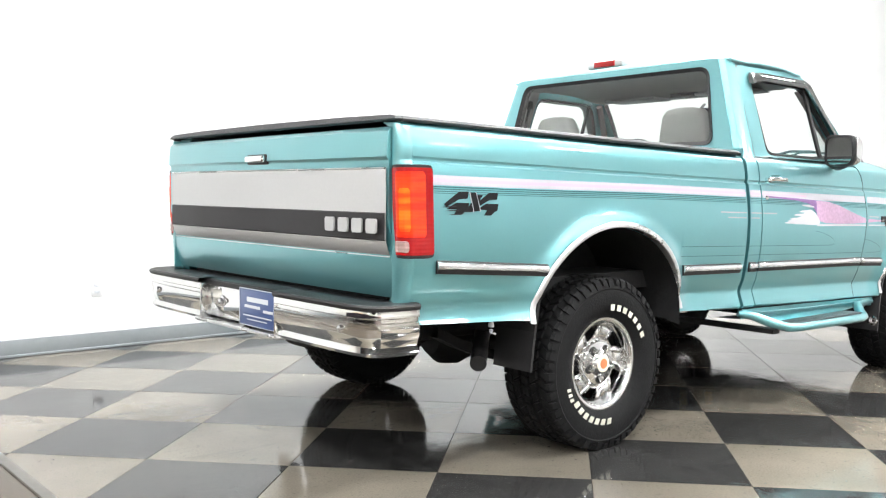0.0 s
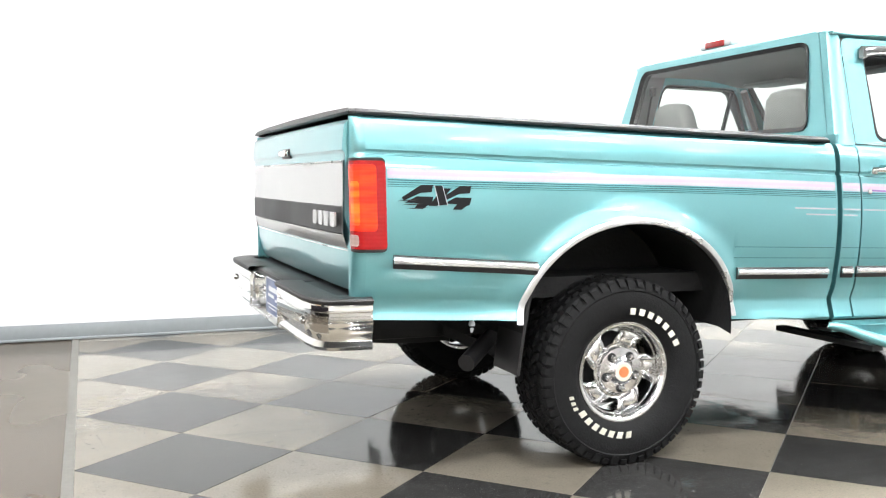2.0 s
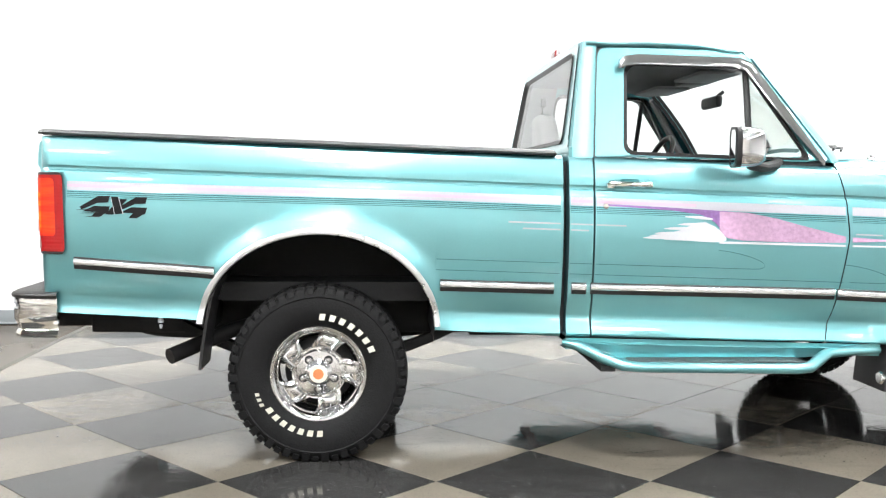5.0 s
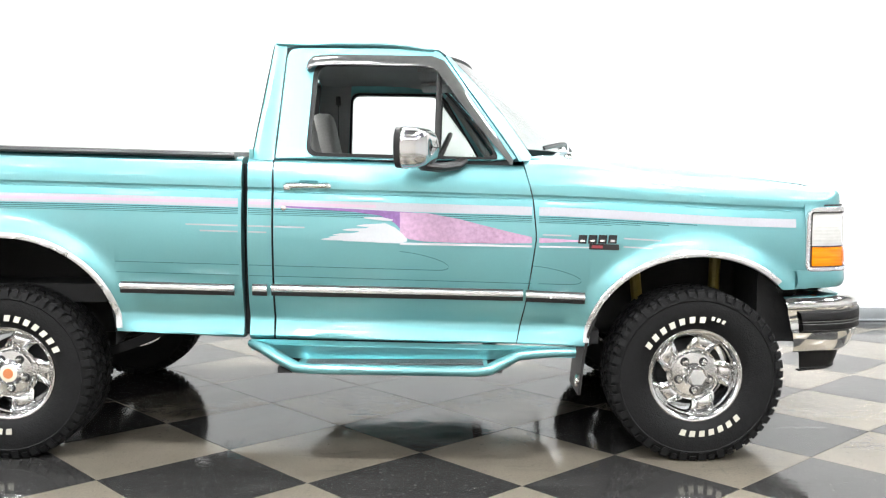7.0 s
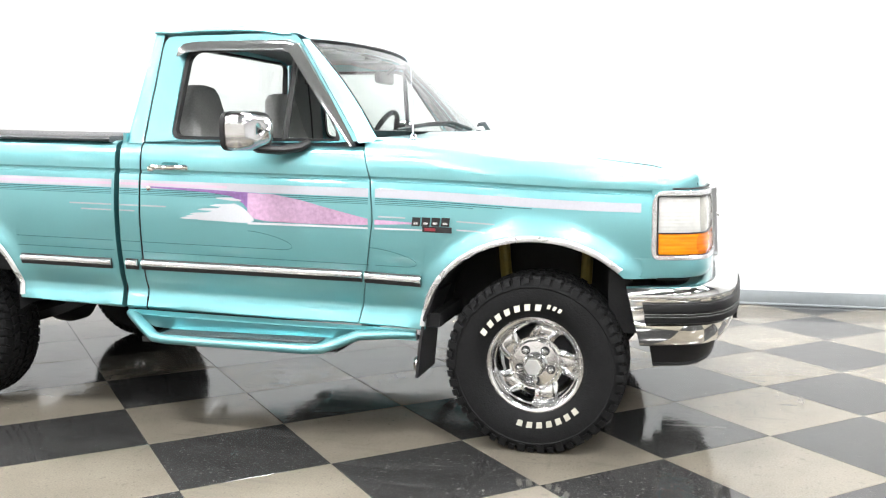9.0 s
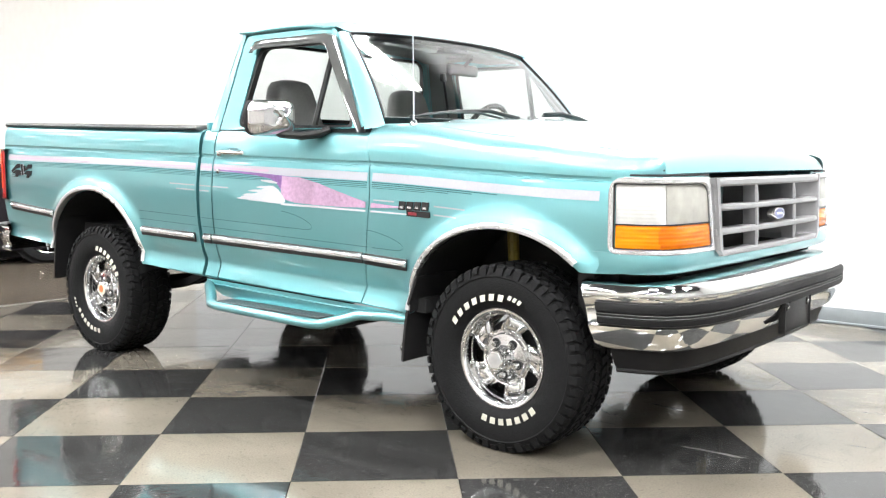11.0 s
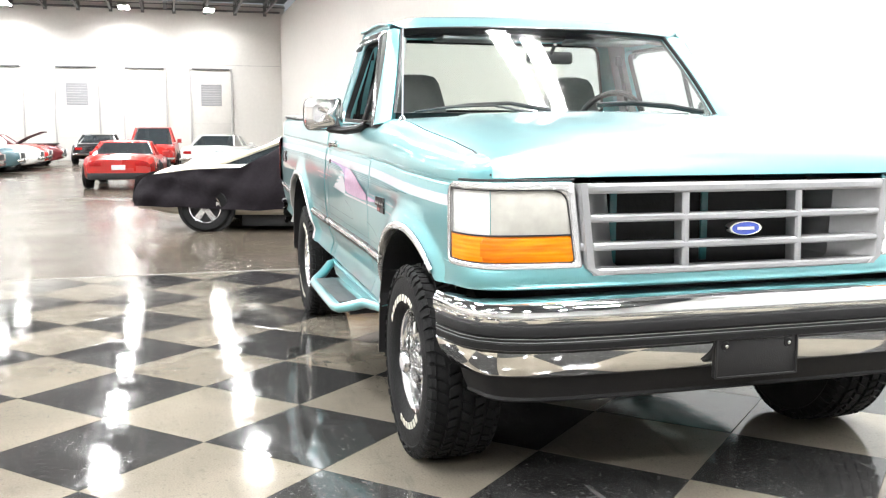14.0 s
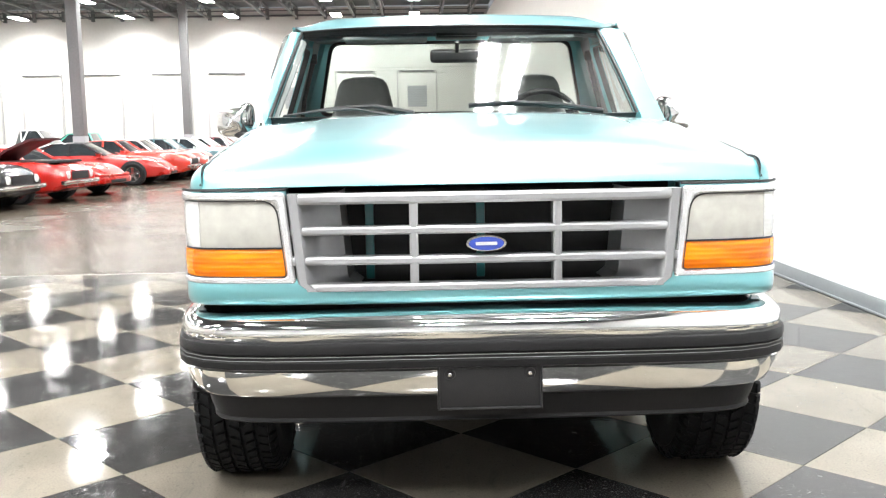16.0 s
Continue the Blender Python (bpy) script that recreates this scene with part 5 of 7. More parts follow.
def rim_geo():
    prof = [(0.203, -0.085), (0.2065, -0.100), (0.204, -0.108), (0.195, -0.108), (0.186, -0.103), (0.181, -0.092), (0.179, -0.075), (0.178, -0.03), (0.178, 0.06), (0.190, 0.10), (0.203, 0.10)]
    return Geo().spin(prof, (0, 0, 0), 64)


def disc_geo(openings=5):
    """Dished wheel disc with five windows between raised spokes."""
    g = Geo()
    na = 240
    rings = [0.182, 0.1735, 0.169, 0.162, 0.155, 0.148, 0.141, 0.134, 0.127, 0.121, 0.115, 0.108, 0.101, 0.098, 0.094, 0.088, 0.078, 0.066, 0.05]
    per = na // openings

    def place(r, k):
        u = (k % per) / per          # 0..1 within one sector
        spoke = math.cos(2 * math.pi * u) * 0.5 + 0.5
        base = lerp([(0.05, -0.062), (0.066, -0.060), (0.078, -0.058), (0.088, -0.057), (0.094, -0.056), (0.098, -0.050), (0.101, -0.044), (0.108, -0.042), (0.120, -0.044), (0.135, -0.046), (0.150, -0.046), (0.164, -0.044), (0.172, -0.042), (0.182, -0.040)], r) - 0.024
        lift = -0.008 * spoke * smooth((r - 0.10) / 0.02) * smooth((0.18 - r) / 0.02)
        v = abs(u - 0.5 + 3.2 * (r - 0.145))
        lift -= 0.006 * math.exp(-((v - 0.285) / 0.035) ** 2) * smooth((r - 0.105) / 0.012) * smooth((0.178 - r) / 0.012)
        t = 2 * math.pi * k / na + 0.03 * (r - 0.12) / 0.05
        return (r * math.cos(t), base + lift, r * math.sin(t))
    nr = len(rings)
    verts = [place(r, k) for r in rings for k in range(na)]
    faces, holes = [], set()
    for i in range(nr - 1):
        for k in range(na):
            u = ((k + 0.5) % per) / per
            mid = (rings[i] + rings[i + 1]) / 2
            half = lerp([(0.115, 0.13), (0.135, 0.19), (0.155, 0.235), (0.170, 0.22)], mid)
            if 0.117 < mid < 0.172 and abs(u - 0.5 + 3.2 * (mid - 0.145)) < half:
                holes.add((i, k))
                continue
            k2 = (k + 1) % na
            faces.append((i * na + k, i * na + k2, (i + 1) * na + k2, (i + 1) * na + k))
    g.add(verts, faces)
    # inner walls of the windows
    for i, k in holes:
        for di, dk, a, b in ((-1, 0, (i, k), (i, k + 1)), (1, 0, (i + 1, k), (i + 1, k + 1)), (0, -1, (i, k), (i + 1, k)), (0, 1, (i, k + 1), (i + 1, k + 1))):
            if (i + di, (k + dk) % na) not in holes:
                p, q = verts[a[0] * na + a[1] % na], verts[b[0] * na + b[1] % na]
                g.add([p, q, (q[0] * 0.97, q[1] + 0.02, q[2] * 0.97), (p[0] * 0.97, p[1] + 0.02, p[2] * 0.97)], [(0, 1, 2, 3)])
    return g


def letter_blocks(parent, start, step, n, r, h, w, tall):
    for k in range(n):
        t = radians(start - step * k)
        g = Geo()
        c = Vector((math.cos(t), 0, math.sin(t)))
        e = Vector((math.sin(t), 0, -math.cos(t)))
        vs = []
        for y in (h, h - 0.003):
            for a, b in ((-1, -1), (1, -1), (1, 1), (-1, 1)):
                p = c * (r + b * tall / 2) + e * (a * w / 2 * (0.9 if b < 0 else 1.0) + b * 0.0015)
                vs.append((p.x, y + (0.002 if b > 0 else -0.0005), p.z))
        g.add(vs, [(4, 5, 6, 7), (0, 1, 5, 4), (1, 2, 6, 5), (2, 3, 7, 6), (3, 0, 4, 7)])
        part("raised_block", g, LETTER, parent, "raised white sidewall block")


def wheel(front):
    """Wheel whose outer face looks to -y, centre at the origin."""
    w = new("wheel", None)
    w.empty_display_size = 0.05
    ty = part("tyre", tyre_geo(), RUBBER, w, "black all-terrain tyre with white raised marks", 40)
    tagged(part("tread", tread_geo(), RUBBER, w, "deep staggered tread blocks", 30), kind="stuff")
    rm = part("rim", rim_geo(), ROUGHCHROME, w, "polished chrome rim", 40)
    part("disc", disc_geo(), ROUGHCHROME, w, "chrome disc with five windows", 28)
    part("brake_drum", Geo().spin([(0.0, -0.012), (0.12, -0.012), (0.150, 0.0), (0.150, 0.07), (0.0, 0.07)], (0, 0, 0), 36), DARK, w)
    if front:
        part("hub", Geo().spin([(0.052, -0.05), (0.052, -0.068), (0.046, -0.072), (0.046, -0.100), (0.044, -0.118), (0.040, -0.124), (0.0, -0.125)], (0, -0.024, 0), 32), ROUGHCHROME, w, "chrome locking hub")
        part("hub_cap", Geo().spin([(0.0, -0.1275), (0.034, -0.127), (0.036, -0.124)], (0, -0.024, 0), 6), ALU, w)
    else:
        part("hub", Geo().spin([(0.058, -0.05), (0.058, -0.068), (0.050, -0.074), (0.043, -0.080), (0.038, -0.082), (0.0, -0.083)], (0, -0.024, 0), 32), ROUGHCHROME, w)
        cp = part("hub_cap", Geo().spin([(0.0, -0.0855), (0.036, -0.085), (0.039, -0.080)], (0, -0.024, 0), 32), IVORY, w, "ivory hub cap with orange centre")
        part("cap_centre", Geo().spin([(0.0, -0.0868), (0.022, -0.0866), (0.023, -0.0850)], (0, -0.024, 0), 24), HUBCAP, w, "orange-red centre")
    for k in range(5):
        t = radians(90 + 72 * k + 36)
        x, z = 0.0695 * math.cos(t), 0.0695 * math.sin(t)
        # Dark ring stands in for the shade in the nut's pocket.
        part("nut_pocket_shade", Geo().spin([(0.0140, -0.0625), (0.0195, -0.0620), (0.0205, -0.05)], (x, -0.024, z), 12), DARK, w)
        part("wheel_nut", Geo().spin([(0.0145, -0.05), (0.0145, -0.058), (0.0125, -0.060), (0.0125, -0.078), (0.009, -0.083), (0.0, -0.084)], (x, -0.024, z), 8), ROUGHCHROME, w)
    if front:
        letter_blocks(ty, 147, 10.2, 7, 0.250, -0.1375, 0.025, 0.026)
        letter_blocks(ty, 76, 5.2, 3, 0.262, -0.1385, 0.014, 0.017)
        letter_blocks(ty, 314, 9.5, 7, 0.250, -0.1375, 0.0245, 0.026)
    else:
        letter_blocks(ty, 86, 9.9, 7, 0.250, -0.1375, 0.025, 0.026)
        letter_blocks(ty, 272, 9.3, 7, 0.250, -0.1375, 0.0245, 0.026)
        letter_blocks(ty, 208, 5.2, 3, 0.266, -0.1385, 0.014, 0.017)
    return w


for front, x, y in ((False, 0.013, 0.838), (True, 2.962, 0.852)):
    right = wheel(front)
    right.parent = truck
    right.matrix_basis = Matrix.Translation((x, -y, HUB_Z)) @ Matrix.Diagonal((0.985, 1, 0.985, 1))
    left = copy_thing(right, Matrix.Translation((x, y, HUB_Z)) @ Matrix.Rotation(math.pi, 4, "Z") @ Matrix.Diagonal((0.985, 1, 0.985, 1)))
    left.parent = truck

# chassis
for s in (1, -1):
    part("frame_rail", Geo().box(-1.05, 3.45, s * 0.45 - 0.035, s * 0.45 + 0.035, 0.47, 0.60, 0.01), DARK, truck, "black chassis rail")
    part("leaf_spring", Geo().grid([[(x, s * 0.56 + d, 0.33 + 0.30 * ((x - 0.0) / 0.62) ** 2 * 0.55 + e) for x in steps(-0.62, 0.62, 13)] for d, e in ((-0.03, 0), (0.03, 0), (0.03, 0.045), (-0.03, 0.045), (-0.03, 0))]), DARK, truck)
    part("shock_absorber", Geo().tube([(2.80, s * -0.62, 0.42), (2.76, s * -0.60, 0.86)], 0.026, 10), YELLOW, truck, "dull yellow shock absorber")
    part("shock_absorber", Geo().tube([(3.12, s * -0.62, 0.42), (3.14, s * -0.60, 0.86)], 0.026, 10), YELLOW, truck, "dull yellow shock absorber")
part("rear_axle", Geo().tube([(0.013, -0.74, HUB_Z), (0.013, -0.2, HUB_Z), (0.013, 0.2, HUB_Z), (0.013, 0.74, HUB_Z)], 0.042, 12), DARK, truck)
part("differential", Geo().spin([(0.0, -0.16), (0.08, -0.15), (0.135, -0.08), (0.145, 0.0), (0.12, 0.09), (0.05, 0.15), (0.0, 0.2)], (0.0, 0.05, HUB_Z), 20, "x"), DARK, truck, "black differential housing")
part("front_axle", Geo().tube([(2.962, -0.74, HUB_Z), (2.962, 0.74, HUB_Z)], 0.045, 12), DARK, truck)
part("front_differential", Geo().spin([(0.0, -0.14), (0.08, -0.12), (0.12, -0.05), (0.12, 0.05), (0.06, 0.14), (0.0, 0.15)], (2.962, 0.25, HUB_Z), 18, "x"), DARK, truck)
part("prop_shaft", Geo().tube([(0.15, 0.04, HUB_Z + 0.02), (1.7, 0.04, 0.50)], 0.04, 10), DARK, truck)
part("gearbox", Geo().box(1.55, 2.5, -0.22, 0.26, 0.40, 0.62, 0.06), DARK, truck)
part("fuel_tank", Geo().box(0.55, 1.55, 0.12, 0.44, 0.42, 0.60, 0.04), DARK, truck)
part("spare_well", Geo().spin([(0.0, 0.0), (0.33, 0.0), (0.36, 0.05), (0.36, 0.12), (0.33, 0.17), (0.0, 0.17)], (-0.62, 0.0, 0.42), 28, "z"), DARK, truck, "black spare wheel under the bed")
part("cab_floor", Geo().box(1.06, 2.55, -0.93, 0.93, 0.50, 0.56), DARK, truck)
part("firewall", Geo().box(2.42, 2.46, -0.88, 0.88, 0.5, 1.27), DARK, truck)
part("engine_bay_floor", Geo().box(2.5, 3.4, -0.5, 0.5, 0.5, 0.62), DARK, truck)
ex = Geo().tube([(1.5, -0.40, 0.50), (0.6, -0.42, 0.50), (0.15, -0.45, 0.60), (-0.2, -0.50, 0.55), (-0.40, -0.62, 0.50), (-0.62, -0.84, 0.425)], 0.034, 14)
part("exhaust_pipe", ex, BLACK, truck, "black side-exit exhaust pipe")
part("muffler", Geo().tube([(1.35, -0.25, 0.50), (1.33, -0.25, 0.50), (0.72, -0.25, 0.50), (0.70, -0.25, 0.50)], [0.05, 0.08, 0.08, 0.05], 18), DARK, truck)
both("hitch_bracket", Geo().box(-1.20, -0.95, -0.48, -0.40, 0.50, 0.66, 0.01), DARK, truck)

# loose white hook under the bed's edge
hook = part("tie_hook", Geo().tube([(-0.636, -0.93, 0.655), (-0.636, -0.93, 0.625), (-0.636, -0.93, 0.612)], [0.002, 0.003, 0.002], 6), DARK, truck, "small hanging hook with a white tip")
part("hook_tip", Geo().spin([(0.0, 0.026), (0.004, 0.022), (0.013, -0.006), (0.011, -0.012), (0.0, -0.012)], (-0.636, -0.93, 0.596), 10, "z"), PALE, hook, "white plastic tip")
part("hook_end", Geo().spin([(0.0, 0.008), (0.008, 0.004), (0.005, -0.010), (0.0, -0.012)], (-0.636, -0.93, 0.570), 8, "z"), PALE, hook)

# mud flaps
g = Geo().grid([[(-0.40, y, 0.78), (-0.432, y, 0.68), (-0.450, y, 0.58), (-0.465, y, 0.48), (-0.475, y, 0.395)] for y in steps(-0.985, -0.77, 5)]).thick(0.012)
both("mud_flap", g, BLACK, truck, "black rubber mud flap", 30)
g = Geo().grid([[(2.55, y, 0.66), (2.505, y, 0.55), (2.485, y, 0.45), (2.475, y, 0.36), (2.468, y, 0.288)] for y in steps(-0.985, -0.72, 5)]).thick(0.012)
both("mud_flap", g, BLACK, truck, "black rubber mud flap", 30)

part("flap_reflector", Geo().spin([(0.0, -0.010), (0.024, -0.008), (0.030, 0.0), (0.030, 0.012)], (2.455, -0.955, 0.345), 18, "x"), CHROME, truck, "round chrome flap badge")

# side mouldings: bright strip in a black carrier
def moulding(x0, x1, z0, z1, parent):
    rows_c, rows_b = [], []
    for x in steps(x0, x1, 14):
        t = (x - x0) / (x1 - x0)
        z = z0 + (z1 - z0) * t
        w = half_width(x, z)
        tip = 0.004 if x in (x0, x1) else 0
        rows_b.append([(x, -w + 0.002, z + 0.0235), (x, -w - 0.010 + tip, z + 0.022), (x, -w - 0.014 + tip, z + 0.016), (x, -w - 0.012 + tip, z - 0.020), (x, -w - 0.009 + tip, z - 0.026), (x, -w + 0.002, z - 0.027)])
        rows_c.append([(x, -w - 0.010, z + 0.017), (x, -w - 0.018 + tip, z + 0.014), (x, -w - 0.021 + tip, z + 0.004), (x, -w - 0.019 + tip, z - 0.006), (x, -w - 0.010, z - 0.010)])
    gb = Geo().grid(rows_b)
    gb.f += [tuple(range(6)), tuple(range(13 * 6, 14 * 6))]
    m = part("side_moulding", gb, BLACK, parent, "bright side moulding on a black strip", 30)
    gc = Geo().grid(rows_c)
    gc.f += [tuple(range(5)), tuple(range(13 * 5, 14 * 5))]
    part("bright_insert", gc, BRIGHT, m, "chrome insert", 50)


MOULD = [(-0.962, -0.405, 0.843, 0.804, truck), (0.518, 0.998, 0.755, 0.743, truck), (1.074, 1.136, 0.744, 0.742, truck), (1.155, 2.220, 0.743, 0.722, doors[0]), (2.232, 2.482, 0.720, 0.709, truck)]
for x0, x1, z0, z1, p in MOULD:
    moulding(x0, x1, z0 - 0.005, z1 - 0.005, p)

# painted bands and decals, laid a millimetre or two over the panels
def ribbon(name, x0, x1, top, bottom, material, parent, out=0.0030, label="", n=None):
    n = n or max(4, int((x1 - x0) / 0.04))
    rows = []
    for x in steps(x0, x1, n):
        a, b = top(x), bottom(x)
        rows.append([(x, -half_width(x, z) - out, z) for z in steps(a, b, 4)])
    return part(name, Geo().grid(rows), material, parent, label)


SPANS = [(-0.985, 1.020, truck), (1.062, 1.158, truck), (1.172, 2.255, doors[0]), (2.285, 3.38, truck)]


def bands(name, lo, hi, material, out=0.0022, label="", x_from=-9, x_to=9, taper=None):
    for a, b, p in SPANS:
        a, b = max(a, x_from), min(b, x_to)
        if b - a < 0.02:
            continue
        def mid(x):
            return unlev(x, (lo + hi) / 2) + STRIPE_BEND(x)
        def half(x):
            return (hi - lo) / 2 * (taper(x) if taper else 1)
        ribbon(name, a, b, lambda x: mid(x) + half(x), lambda x: mid(x) - half(x), material, p, out, label)


def STRIPE_BEND(x):
    return -0.022 * smooth((x - 2.3) / 1.0) - 0.012 * smooth((-x + 0.6) / 1.6)


bands("silver_stripe", 1.088, 1.124, STRIPE, label="pale lilac-silver side stripe")
bands("pink_stripe", 1.101, 1.112, PINK, 0.0032, "soft pink stripe", x_to=1.60)
for k, (z, h) in enumerate(((1.083, 0.0026), (1.075, 0.0024), (1.067, 0.0020), (1.060, 0.0016))):
    bands("pin_stripe", z - h, z + h * 0.4, DARKTEAL, label="fine dark teal pinstripe", x_to=2.95 - 0.12 * k)
for z, a, b in ((1.010, 0.80, 1.30), (0.985, 0.86, 1.14)):
    bands("pink_dash", z - 0.004, z + 0.004, DASH, x_from=a, x_to=b, taper=lambda x: 0.8)
# purple brush-stroke on the door, running out along the wing
def stroke(name, pts_top, pts_bot, material, out, label):
    x0, x1 = pts_top[0][0], pts_top[-1][0]
    for a, b, p in SPANS:
        a, b = max(a, x0), min(b, x1)
        if b - a > 0.02:
            ribbon(name, a, b, lambda x: lerp(pts_top, x), lambda x: lerp(pts_bot, x), material, p, out, label, n=max(6, int((b - a) / 0.012)))


stroke("purple_stroke", [(1.22, 1.092), (1.30, 1.089), (1.50, 1.080), (1.75, 1.066), (1.80, 1.058)], [(1.22, 1.086), (1.50, 1.068), (1.62, 1.052), (1.68, 1.02), (1.72, 0.975), (1.80, 1.02)], PURPLE, 0.0030, "dark purple brush stroke")
stroke("mauve_stroke", [(1.70, 1.066), (1.82, 1.062), (1.95, 1.038), (2.05, 1.012), (2.16, 0.985), (2.26, 0.962), (2.45, 0.950)],
       [(1.70, 0.985), (1.73, 0.955), (1.80, 0.944), (1.95, 0.938), (2.10, 0.936), (2.26, 0.938), (2.45, 0.944)], MAUVE, 0.0036, "speckled mauve brush stroke")
stroke("pale_stroke", [(1.46, 0.974), (1.52, 0.982), (1.56, 1.000), (1.60, 1.018), (1.64, 1.020), (1.68, 1.002), (1.71, 0.978), (1.73, 0.955)],
       [(1.46, 0.946), (1.50, 0.944), (1.56, 0.942), (1.62, 0.938), (1.68, 0.936), (1.71, 0.938), (1.73, 0.945)], PALE, 0.0040, "pale flame-shaped patch")
for a_, b_, z_ in ((1.37, 1.50, 0.953), (1.42, 1.54, 0.972), (1.46, 1.60, 0.992), (1.40, 1.48, 0.962), (1.52, 1.64, 1.010)):
    stroke("pale_finger", [(a_, z_ + 0.001), (a_ + 0.03, z_ + 0.006), (b_, z_ + 0.008)], [(a_, z_ - 0.001), (a_ + 0.03, z_ - 0.004), (b_, z_ - 0.006)], PALE, 0.0041, "pale ragged finger of the flame")
stroke("pale_underline", [(1.70, 0.940), (2.0, 0.934), (2.26, 0.928), (2.60, 0.920)], [(1.70, 0.930), (2.0, 0.925), (2.26, 0.920), (2.60, 0.916)], PALE, 0.0042, "pale underline")
stroke("pale_dart", [(1.55, 1.045), (1.62, 1.046), (1.67, 1.036)], [(1.55, 1.041), (1.62, 1.032), (1.67, 1.030)], PALE, 0.0042, "pale dart")
for z, a, b in ((0.985, 2.30, 2.42), (0.962, 2.30, 2.44), (0.985, 2.64, 2.80), (0.950, 2.64, 2.76)):
    bands("pink_dash", z + 0.02, z + 0.026, DASH, x_from=a, x_to=b)
# two fine outlines across the cab that close in a bow
for lo, xe, zr in ((0.845, 1.86, 0.028), (0.800, 2.42, 0.028)):
    for a, b, p in SPANS[:4]:
        a, b = max(a, 0.50), min(b, xe)
        if b - a > 0.03:
            ribbon("pin_line", a, b, lambda x: unlev(x, lo) + 0.0012, lambda x: unlev(x, lo) - 0.0012, DARKTEAL, p, 0.002, "fine dark outline")
    bow = [(xe + 0.075 * math.sin(t) - 0.16 * max(0, (1 - math.cos(t)) / 2) ** 1.5, lo + 0.075 * (1 - math.cos(t)) / 2) for t in steps(0, math.pi, 12)]
    rr = [[(x, -half_width(x, unlev(x, z)) - 0.002, unlev(x, z) + d) for d in (-0.0012, 0.0012)] for x, z in bow]
    part("pin_line", Geo().grid(rr), DARKTEAL, doors[0] if xe < 2.2 else truck, "fine dark outline")

# drive badge on the bed side and block badge on the wing
def sheared(poly, x0, z0, sx, sz, shear=0.55):
    return [(x0 + sx * (u + shear * v), z0 + sz * v) for u, v in poly]


def badge(name, polys, x0, z0, sx, sz, material, parent, out=0.004, label="", shear=0.55):
    g = Geo()
    for poly in polys:
        pts = sheared(poly, x0, z0, sx, sz, shear)
        k = len(pts)
        vs = [(x, -half_width(x, z) - out, z - RAKE * (x - x0)) for x, z in pts] + [(x, -half_width(x, z) - 0.0006, z - RAKE * (x - x0)) for x, z in pts]
        g.add(vs, [tuple(range(k))] + [(i, (i + 1) % k, k + (i + 1) % k, k + i) for i in range(k)])
    return part(name, g, material, parent, label)


FOUR = [[(0.10, 0.28), (0.48, 0.54), (1.0, 0.54), (0.93, 0.24), (0.83, 0.20), (0.66, 0.04), (0.38, 0.04), (0.52, 0.26)]]
FOUR_TOP = [[(0.0, 0.48), (0.62, 1.0), (1.0, 1.02), (0.945, 0.72), (0.59, 0.68), (0.07, 0.36)]]
EX = [[(0.28, 0.95), (0.60, 0.95), (0.80, 0.20), (0.46, 0.16)]]
EX_BACK = [[(0.0, 0.14), (0.36, 0.14), (1.0, 0.86), (0.66, 0.86)]]
for x0, z0 in ((-0.935, 1.020), (-0.788, 1.016)):
    four = badge("digit_four", FOUR, x0, z0, 0.118, 0.088, BLACKDECAL, truck, label="black slanted digit 4 of the 4x4 badge", shear=0.0)
    badge("digit_top", FOUR_TOP, x0, z0, 0.118, 0.088, BLACKDECAL, four, shear=0.0)
letter = badge("letter_x", EX_BACK, -0.836, 1.020, 0.088, 0.088, BLACKDECAL, truck, 0.0048, "black letter x of the 4x4 badge", 0.0)
badge("letter_edge", [[(0.26, 0.97), (0.28, 0.95), (0.46, 0.16), (0.44, 0.14)], [(0.60, 0.97), (0.62, 0.97), (0.83, 0.18), (0.80, 0.18)]], -0.836, 1.020, 0.088, 0.088, PALE, letter, 0.0062, "pale edge of the letter x", 0.0)
badge("letter_stroke", EX, -0.836, 1.020, 0.088, 0.088, BLACKDECAL, letter, 0.0056, "", 0.0)
for k in range(3):
    badge("speed_line", [[(0, 0), (1, 0.3), (1, 1), (0.2, 0.5)]], -0.95 + 0.016 * k, 1.050 - 0.014 * k, 0.05, 0.007, CHARCOAL, truck, label="black speed line")
for k in range(4):
    badge("badge_block", [[(0, 0), (0.82, 0), (0.82, 1), (0, 1)]], 2.448 + 0.042 * k, 0.937, 0.042, 0.036, CHARCOAL, truck, 0.006, "plain charcoal badge block", 0.1)
    badge("badge_face", [[(0.18, 0.2), (0.64, 0.2), (0.64, 0.45), (0.18, 0.45)]], 2.448 + 0.042 * k, 0.937, 0.042, 0.036, ALU, truck, 0.007, "", 0.1)
badge("badge_plate", [[(0, 0), (1, 0), (1, 1), (0, 1)]], 2.495, 0.912, 0.125, 0.024, CHARCOAL, truck, 0.006, "charcoal badge plate with a red bar", 0.0)
badge("badge_bar", [[(0.08, 0.25), (0.45, 0.25), (0.45, 0.75), (0.08, 0.75)]], 2.495, 0.912, 0.125, 0.024, BADGERED, truck, 0.0075, "", 0.0)

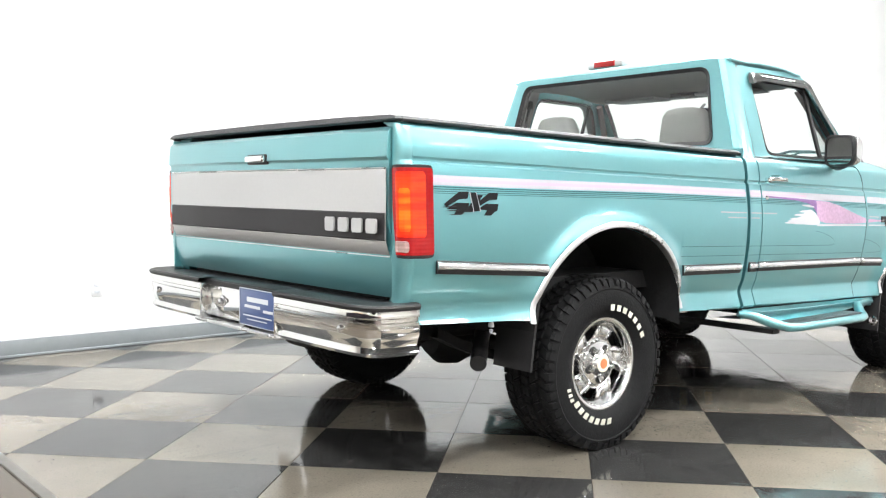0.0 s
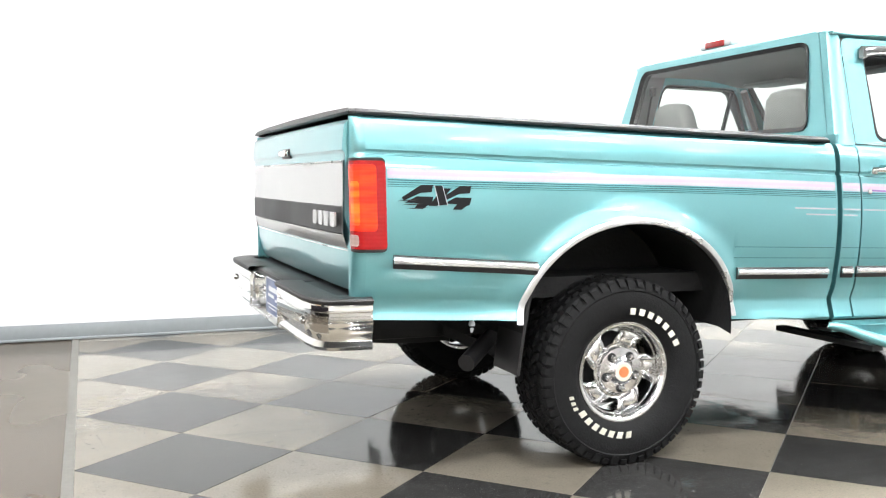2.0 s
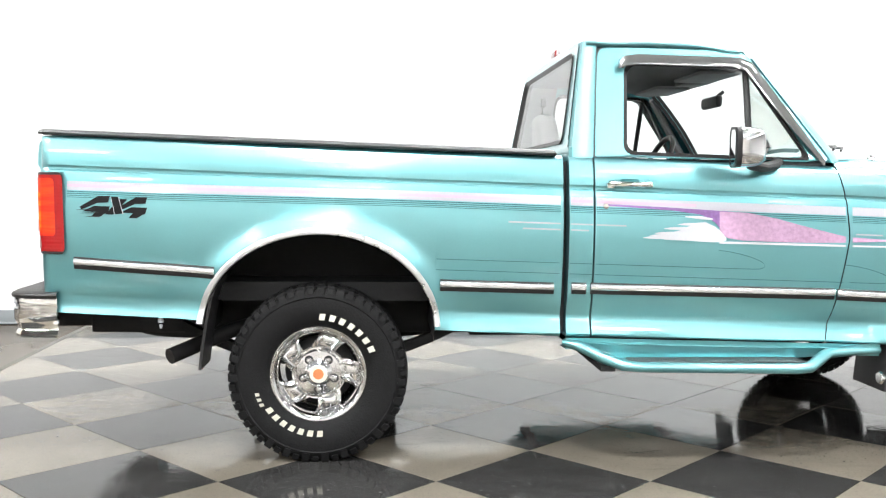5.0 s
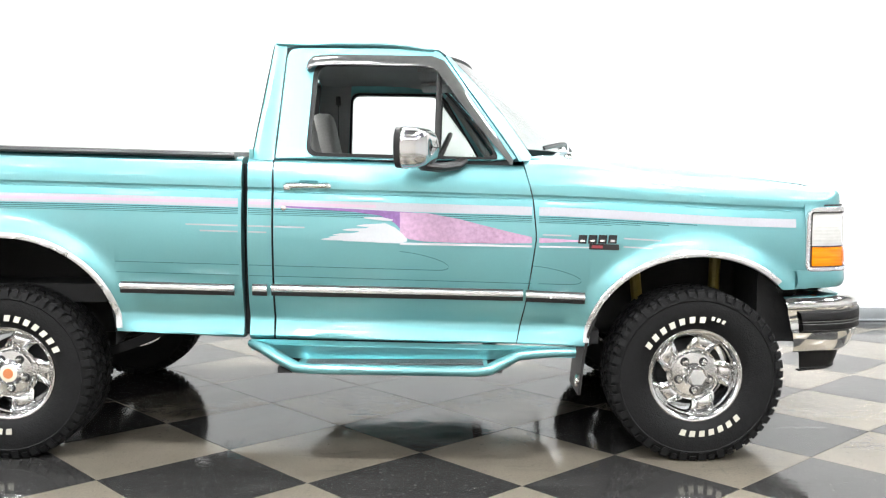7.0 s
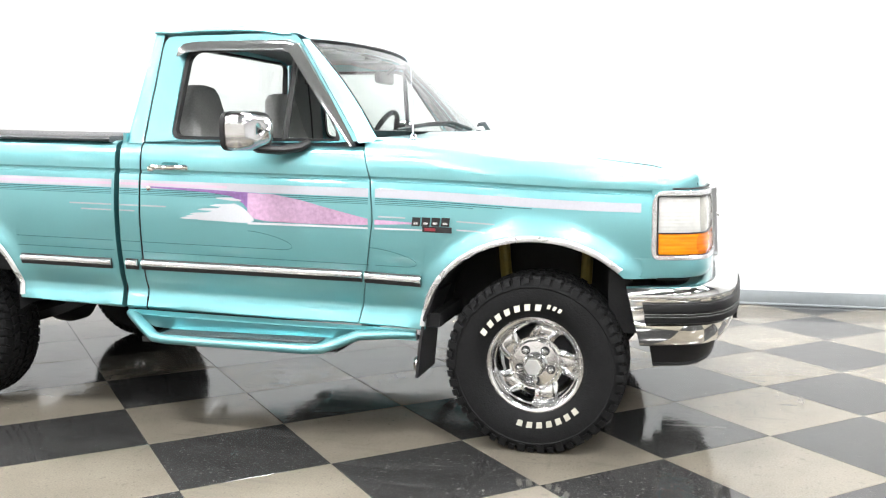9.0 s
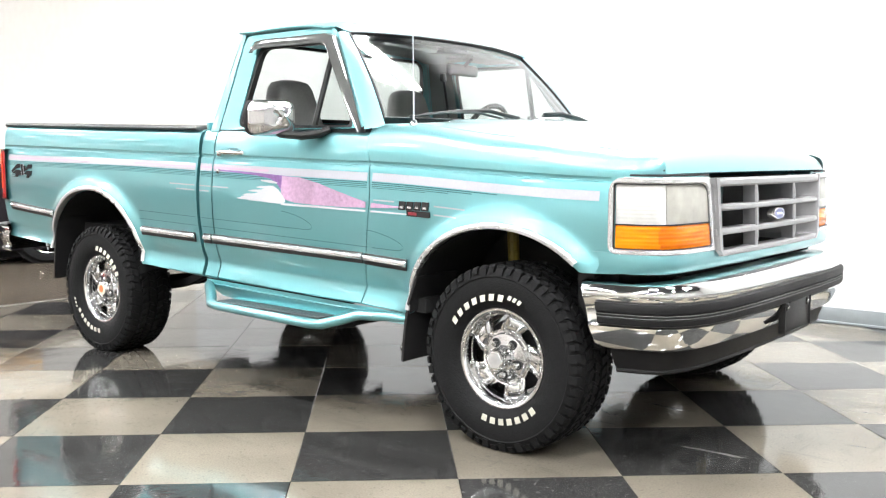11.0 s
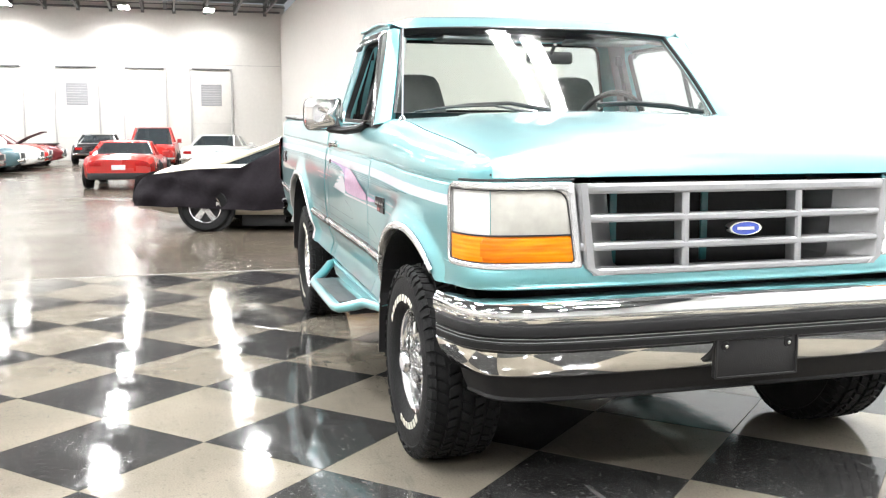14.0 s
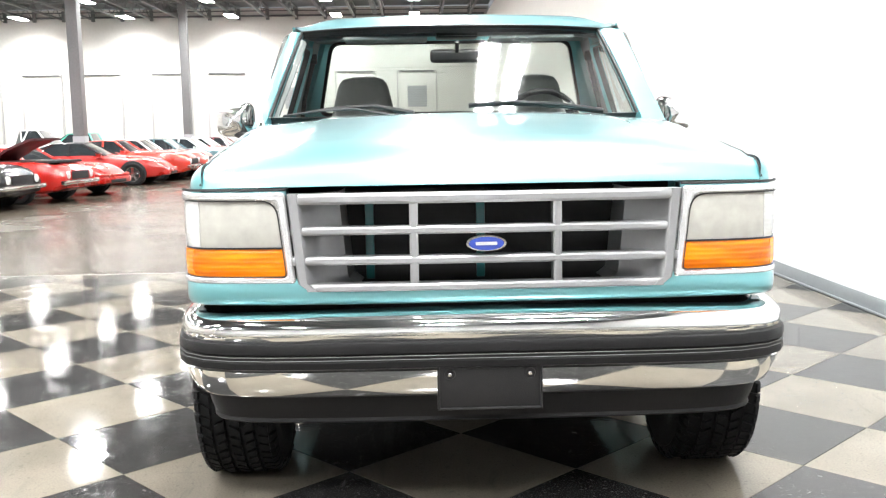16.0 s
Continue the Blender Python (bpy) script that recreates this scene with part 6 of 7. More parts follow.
# door furniture
for d, s in zip(doors, (1, -1)):
    def M(q):
        return q if s == 1 else q.mirrored()
    w = half_width(1.3, 1.18)
    # Flat dark patch paints the recess's shade; the panel is not hollowed.
    part("handle_cup", M(Geo().prism([(p.x, p.y) for p in rounded([(1.268, 1.172), (1.352, 1.170), (1.358, 1.198), (1.275, 1.200)], 0.012, 4)], "y", -w - 0.001, -w + 0.01)), DARKTEAL, d, "dark patch painted as the shaded recess behind the handle")
    h = part("door_handle", M(Geo().tube([(1.225, -w - 0.012, 1.178), (1.25, -w - 0.022, 1.178), (1.31, -w - 0.028, 1.177), (1.37, -w - 0.024, 1.176), (1.40, -w - 0.010, 1.176)], [0.010, 0.011, 0.010, 0.010, 0.011], 10, squash=1.1)), CHROME, d, "chrome pull handle")
    part("handle_end", M(Geo().box(1.212, 1.245, -w - 0.026, -w + 0.002, 1.158, 1.184, 0.006)), CHROME, h)
    part("handle_end", M(Geo().box(1.392, 1.412, -w - 0.018, -w + 0.002, 1.164, 1.184, 0.006)), CHROME, h)
    part("door_lock", M(Geo().spin([(0.0, -0.006), (0.011, -0.005), (0.013, 0.0), (0.013, 0.01)], (1.212, -half_width(1.212, 1.085) - 0.001, 1.083), 16)), CHROME, d, "chrome key lock")
    # mirror on a black foot
    foot = Geo().tube([(1.97, -0.925, 1.282), (1.935, -0.955, 1.262), (1.87, -1.01, 1.252), (1.80, -1.07, 1.258), (1.775, -1.09, 1.275)], [0.028, 0.034, 0.034, 0.030, 0.026], 10, squash=0.6)
    mf = part("door_mirror", M(foot), BLACK, d, "chrome-cased door mirror on a black foot")
    shape = rounded([(-0.096, -0.066), (0.094, -0.070), (0.094, 0.070), (-0.096, 0.062)], 0.045, 7)

    def shell(q, dx, p):
        return (1.715 + dx * 0.95 + 0.20 * p.x, -1.098 + p.x * q * 0.94, 1.334 + p.y * q * 1.20)
    rows = []
    for q, dx in ((0.90, -0.006), (1.0, 0.0), (1.03, 0.03), (1.0, 0.07), (0.90, 0.105), (0.70, 0.128), (0.40, 0.138), (0.02, 0.140)):
        rows.append([shell(q, dx, p) for p in shape])
    part("mirror_case", M(Geo().grid(rows, loop=True)), ROUGHCHROME, mf, "chrome mirror shell", 60)
    o = [shell(1.03, -0.010, p) for p in shape]
    i_ = [shell(0.88, -0.014, p) for p in shape]
    part("mirror_rim", M(Geo().ring(o, [shell(1.04, 0.012, p) for p in shape]).ring(o, i_)), BLACK, mf, "black mirror rim")
    part("mirror_glass", M(Geo().add([(x + 0.002, y, z) for x, y, z in i_], [tuple(range(len(i_)))])), MIRROR, mf, "mirror glass")

# running boards
for s in (1, -1):
    def M(q):
        return q if s == 1 else q.mirrored()
    path = [(1.055, -0.93, 0.500), (1.11, -0.975, 0.492), (1.20, -1.03, 0.452), (1.275, -1.085, 0.428), (1.34, -1.10, 0.424), (1.65, -1.10, 0.419), (2.01, -1.10, 0.414), (2.07, -1.085, 0.417), (2.135, -1.03, 0.438), (2.20, -0.985, 0.460), (2.34, -0.955, 0.466), (2.45, -0.94, 0.466)]
    sb = part("running_board", M(Geo().tube(path, [0.018, 0.026, 0.028, 0.026, 0.024, 0.024, 0.024, 0.026, 0.028, 0.026, 0.024, 0.018], 12, squash=0.9)), PAINT, truck, "teal running board with black tread")
    g = Geo().grid([[(1.06, -0.935, 0.505), (1.30, -0.935, 0.498), (1.95, -0.935, 0.484), (2.45, -0.935, 0.478)], [(1.07, -0.955, 0.503), (1.30, -0.96, 0.494), (1.95, -0.96, 0.480), (2.45, -0.955, 0.476)],
                    [(1.09, -0.955, 0.490), (1.30, -0.955, 0.480), (1.95, -0.955, 0.466), (2.40, -0.955, 0.462)], [(1.20, -0.955, 0.445), (1.30, -0.945, 0.434), (1.95, -0.945, 0.424), (2.15, -0.955, 0.44)]])
    part("board_apron", M(g), PAINT, sb, "", 50)
    part("step_plate", M(Geo().box(1.27, 2.07, -1.09, -0.945, 0.424, 0.436, 0.004)), PAINT, sb)
    part("tread", M(Geo().box(1.31, 2.05, -1.086, -0.985, 0.4365, 0.4445, 0.003)), VINYL, sb, "black ribbed tread")
    for x in (1.22, 2.10):
        part("board_bracket", M(Geo().box(x - 0.03, x + 0.03, -1.05, -0.45, 0.396, 0.420)), DARK, sb)

# wipers and aerial
for pts, a in (([(2.33, -0.70, 1.347), (2.415, -0.55, 1.366), (2.465, -0.38, 1.372), (2.515, -0.21, 1.340)], 0), ([(2.505, 0.02, 1.372), (2.495, 0.20, 1.380), (2.455, 0.42, 1.368), (2.435, 0.60, 1.340)], 1)):
    wp = part("wiper", Geo().tube(pts, [0.006, 0.008, 0.009, 0.011], 8), BLACK, truck, "black wiper resting on the glass")
    bl = [(p[0] - 0.006, p[1] - (0.10 if a == 0 else 0.02) + 0.02, p[2] - 0.010) for p in pts]
    part("wiper_blade", Geo().tube(bl, 0.006, 6), BLACK, wp)
part("aerial", Geo().tube([(2.42, -0.862, 1.295), (2.418, -0.860, 1.36), (2.407, -0.853, 1.696)], [0.004, 0.0035, 0.002], 6), PALE, truck, "thin bright aerial")
part("aerial_base", Geo().spin([(0.0, 0.03), (0.012, 0.025), (0.02, 0.005), (0.022, -0.01)], (2.42, -0.862, 1.290), 14, "z"), CHROME, truck)
for y in (-0.28, 0.28):
    part("washer_jet", Geo().box(2.56, 2.585, y - 0.012, y + 0.012, 1.325, 1.338, 0.004), BLACK, truck)

# cab interior
def seat(y):
    g = Geo()
    rows = []
    for z, w, x0, x1 in ((0.72, 0.25, 1.30, 1.44), (0.95, 0.26, 1.24, 1.40), (1.15, 0.245, 1.20, 1.34), (1.30, 0.20, 1.175, 1.30), (1.36, 0.172, 1.165, 1.285), (1.44, 0.155, 1.155, 1.27), (1.52, 0.135, 1.148, 1.255), (1.552, 0.112, 1.155, 1.245), (1.565, 0.06, 1.17, 1.23)):
        rows.append([(p.x, y + p.y, z) for p in rounded([(x0, -w), (x1, -w), (x1, w), (x0, w)], 0.045, 5)])
    g.grid(rows, loop=True)
    g.f.append(tuple(len(g.v) - 20 + k for k in range(20)))
    st = part("seat_backrest", g, CLOTH, truck, "grey cloth bucket seat with moulded headrest", 50)
    part("seat_cushion", Geo().box(1.34, 1.86, y - 0.26, y + 0.26, 0.66, 0.86, 0.06, 4), CLOTH, st)


seat(-0.49)
seat(0.46)
part("console", Geo().box(1.30, 1.85, -0.12, 0.12, 0.6, 0.92, 0.03), DARKCLOTH, truck)
rows = []
for y in steps(-0.86, 0.86, 9):
    rows.append([(2.40, y, 1.285), (2.25, y, 1.298), (2.12, y, 1.285), (2.05, y, 1.24), (2.04, y, 1.12), (2.08, y, 0.9)])
part("dashboard", Geo().grid(rows), DARKCLOTH, truck, "charcoal dashboard", 50)
part("instrument_hood", Geo().box(2.02, 2.14, 0.22, 0.62, 1.22, 1.315, 0.03, 3), DARKCLOTH, truck)
sw = Geo()
ring = []
for k in range(33):
    t = 2 * math.pi * k / 32
    c = Vector((1.84, 0.41, 1.275)) + 0.19 * (math.cos(t) * Vector((0, 1, 0)) + math.sin(t) * Vector((0.42, 0, 0.907)))
    ring.append(tuple(c))
sw.tube(ring, 0.015, 8, caps=False)
wh = part("steering_wheel", sw, BLACK, truck, "black steering wheel")
part("wheel_boss", Geo().box(1.84, 1.90, 0.30, 0.52, 1.19, 1.28, 0.02), BLACK, wh)
part("steering_column", Geo().tube([(1.88, 0.41, 1.23), (2.12, 0.41, 1.13)], 0.035, 10), BLACK, truck)
rv = part("rear_view_mirror", Geo().box(1.99, 2.025, -0.13, 0.115, 1.580, 1.642, 0.018, 3), BLACK, truck, "black rear-view mirror")
part("mirror_stalk", Geo().tube([(2.02, -0.005, 1.63), (2.07, -0.005, 1.67)], 0.01, 6), BLACK, rv)
part("dome_console", Geo().box(1.84, 1.96, -0.10, 0.10, 1.70, 1.73, 0.012), BLACK, truck, "black roof console")
for y in (-0.34, 0.36):
    part("sun_visor", Geo().box(1.76, 1.95, y - 0.20, y + 0.20, 1.695, 1.712, 0.006), LINER, truck)
for s in (1, -1):
    def M(q):
        return q if s == 1 else q.mirrored()
    part("door_card", M(Geo().box(1.19, 2.18, -0.915, -0.87, 0.58, 1.285, 0.01)), DARKCLOTH, truck, "charcoal door trim")
    lin = []
    for z in steps(1.29, 1.78, 5):
        xe = 1.29 + (z - 1.29) * 0.09
        lin.append([(cab_rear(z) + 0.02, -gh(z) + 0.06, z), (cab_rear(z) + 0.05, -gh(z) + 0.045, z), (xe, -gh(z) + 0.045, z)])
    part("pillar_trim", M(Geo().grid(lin)), LINER, truck)
    blt = Geo().tube([(1.25, -0.755, 1.66), (1.245, -0.81, 1.45), (1.24, -0.85, 1.2)], 0.012, 6, squash=0.3)
    bt = part("seat_belt", M(blt), BLACK, truck, "black seat belt")
    part("belt_guide", M(Geo().box(1.235, 1.265, -0.775, -0.735, 1.635, 1.69, 0.008)), BLACK, bt)
    part("pillar_lining", M(Geo().tube([(2.17, -0.855, 1.31), (1.91, -0.735, 1.69)], 0.022, 8)), LINER, truck)
part("back_trim", Geo().box(1.085, 1.10, -0.88, 0.88, 0.6, 1.345), DARKCLOTH, truck)

# Dark box put in for the shade of the bed-to-cab gap.
part("cab_gap_shade", Geo().box(1.029, 1.055, -0.915, 0.915, 0.54, 1.27), DARK, truck, "dark box standing in for the shade between bed and cab")

# ---- parked cars in the hall ----
CARGLASS = shader("dark_car_glass", (0.02, 0.025, 0.028), 0.05, coat=1.0, vary=0.05)
CARPAINTS = {
    "red": shader("red_car_paint", (0.36, 0.011, 0.007), 0.28, coat=0.45, vary=0.04),
    "orange": shader("orange_red_car_paint", (0.46, 0.028, 0.014), 0.28, coat=1.0, vary=0.04),
    "salmon": shader("salmon_car_paint", (0.42, 0.075, 0.055), 0.3, coat=1.0, vary=0.04),
    "white": shader("white_car_paint", (0.62, 0.62, 0.60), 0.3, coat=1.0, vary=0.04),
    "teal": shader("grey_teal_car_paint", (0.05, 0.11, 0.125), 0.3, coat=1.0, vary=0.04),
    "black": shader("black_car_paint", (0.012, 0.012, 0.014), 0.25, coat=1.0, vary=0.04),
    "maroon": shader("maroon_car_paint", (0.12, 0.010, 0.014), 0.28, coat=1.0, vary=0.04),
    "blue": shader("blue_car_paint", (0.02, 0.07, 0.35), 0.28, coat=1.0, vary=0.04),
    "cream": shader("cream_car_paint", (0.50, 0.45, 0.36), 0.35, coat=0.8, vary=0.05),
    "green": shader("mint_car_paint", (0.10, 0.42, 0.34), 0.3, coat=1.0, vary=0.04),
}
BONNETLINING = shader("dark_maroon_bonnet_lining", (0.045, 0.006, 0.008), 0.55, vary=0.2, scale=8, gloss=0.4)
STYLES = {  # length, width, belt line, lower nose, roof height, windscreen foot, roof from, roof to, back foot
    "wedge": dict(L=4.9, W=1.86, belt=0.86, nose=0.55, deck=0.92, H=1.27, foot=0.75, r0=0.05, r1=-0.85, back=-1.75),
    "muscle": dict(L=4.75, W=1.85, belt=0.90, nose=0.78, deck=0.92, H=1.32, foot=0.55, r0=0.05, r1=-0.85, back=-1.6),
    "coupe": dict(L=4.45, W=1.80, belt=0.82, nose=0.58, deck=0.86, H=1.20, foot=0.35, r0=-0.15, r1=-0.75, back=-1.55),
    "rod": dict(L=4.3, W=1.75, belt=1.05, nose=0.95, deck=0.95, H=1.60, foot=0.35, r0=0.10, r1=-0.9, back=-1.8),
    "covered": dict(L=4.75, W=1.85, belt=0.90, nose=0.78, deck=0.95, H=1.33, foot=1.38, r0=0.36, r1=-0.75, back=-1.7),
    "pickup": dict(L=5.0, W=1.95, belt=1.12, nose=1.05, deck=1.12, H=1.75, foot=0.75, r0=0.30, r1=-0.45, back=-0.60),
}


def car_wheel(parent, x, y, r, s):
    w = part("wheel", Geo().spin([(r * 0.62, -0.10), (r * 0.70, -0.115), (r * 0.92, -0.115), (r, -0.09), (r, 0.09), (r * 0.92, 0.10), (r * 0.6, 0.10)], (0, 0, 0), 28), RUBBER, parent, "black tyre")
    w.location = (x, y, r)
    w.rotation_euler = (0, 0, 0 if s < 0 else math.pi)
    g = Geo().spin([(r * 0.62, -0.10), (r * 0.64, -0.112), (r * 0.60, -0.108), (r * 0.56, -0.07)], (0, 0, 0), 28)
    for k in range(5):
        t = 2 * math.pi * k / 5 + 0.3
        c, e = Vector((math.cos(t), 0, math.sin(t))), Vector((-math.sin(t), 0, math.cos(t)))
        vs = []
        for y0 in (-0.098, -0.06):
            for rr, wd in ((0.02, 0.045), (r * 0.60, 0.060)):
                for q in (-1, 1):
                    p = c * rr + e * wd * q * 0.7
                    vs.append((p.x, y0, p.z))
        g.add(vs, [(0, 1, 3, 2), (0, 2, 6, 4), (1, 5, 7, 3)])
    g.spin([(0.0, -0.105), (0.05, -0.103), (0.06, -0.08)], (0, 0, 0), 14)
    part("rim", g, ROUGHCHROME, w, "bright five-spoke rim")
    return w


def parked_car(m, paint, style, label, group="", open_hood=False, top=None, name="car"):
    d = STYLES[style]
    L, W, belt, H = d["L"], d["W"] / 2, d["belt"], d["H"]
    c = thing(name, label, "car" if style != "pickup" else "pickup truck", group, m=m)
    col = CARPAINTS[paint]
    top_line = [(-L / 2, d["deck"] - 0.12), (-L / 2 + 0.12, d["deck"] - 0.02), (d["back"], d["deck"]), (d["foot"], belt + 0.02), (L / 2 - 0.5, (belt + d["nose"]) / 2 + 0.06), (L / 2 - 0.1, d["nose"]), (L / 2, d["nose"] - 0.10)]
    plan_line = [(-L / 2, 0.86), (-L / 2 + 0.3, 0.95), (0, 1.0), (L / 2 - 0.9, 0.98), (L / 2 - 0.3, 0.90), (L / 2, 0.78)]
    sill_line = [(-L / 2, 0.38), (-L / 2 + 0.5, 0.24), (L / 2 - 0.5, 0.22), (L / 2, 0.30)]

    def eased(table, x, reach):
        return sum(lerp(table, x + q * reach) for q in (-1, -0.5, 0, 0.5, 1)) / 5
    rows = []
    for x in [L / 2 * math.cos(math.pi * k / 40) for k in range(41)]:
        near = 1 - smooth((L / 2 - abs(x)) / 0.22)
        tz = eased(top_line, x, 0.16) - 0.05 * near
        hw = W * eased(plan_line, x, 0.2) * (1 - 0.06 * near)
        low = eased(sill_line, x, 0.1) + 0.04 * near
        mid = (tz + low) / 2 + 0.08
        half = [(0, tz + 0.03), (hw * 0.3, tz + 0.028), (hw * 0.6, tz + 0.017), (hw * 0.82, tz - 0.006), (hw * 0.92, tz - 0.040), (hw * 0.972, tz - 0.105), (hw, mid), (hw * 0.996, mid - 0.07), (hw * 0.985, low + 0.13),
                (hw * 0.965, low + 0.04), (hw * 0.91, low), (0, low - 0.02)]
        rows.append([(x, -y, z) for y, z in half] + [(x, y, z) for y, z in half[-2:0:-1]])
    g = Geo().grid(rows, loop=True)
    n = len(rows[0])
    g.f += [tuple(range(n)), tuple(range((len(rows) - 1) * n, len(rows) * n))]
    body = part("body", g, col, c, "", 32)
    # cabin: glass all round with a painted roof
    wl, wr = W * 0.86, W * 0.66
    bz = belt - 0.01
    ring0 = [(d["foot"], -wl * 0.92, bz), (d["foot"] + 0.06, 0, bz + 0.01), (d["foot"], wl * 0.92, bz), (-0.3, wl, bz), (d["back"] + 0.35, wl * 0.97, d["deck"] - 0.01), (d["back"], wl * 0.75, d["deck"]), (d["back"], -wl * 0.75, d["deck"]), (d["back"] + 0.35, -wl * 0.97, d["deck"] - 0.01), (-0.3, -wl, bz)]
    ring1 = [(d["r0"], -wr, H - 0.05), (d["r0"] + 0.05, 0, H - 0.03), (d["r0"], wr, H - 0.05), (d["r0"] - 0.35, wr * 1.02, H - 0.03), (d["r1"] + 0.1, wr, H - 0.05), (d["r1"], wr * 0.8, H - 0.05), (d["r1"], -wr * 0.8, H - 0.05), (d["r1"] + 0.1, -wr, H - 0.05), (d["r0"] - 0.35, -wr * 1.02, H - 0.03)]
    part("window_glass", Geo().grid([ring0, ring1], loop=True), CARGLASS, c, "dark window glass", 20)
    crown = [(x * 0.9, y * 0.75, z + 0.035) for x, y, z in ring1]
    g = Geo().grid([[(x, y * 1.01, z - 0.02) for x, y, z in ring1], [(x, y, z + 0.012) for x, y, z in ring1], crown], loop=True)
    g.f.append(tuple(range(18, 27)))
    part("roof", g, CARPAINTS[top] if top else col, c, "", 40)
    for s in (-1, 1):
        for k in ((0, 3, 4) if s > 0 else (2, 8, 7)):
            part("pillar", Geo().tube([ring0[k], ring1[k]], 0.035, 6), CARPAINTS[top] if top else col, c)
        for x in (L / 2 - 0.95, -L / 2 + 1.0):
            # Dark disc draws the arch's shaded hollow; the body is not cut.
            part("arch", Geo().spin([(0.0, 0), (0.37, 0.0), (0.38, 0.012), (0.38, 0.03)], (x, s * (W - 0.012), 0.34), 24) if s < 0 else Geo().spin([(0.0, 0), (0.37, 0.0), (0.38, -0.012), (0.38, -0.03)], (x, s * (W - 0.012), 0.34), 24), DARK, c)
            car_wheel(c, x, s * (W - 0.07), 0.325, s)
        ly = s * W * 0.58
        if style in ("muscle", "rod", "pickup", "covered"):
            part("headlamp", Geo().spin([(0.0, 0.03), (0.06, 0.025), (0.085, 0.01), (0.09, -0.02)], (L / 2 - 0.005, ly, d["nose"] - 0.17), 18, "x"), CLEARSIDE, c, "round headlamp")
        else:
            part("headlamp", Geo().box(L / 2 - 0.12, L / 2 + 0.008, ly - 0.16, ly + 0.16, d["nose"] - 0.13, d["nose"] - 0.06, 0.02), CLEARSIDE if style == "wedge" else col, c)
        part("tail_lamp", Geo().box(-L / 2 - 0.012, -L / 2 + 0.03, ly - 0.14, ly + 0.14, d["deck"] - 0.27, d["deck"] - 0.17, 0.01), RED, c, "red tail lamp")
        if style != "covered":
            part("door_mirror", Geo().box(d["foot"] - 0.22, d["foot"] - 0.10, s * (W * 0.94) - 0.02, s * (W * 0.94 + 0.14) + 0.02, belt - 0.03, belt + 0.08, 0.025), col, c)
    if style in ("muscle", "rod", "pickup"):
        part("front_bumper", Geo().box(L / 2 - 0.06, L / 2 + 0.07, -W * 0.88, W * 0.88, 0.40, 0.50, 0.03), CHROME, c, "chrome bumper")
        part("grille", Geo().box(L / 2 - 0.04, L / 2 + 0.012, -W * 0.42, W * 0.42, d["nose"] - 0.27, d["nose"] - 0.09, 0.01), DARK, c)
        part("rear_bumper", Geo().box(-L / 2 - 0.06, -L / 2 + 0.06, -W * 0.88, W * 0.88, 0.42, 0.52, 0.03), CHROME, c, "chrome bumper")
    else:
        part("front_bumper", Geo().box(L / 2 - 0.25, L / 2 + 0.04, -W * 0.80, W * 0.80, 0.28, 0.45, 0.05), col, c)
        part("air_intake", Geo().box(L / 2 + 0.02, L / 2 + 0.046, -W * 0.45, W * 0.45, 0.30, 0.38, 0.008), DARK, c)
        part("rear_valance", Geo().box(-L / 2 - 0.015, -L / 2 + 0.2, -W * 0.80, W * 0.80, 0.26, 0.43, 0.03), DARK, c, "black lower valance")
        part("rear_plate", Geo().box(-L / 2 - 0.02, -L / 2 + 0.02, -0.16, 0.16, 0.50, 0.62, 0.004), PALE, c, "pale plate")
    if open_hood:
        h = Geo().grid([[(d["foot"] + 0.05, y, belt + 0.06), (d["foot"] + 0.52, y, belt + 0.33), (d["foot"] + 1.00, y, belt + 0.52), (d["foot"] + 1.12, y, belt + 0.53)] for y in steps(-W * 0.62, W * 0.62, 5)]).thick(0.05)
        part("raised_bonnet", h, BONNETLINING, c, "bonnet propped open")
        part("engine_bay", Geo().box(d["foot"] + 0.1, L / 2 - 0.25, -W * 0.7, W * 0.7, belt - 0.02, belt + 0.035, 0.01), DARK, c)
    return c


def heading(x, y, deg, size=0.88, tall=0.86):
    return Matrix.Translation((x, y, 0)) @ Matrix.Rotation(radians(deg), 4, "Z") @ Matrix.Diagonal((size, size, tall, 1))


ROW = "row of parked cars in the hall"
parked_car(heading(-10.2, -9.15, 84), "black", "muscle", "black classic coupe with chrome bumper in the parked row", ROW)
parked_car(heading(-12.1, -8.83, 84), "red", "muscle", "red classic coupe with its dark bonnet propped open", ROW, True)
parked_car(heading(-14.1, -8.60, 82), "red", "coupe", "low red sports coupe parked in the row", ROW)
parked_car(heading(-17.9, -8.71, 94), "red", "wedge", "red sports coupe with black roof and bright wheels", ROW, top="black")
parked_car(heading(-20.05, -8.53, 90), "orange", "muscle", "orange-red classic coupe in the parked row", ROW)
parked_car(heading(-21.9, -8.46, 90), "salmon", "muscle", "salmon classic coupe with a white roof", ROW, top="white")
parked_car(heading(-23.8, -8.19, 90), "teal", "muscle", "grey-teal classic coupe in the parked row", ROW)
parked_car(heading(-25.8, -7.91, 90), "white", "muscle", "white classic coupe in the parked row", ROW)
parked_car(heading(-27.8, -7.89, 90), "red", "muscle", "red classic coupe far down the row", ROW, top="white")
parked_car(heading(-30, -7.66, 90), "maroon", "muscle", "maroon classic car with its bonnet propped open", ROW, True)
parked_car(heading(-18.2, -14.30, 90), "blue", "coupe", "blue coupe in the second row", "second row of parked cars")
parked_car(heading(-22, -14.26, 90), "white", "muscle", "white saloon in the second row", "second row of parked cars")
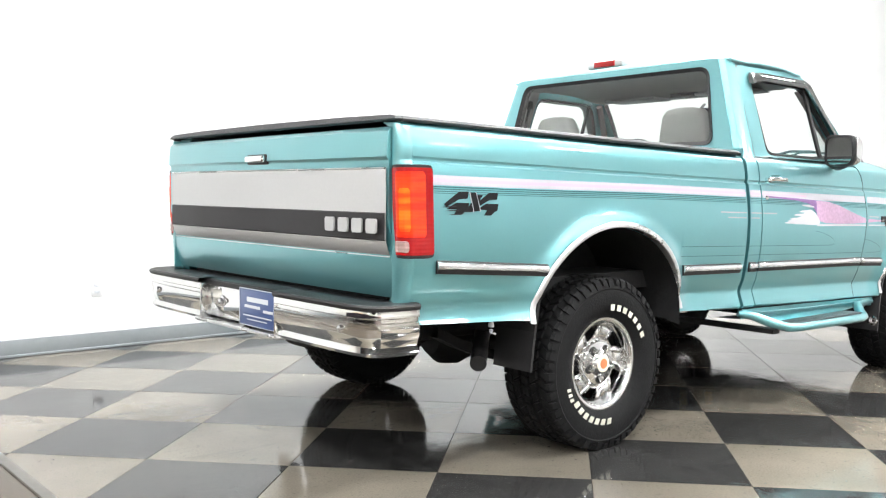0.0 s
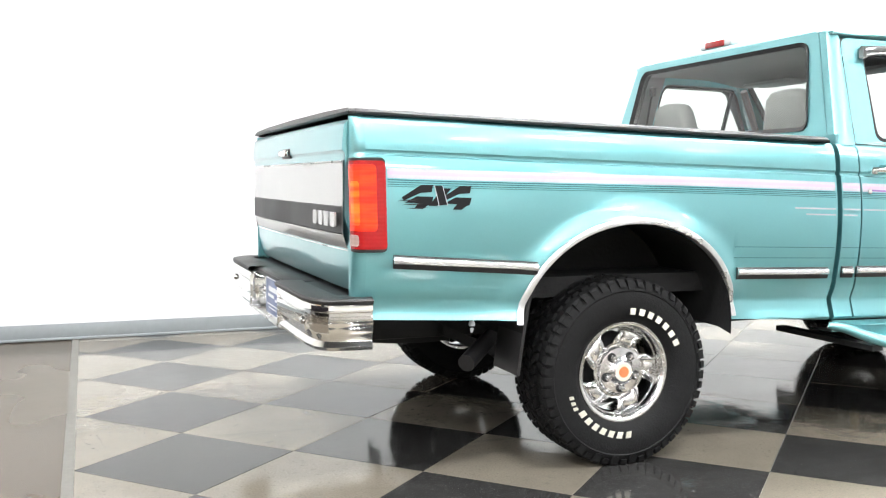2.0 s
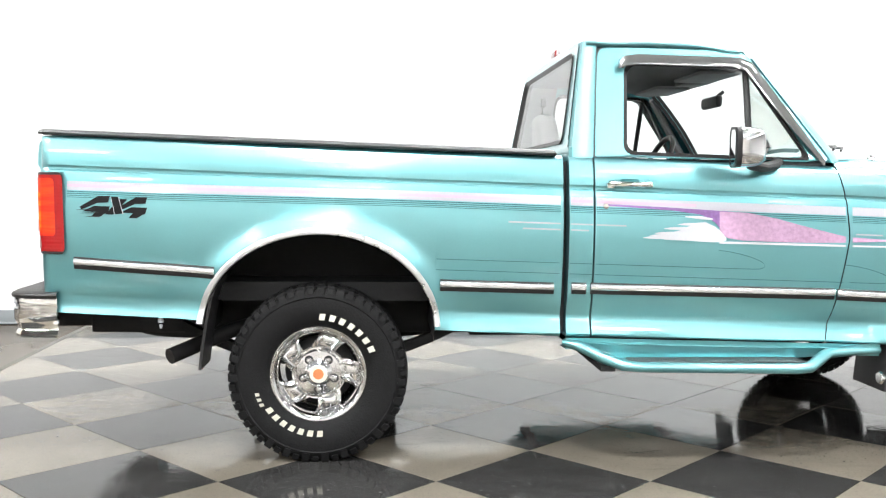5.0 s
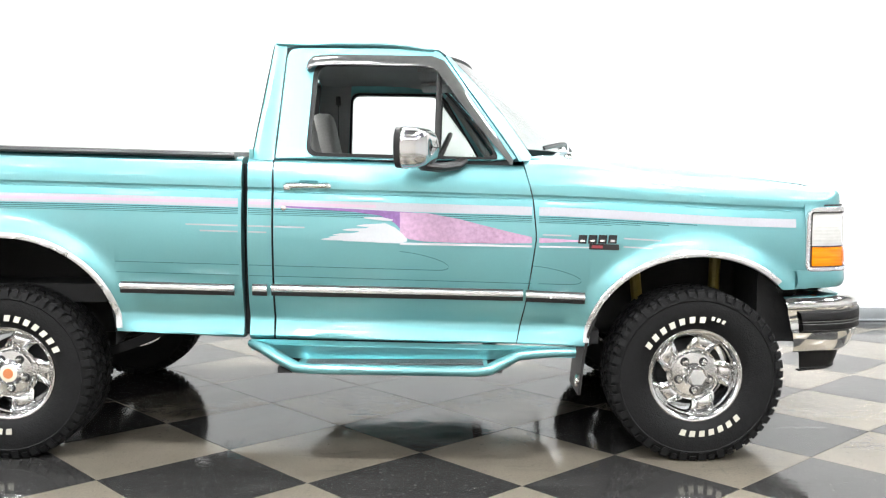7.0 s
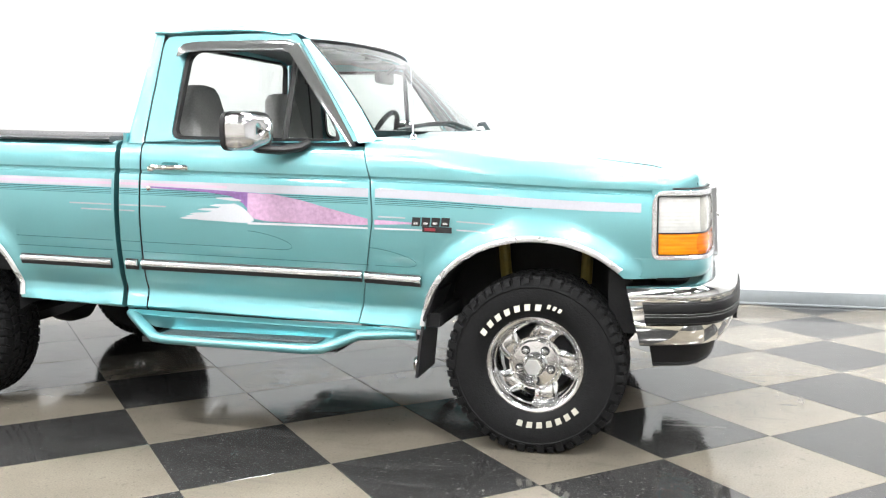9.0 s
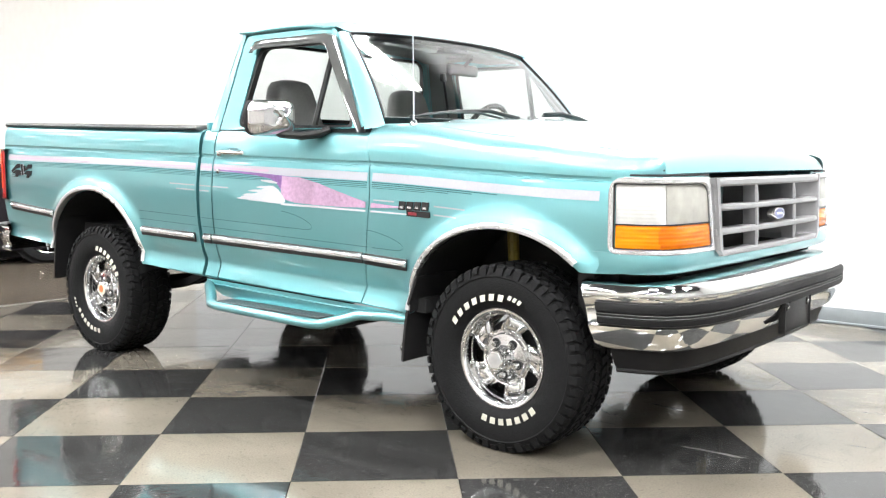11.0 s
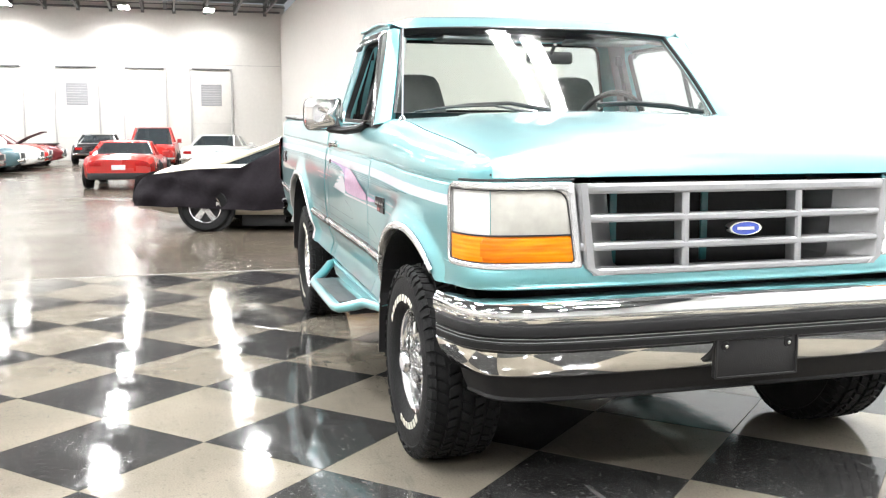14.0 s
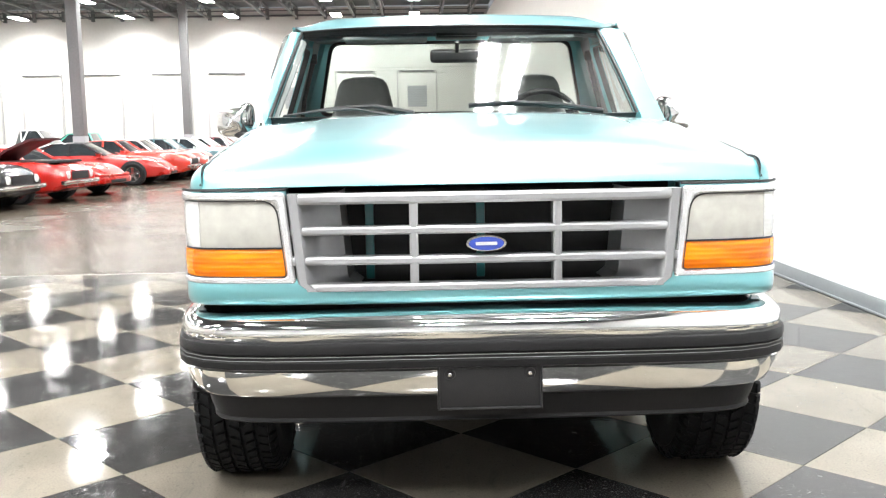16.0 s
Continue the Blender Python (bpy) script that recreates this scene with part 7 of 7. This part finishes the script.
parked_car(heading(-27, -13.60, 90), "white", "pickup", "white pickup in the second row", "second row of parked cars")
parked_car(heading(-31, -13.05, 90), "green", "rod", "mint green old car in the second row", "second row of parked cars")
parked_car(heading(-16.4, -2.79, 176), "red", "coupe", "red sports car seen from behind, standing alone on the open floor", "cars on the open floor")
parked_car(heading(-25.5, -2.37, 178), "red", "rod", "tall red hot rod standing on the open floor", "cars on the open floor")
parked_car(heading(-32, -4.44, 175), "black", "muscle", "dark saloon far down the hall", "cars on the open floor")
parked_car(heading(-24.5, -0.23, 160), "white", "muscle", "pale classic car by the side wall", "cars on the open floor")

SIDE = "pale cars along the side wall"
parked_car(heading(-9.0, 0.85, 250), "white", "muscle", "pale silver-white classic coupe beside the covered car", SIDE)
parked_car(heading(-11.2, 0.9, 250), "cream", "coupe", "cream sports coupe in the row along the side wall", SIDE)
parked_car(heading(-14.2, 0.6, 252), "white", "muscle", "white classic coupe in the row along the side wall", SIDE)
parked_car(heading(-17.3, 1.0, 250), "teal", "muscle", "grey-teal classic coupe along the side wall", SIDE, top="white")

# covered car behind the pickup
cc = parked_car(heading(-5.95, 0.18, 250.0, 0.98, 0.91), "cream", "covered", "cream coupe half covered by a black cloth", "", name="covered_car")
cover_cloth = shader("black_cover_cloth", (0.011, 0.009, 0.011), 0.85, vary=0.3, scale=6, bump=0.9, bump_scale=7, gloss=0.1)
rows = []
xs = steps(2.42, -2.40, 60)
for i, x in enumerate(xs):
    top_z = lerp([(-2.4, 0.90), (-1.7, 0.98), (-1.3, 1.10), (-0.9, 1.17), (0.12, 1.17), (0.20, 1.23), (0.36, 1.24), (0.60, 1.06), (0.95, 0.86), (1.6, 0.83), (2.1, 0.76), (2.3, 0.70), (2.42, 0.60)], x)
    top_y = lerp([(-2.4, 0.1), (-1.2, 0.5), (0.1, 0.68), (0.4, 0.62), (0.7, 0.86), (0.9, 0.955), (2.0, 0.955), (2.2, 0.93), (2.42, 0.80)], x)
    hem = 0.30 + 0.012 * math.sin(i * 0.31) + 0.008 * math.sin(i * 0.83) + 0.03 * smooth((x - 0.7) / 0.7) - 0.14 * smooth((0.6 - x) / 1.2)
    top_z += 0.022
    row = []
    for k, t in enumerate(steps(0, 1, 12)):
        if t < 0.25:
            y = top_y + (max(0.885, top_y) - top_y) * (t / 0.25)
            z = top_z - 0.03 * (t / 0.25) ** 2
        else:
            q = (t - 0.25) / 0.75
            fold = 0.030 * math.sin(i * 0.62 + 2.6 * q) * q + 0.020 * math.sin(i * 1.27 + 6 * q) + 0.012 * math.sin(i * 0.35 - 9 * q)
            y = max(0.885, top_y) + (0.995 - max(0.885, top_y)) * math.sin(min(1, q * 1.3) * math.pi / 2) + fold
            z = (top_z - 0.03) + (hem - top_z + 0.03) * q
        if abs(x) > 2.2:
            y *= 1 - 0.9 * (abs(x) - 2.2)
        row.append((x, y, z))
    rows.append(row)
g = Geo().grid(rows)
part("cover_cloth", g.thick(0.006), cover_cloth, cc, "black cloth cover hanging in folds", 60)
rows = [[(x + 0.05, y, z) for x, y, z in ((2.40, -0.70, 0.74), (2.40, 0.0, 0.78), (2.40, 0.62, 0.74))], [(2.50, -0.72, 0.55), (2.52, 0.0, 0.55), (2.44, 0.74, 0.55)], [(2.52, -0.72, 0.38), (2.54, 0, 0.36), (2.46, 0.76, 0.38)]]
part("nose_cloth", Geo().grid(rows).thick(0.006), cover_cloth, cc)
# Dark box stands in for the dense shadow under the car.
part("undercar_shade", Geo().box(-1.9, 1.0, -0.78, 0.80, 0.06, 0.30, 0.03), DARK, cc)
part("tan_board", Geo().grid([[(x, 0.715, 1.165), (x, 0.66, 1.30), (x, 0.62, 1.335), (x, 0.30, 1.352)] for x in steps(-1.3, 0.13, 5)]).thick(0.008), shader("tan_cardboard", (0.46, 0.30, 0.15), 0.8, vary=0.1, scale=6), cc, "tan cardboard sheet laid over the rear window")

# wall socket
so = thing("wall_socket", "white double wall socket on the white wall", "socket", m=Matrix.Translation((-0.82, WALL_Y, 0.42)))
part("cover_plate", Geo().box(-0.036, 0.036, -0.008, -0.0005, -0.058, 0.058, 0.003), WHITEWALL, so)
for z in (-0.022, 0.022):
    part("outlet", Geo().box(-0.017, 0.017, -0.011, -0.007, z - 0.014, z + 0.014, 0.003), PALE, so)
lay_tiles()
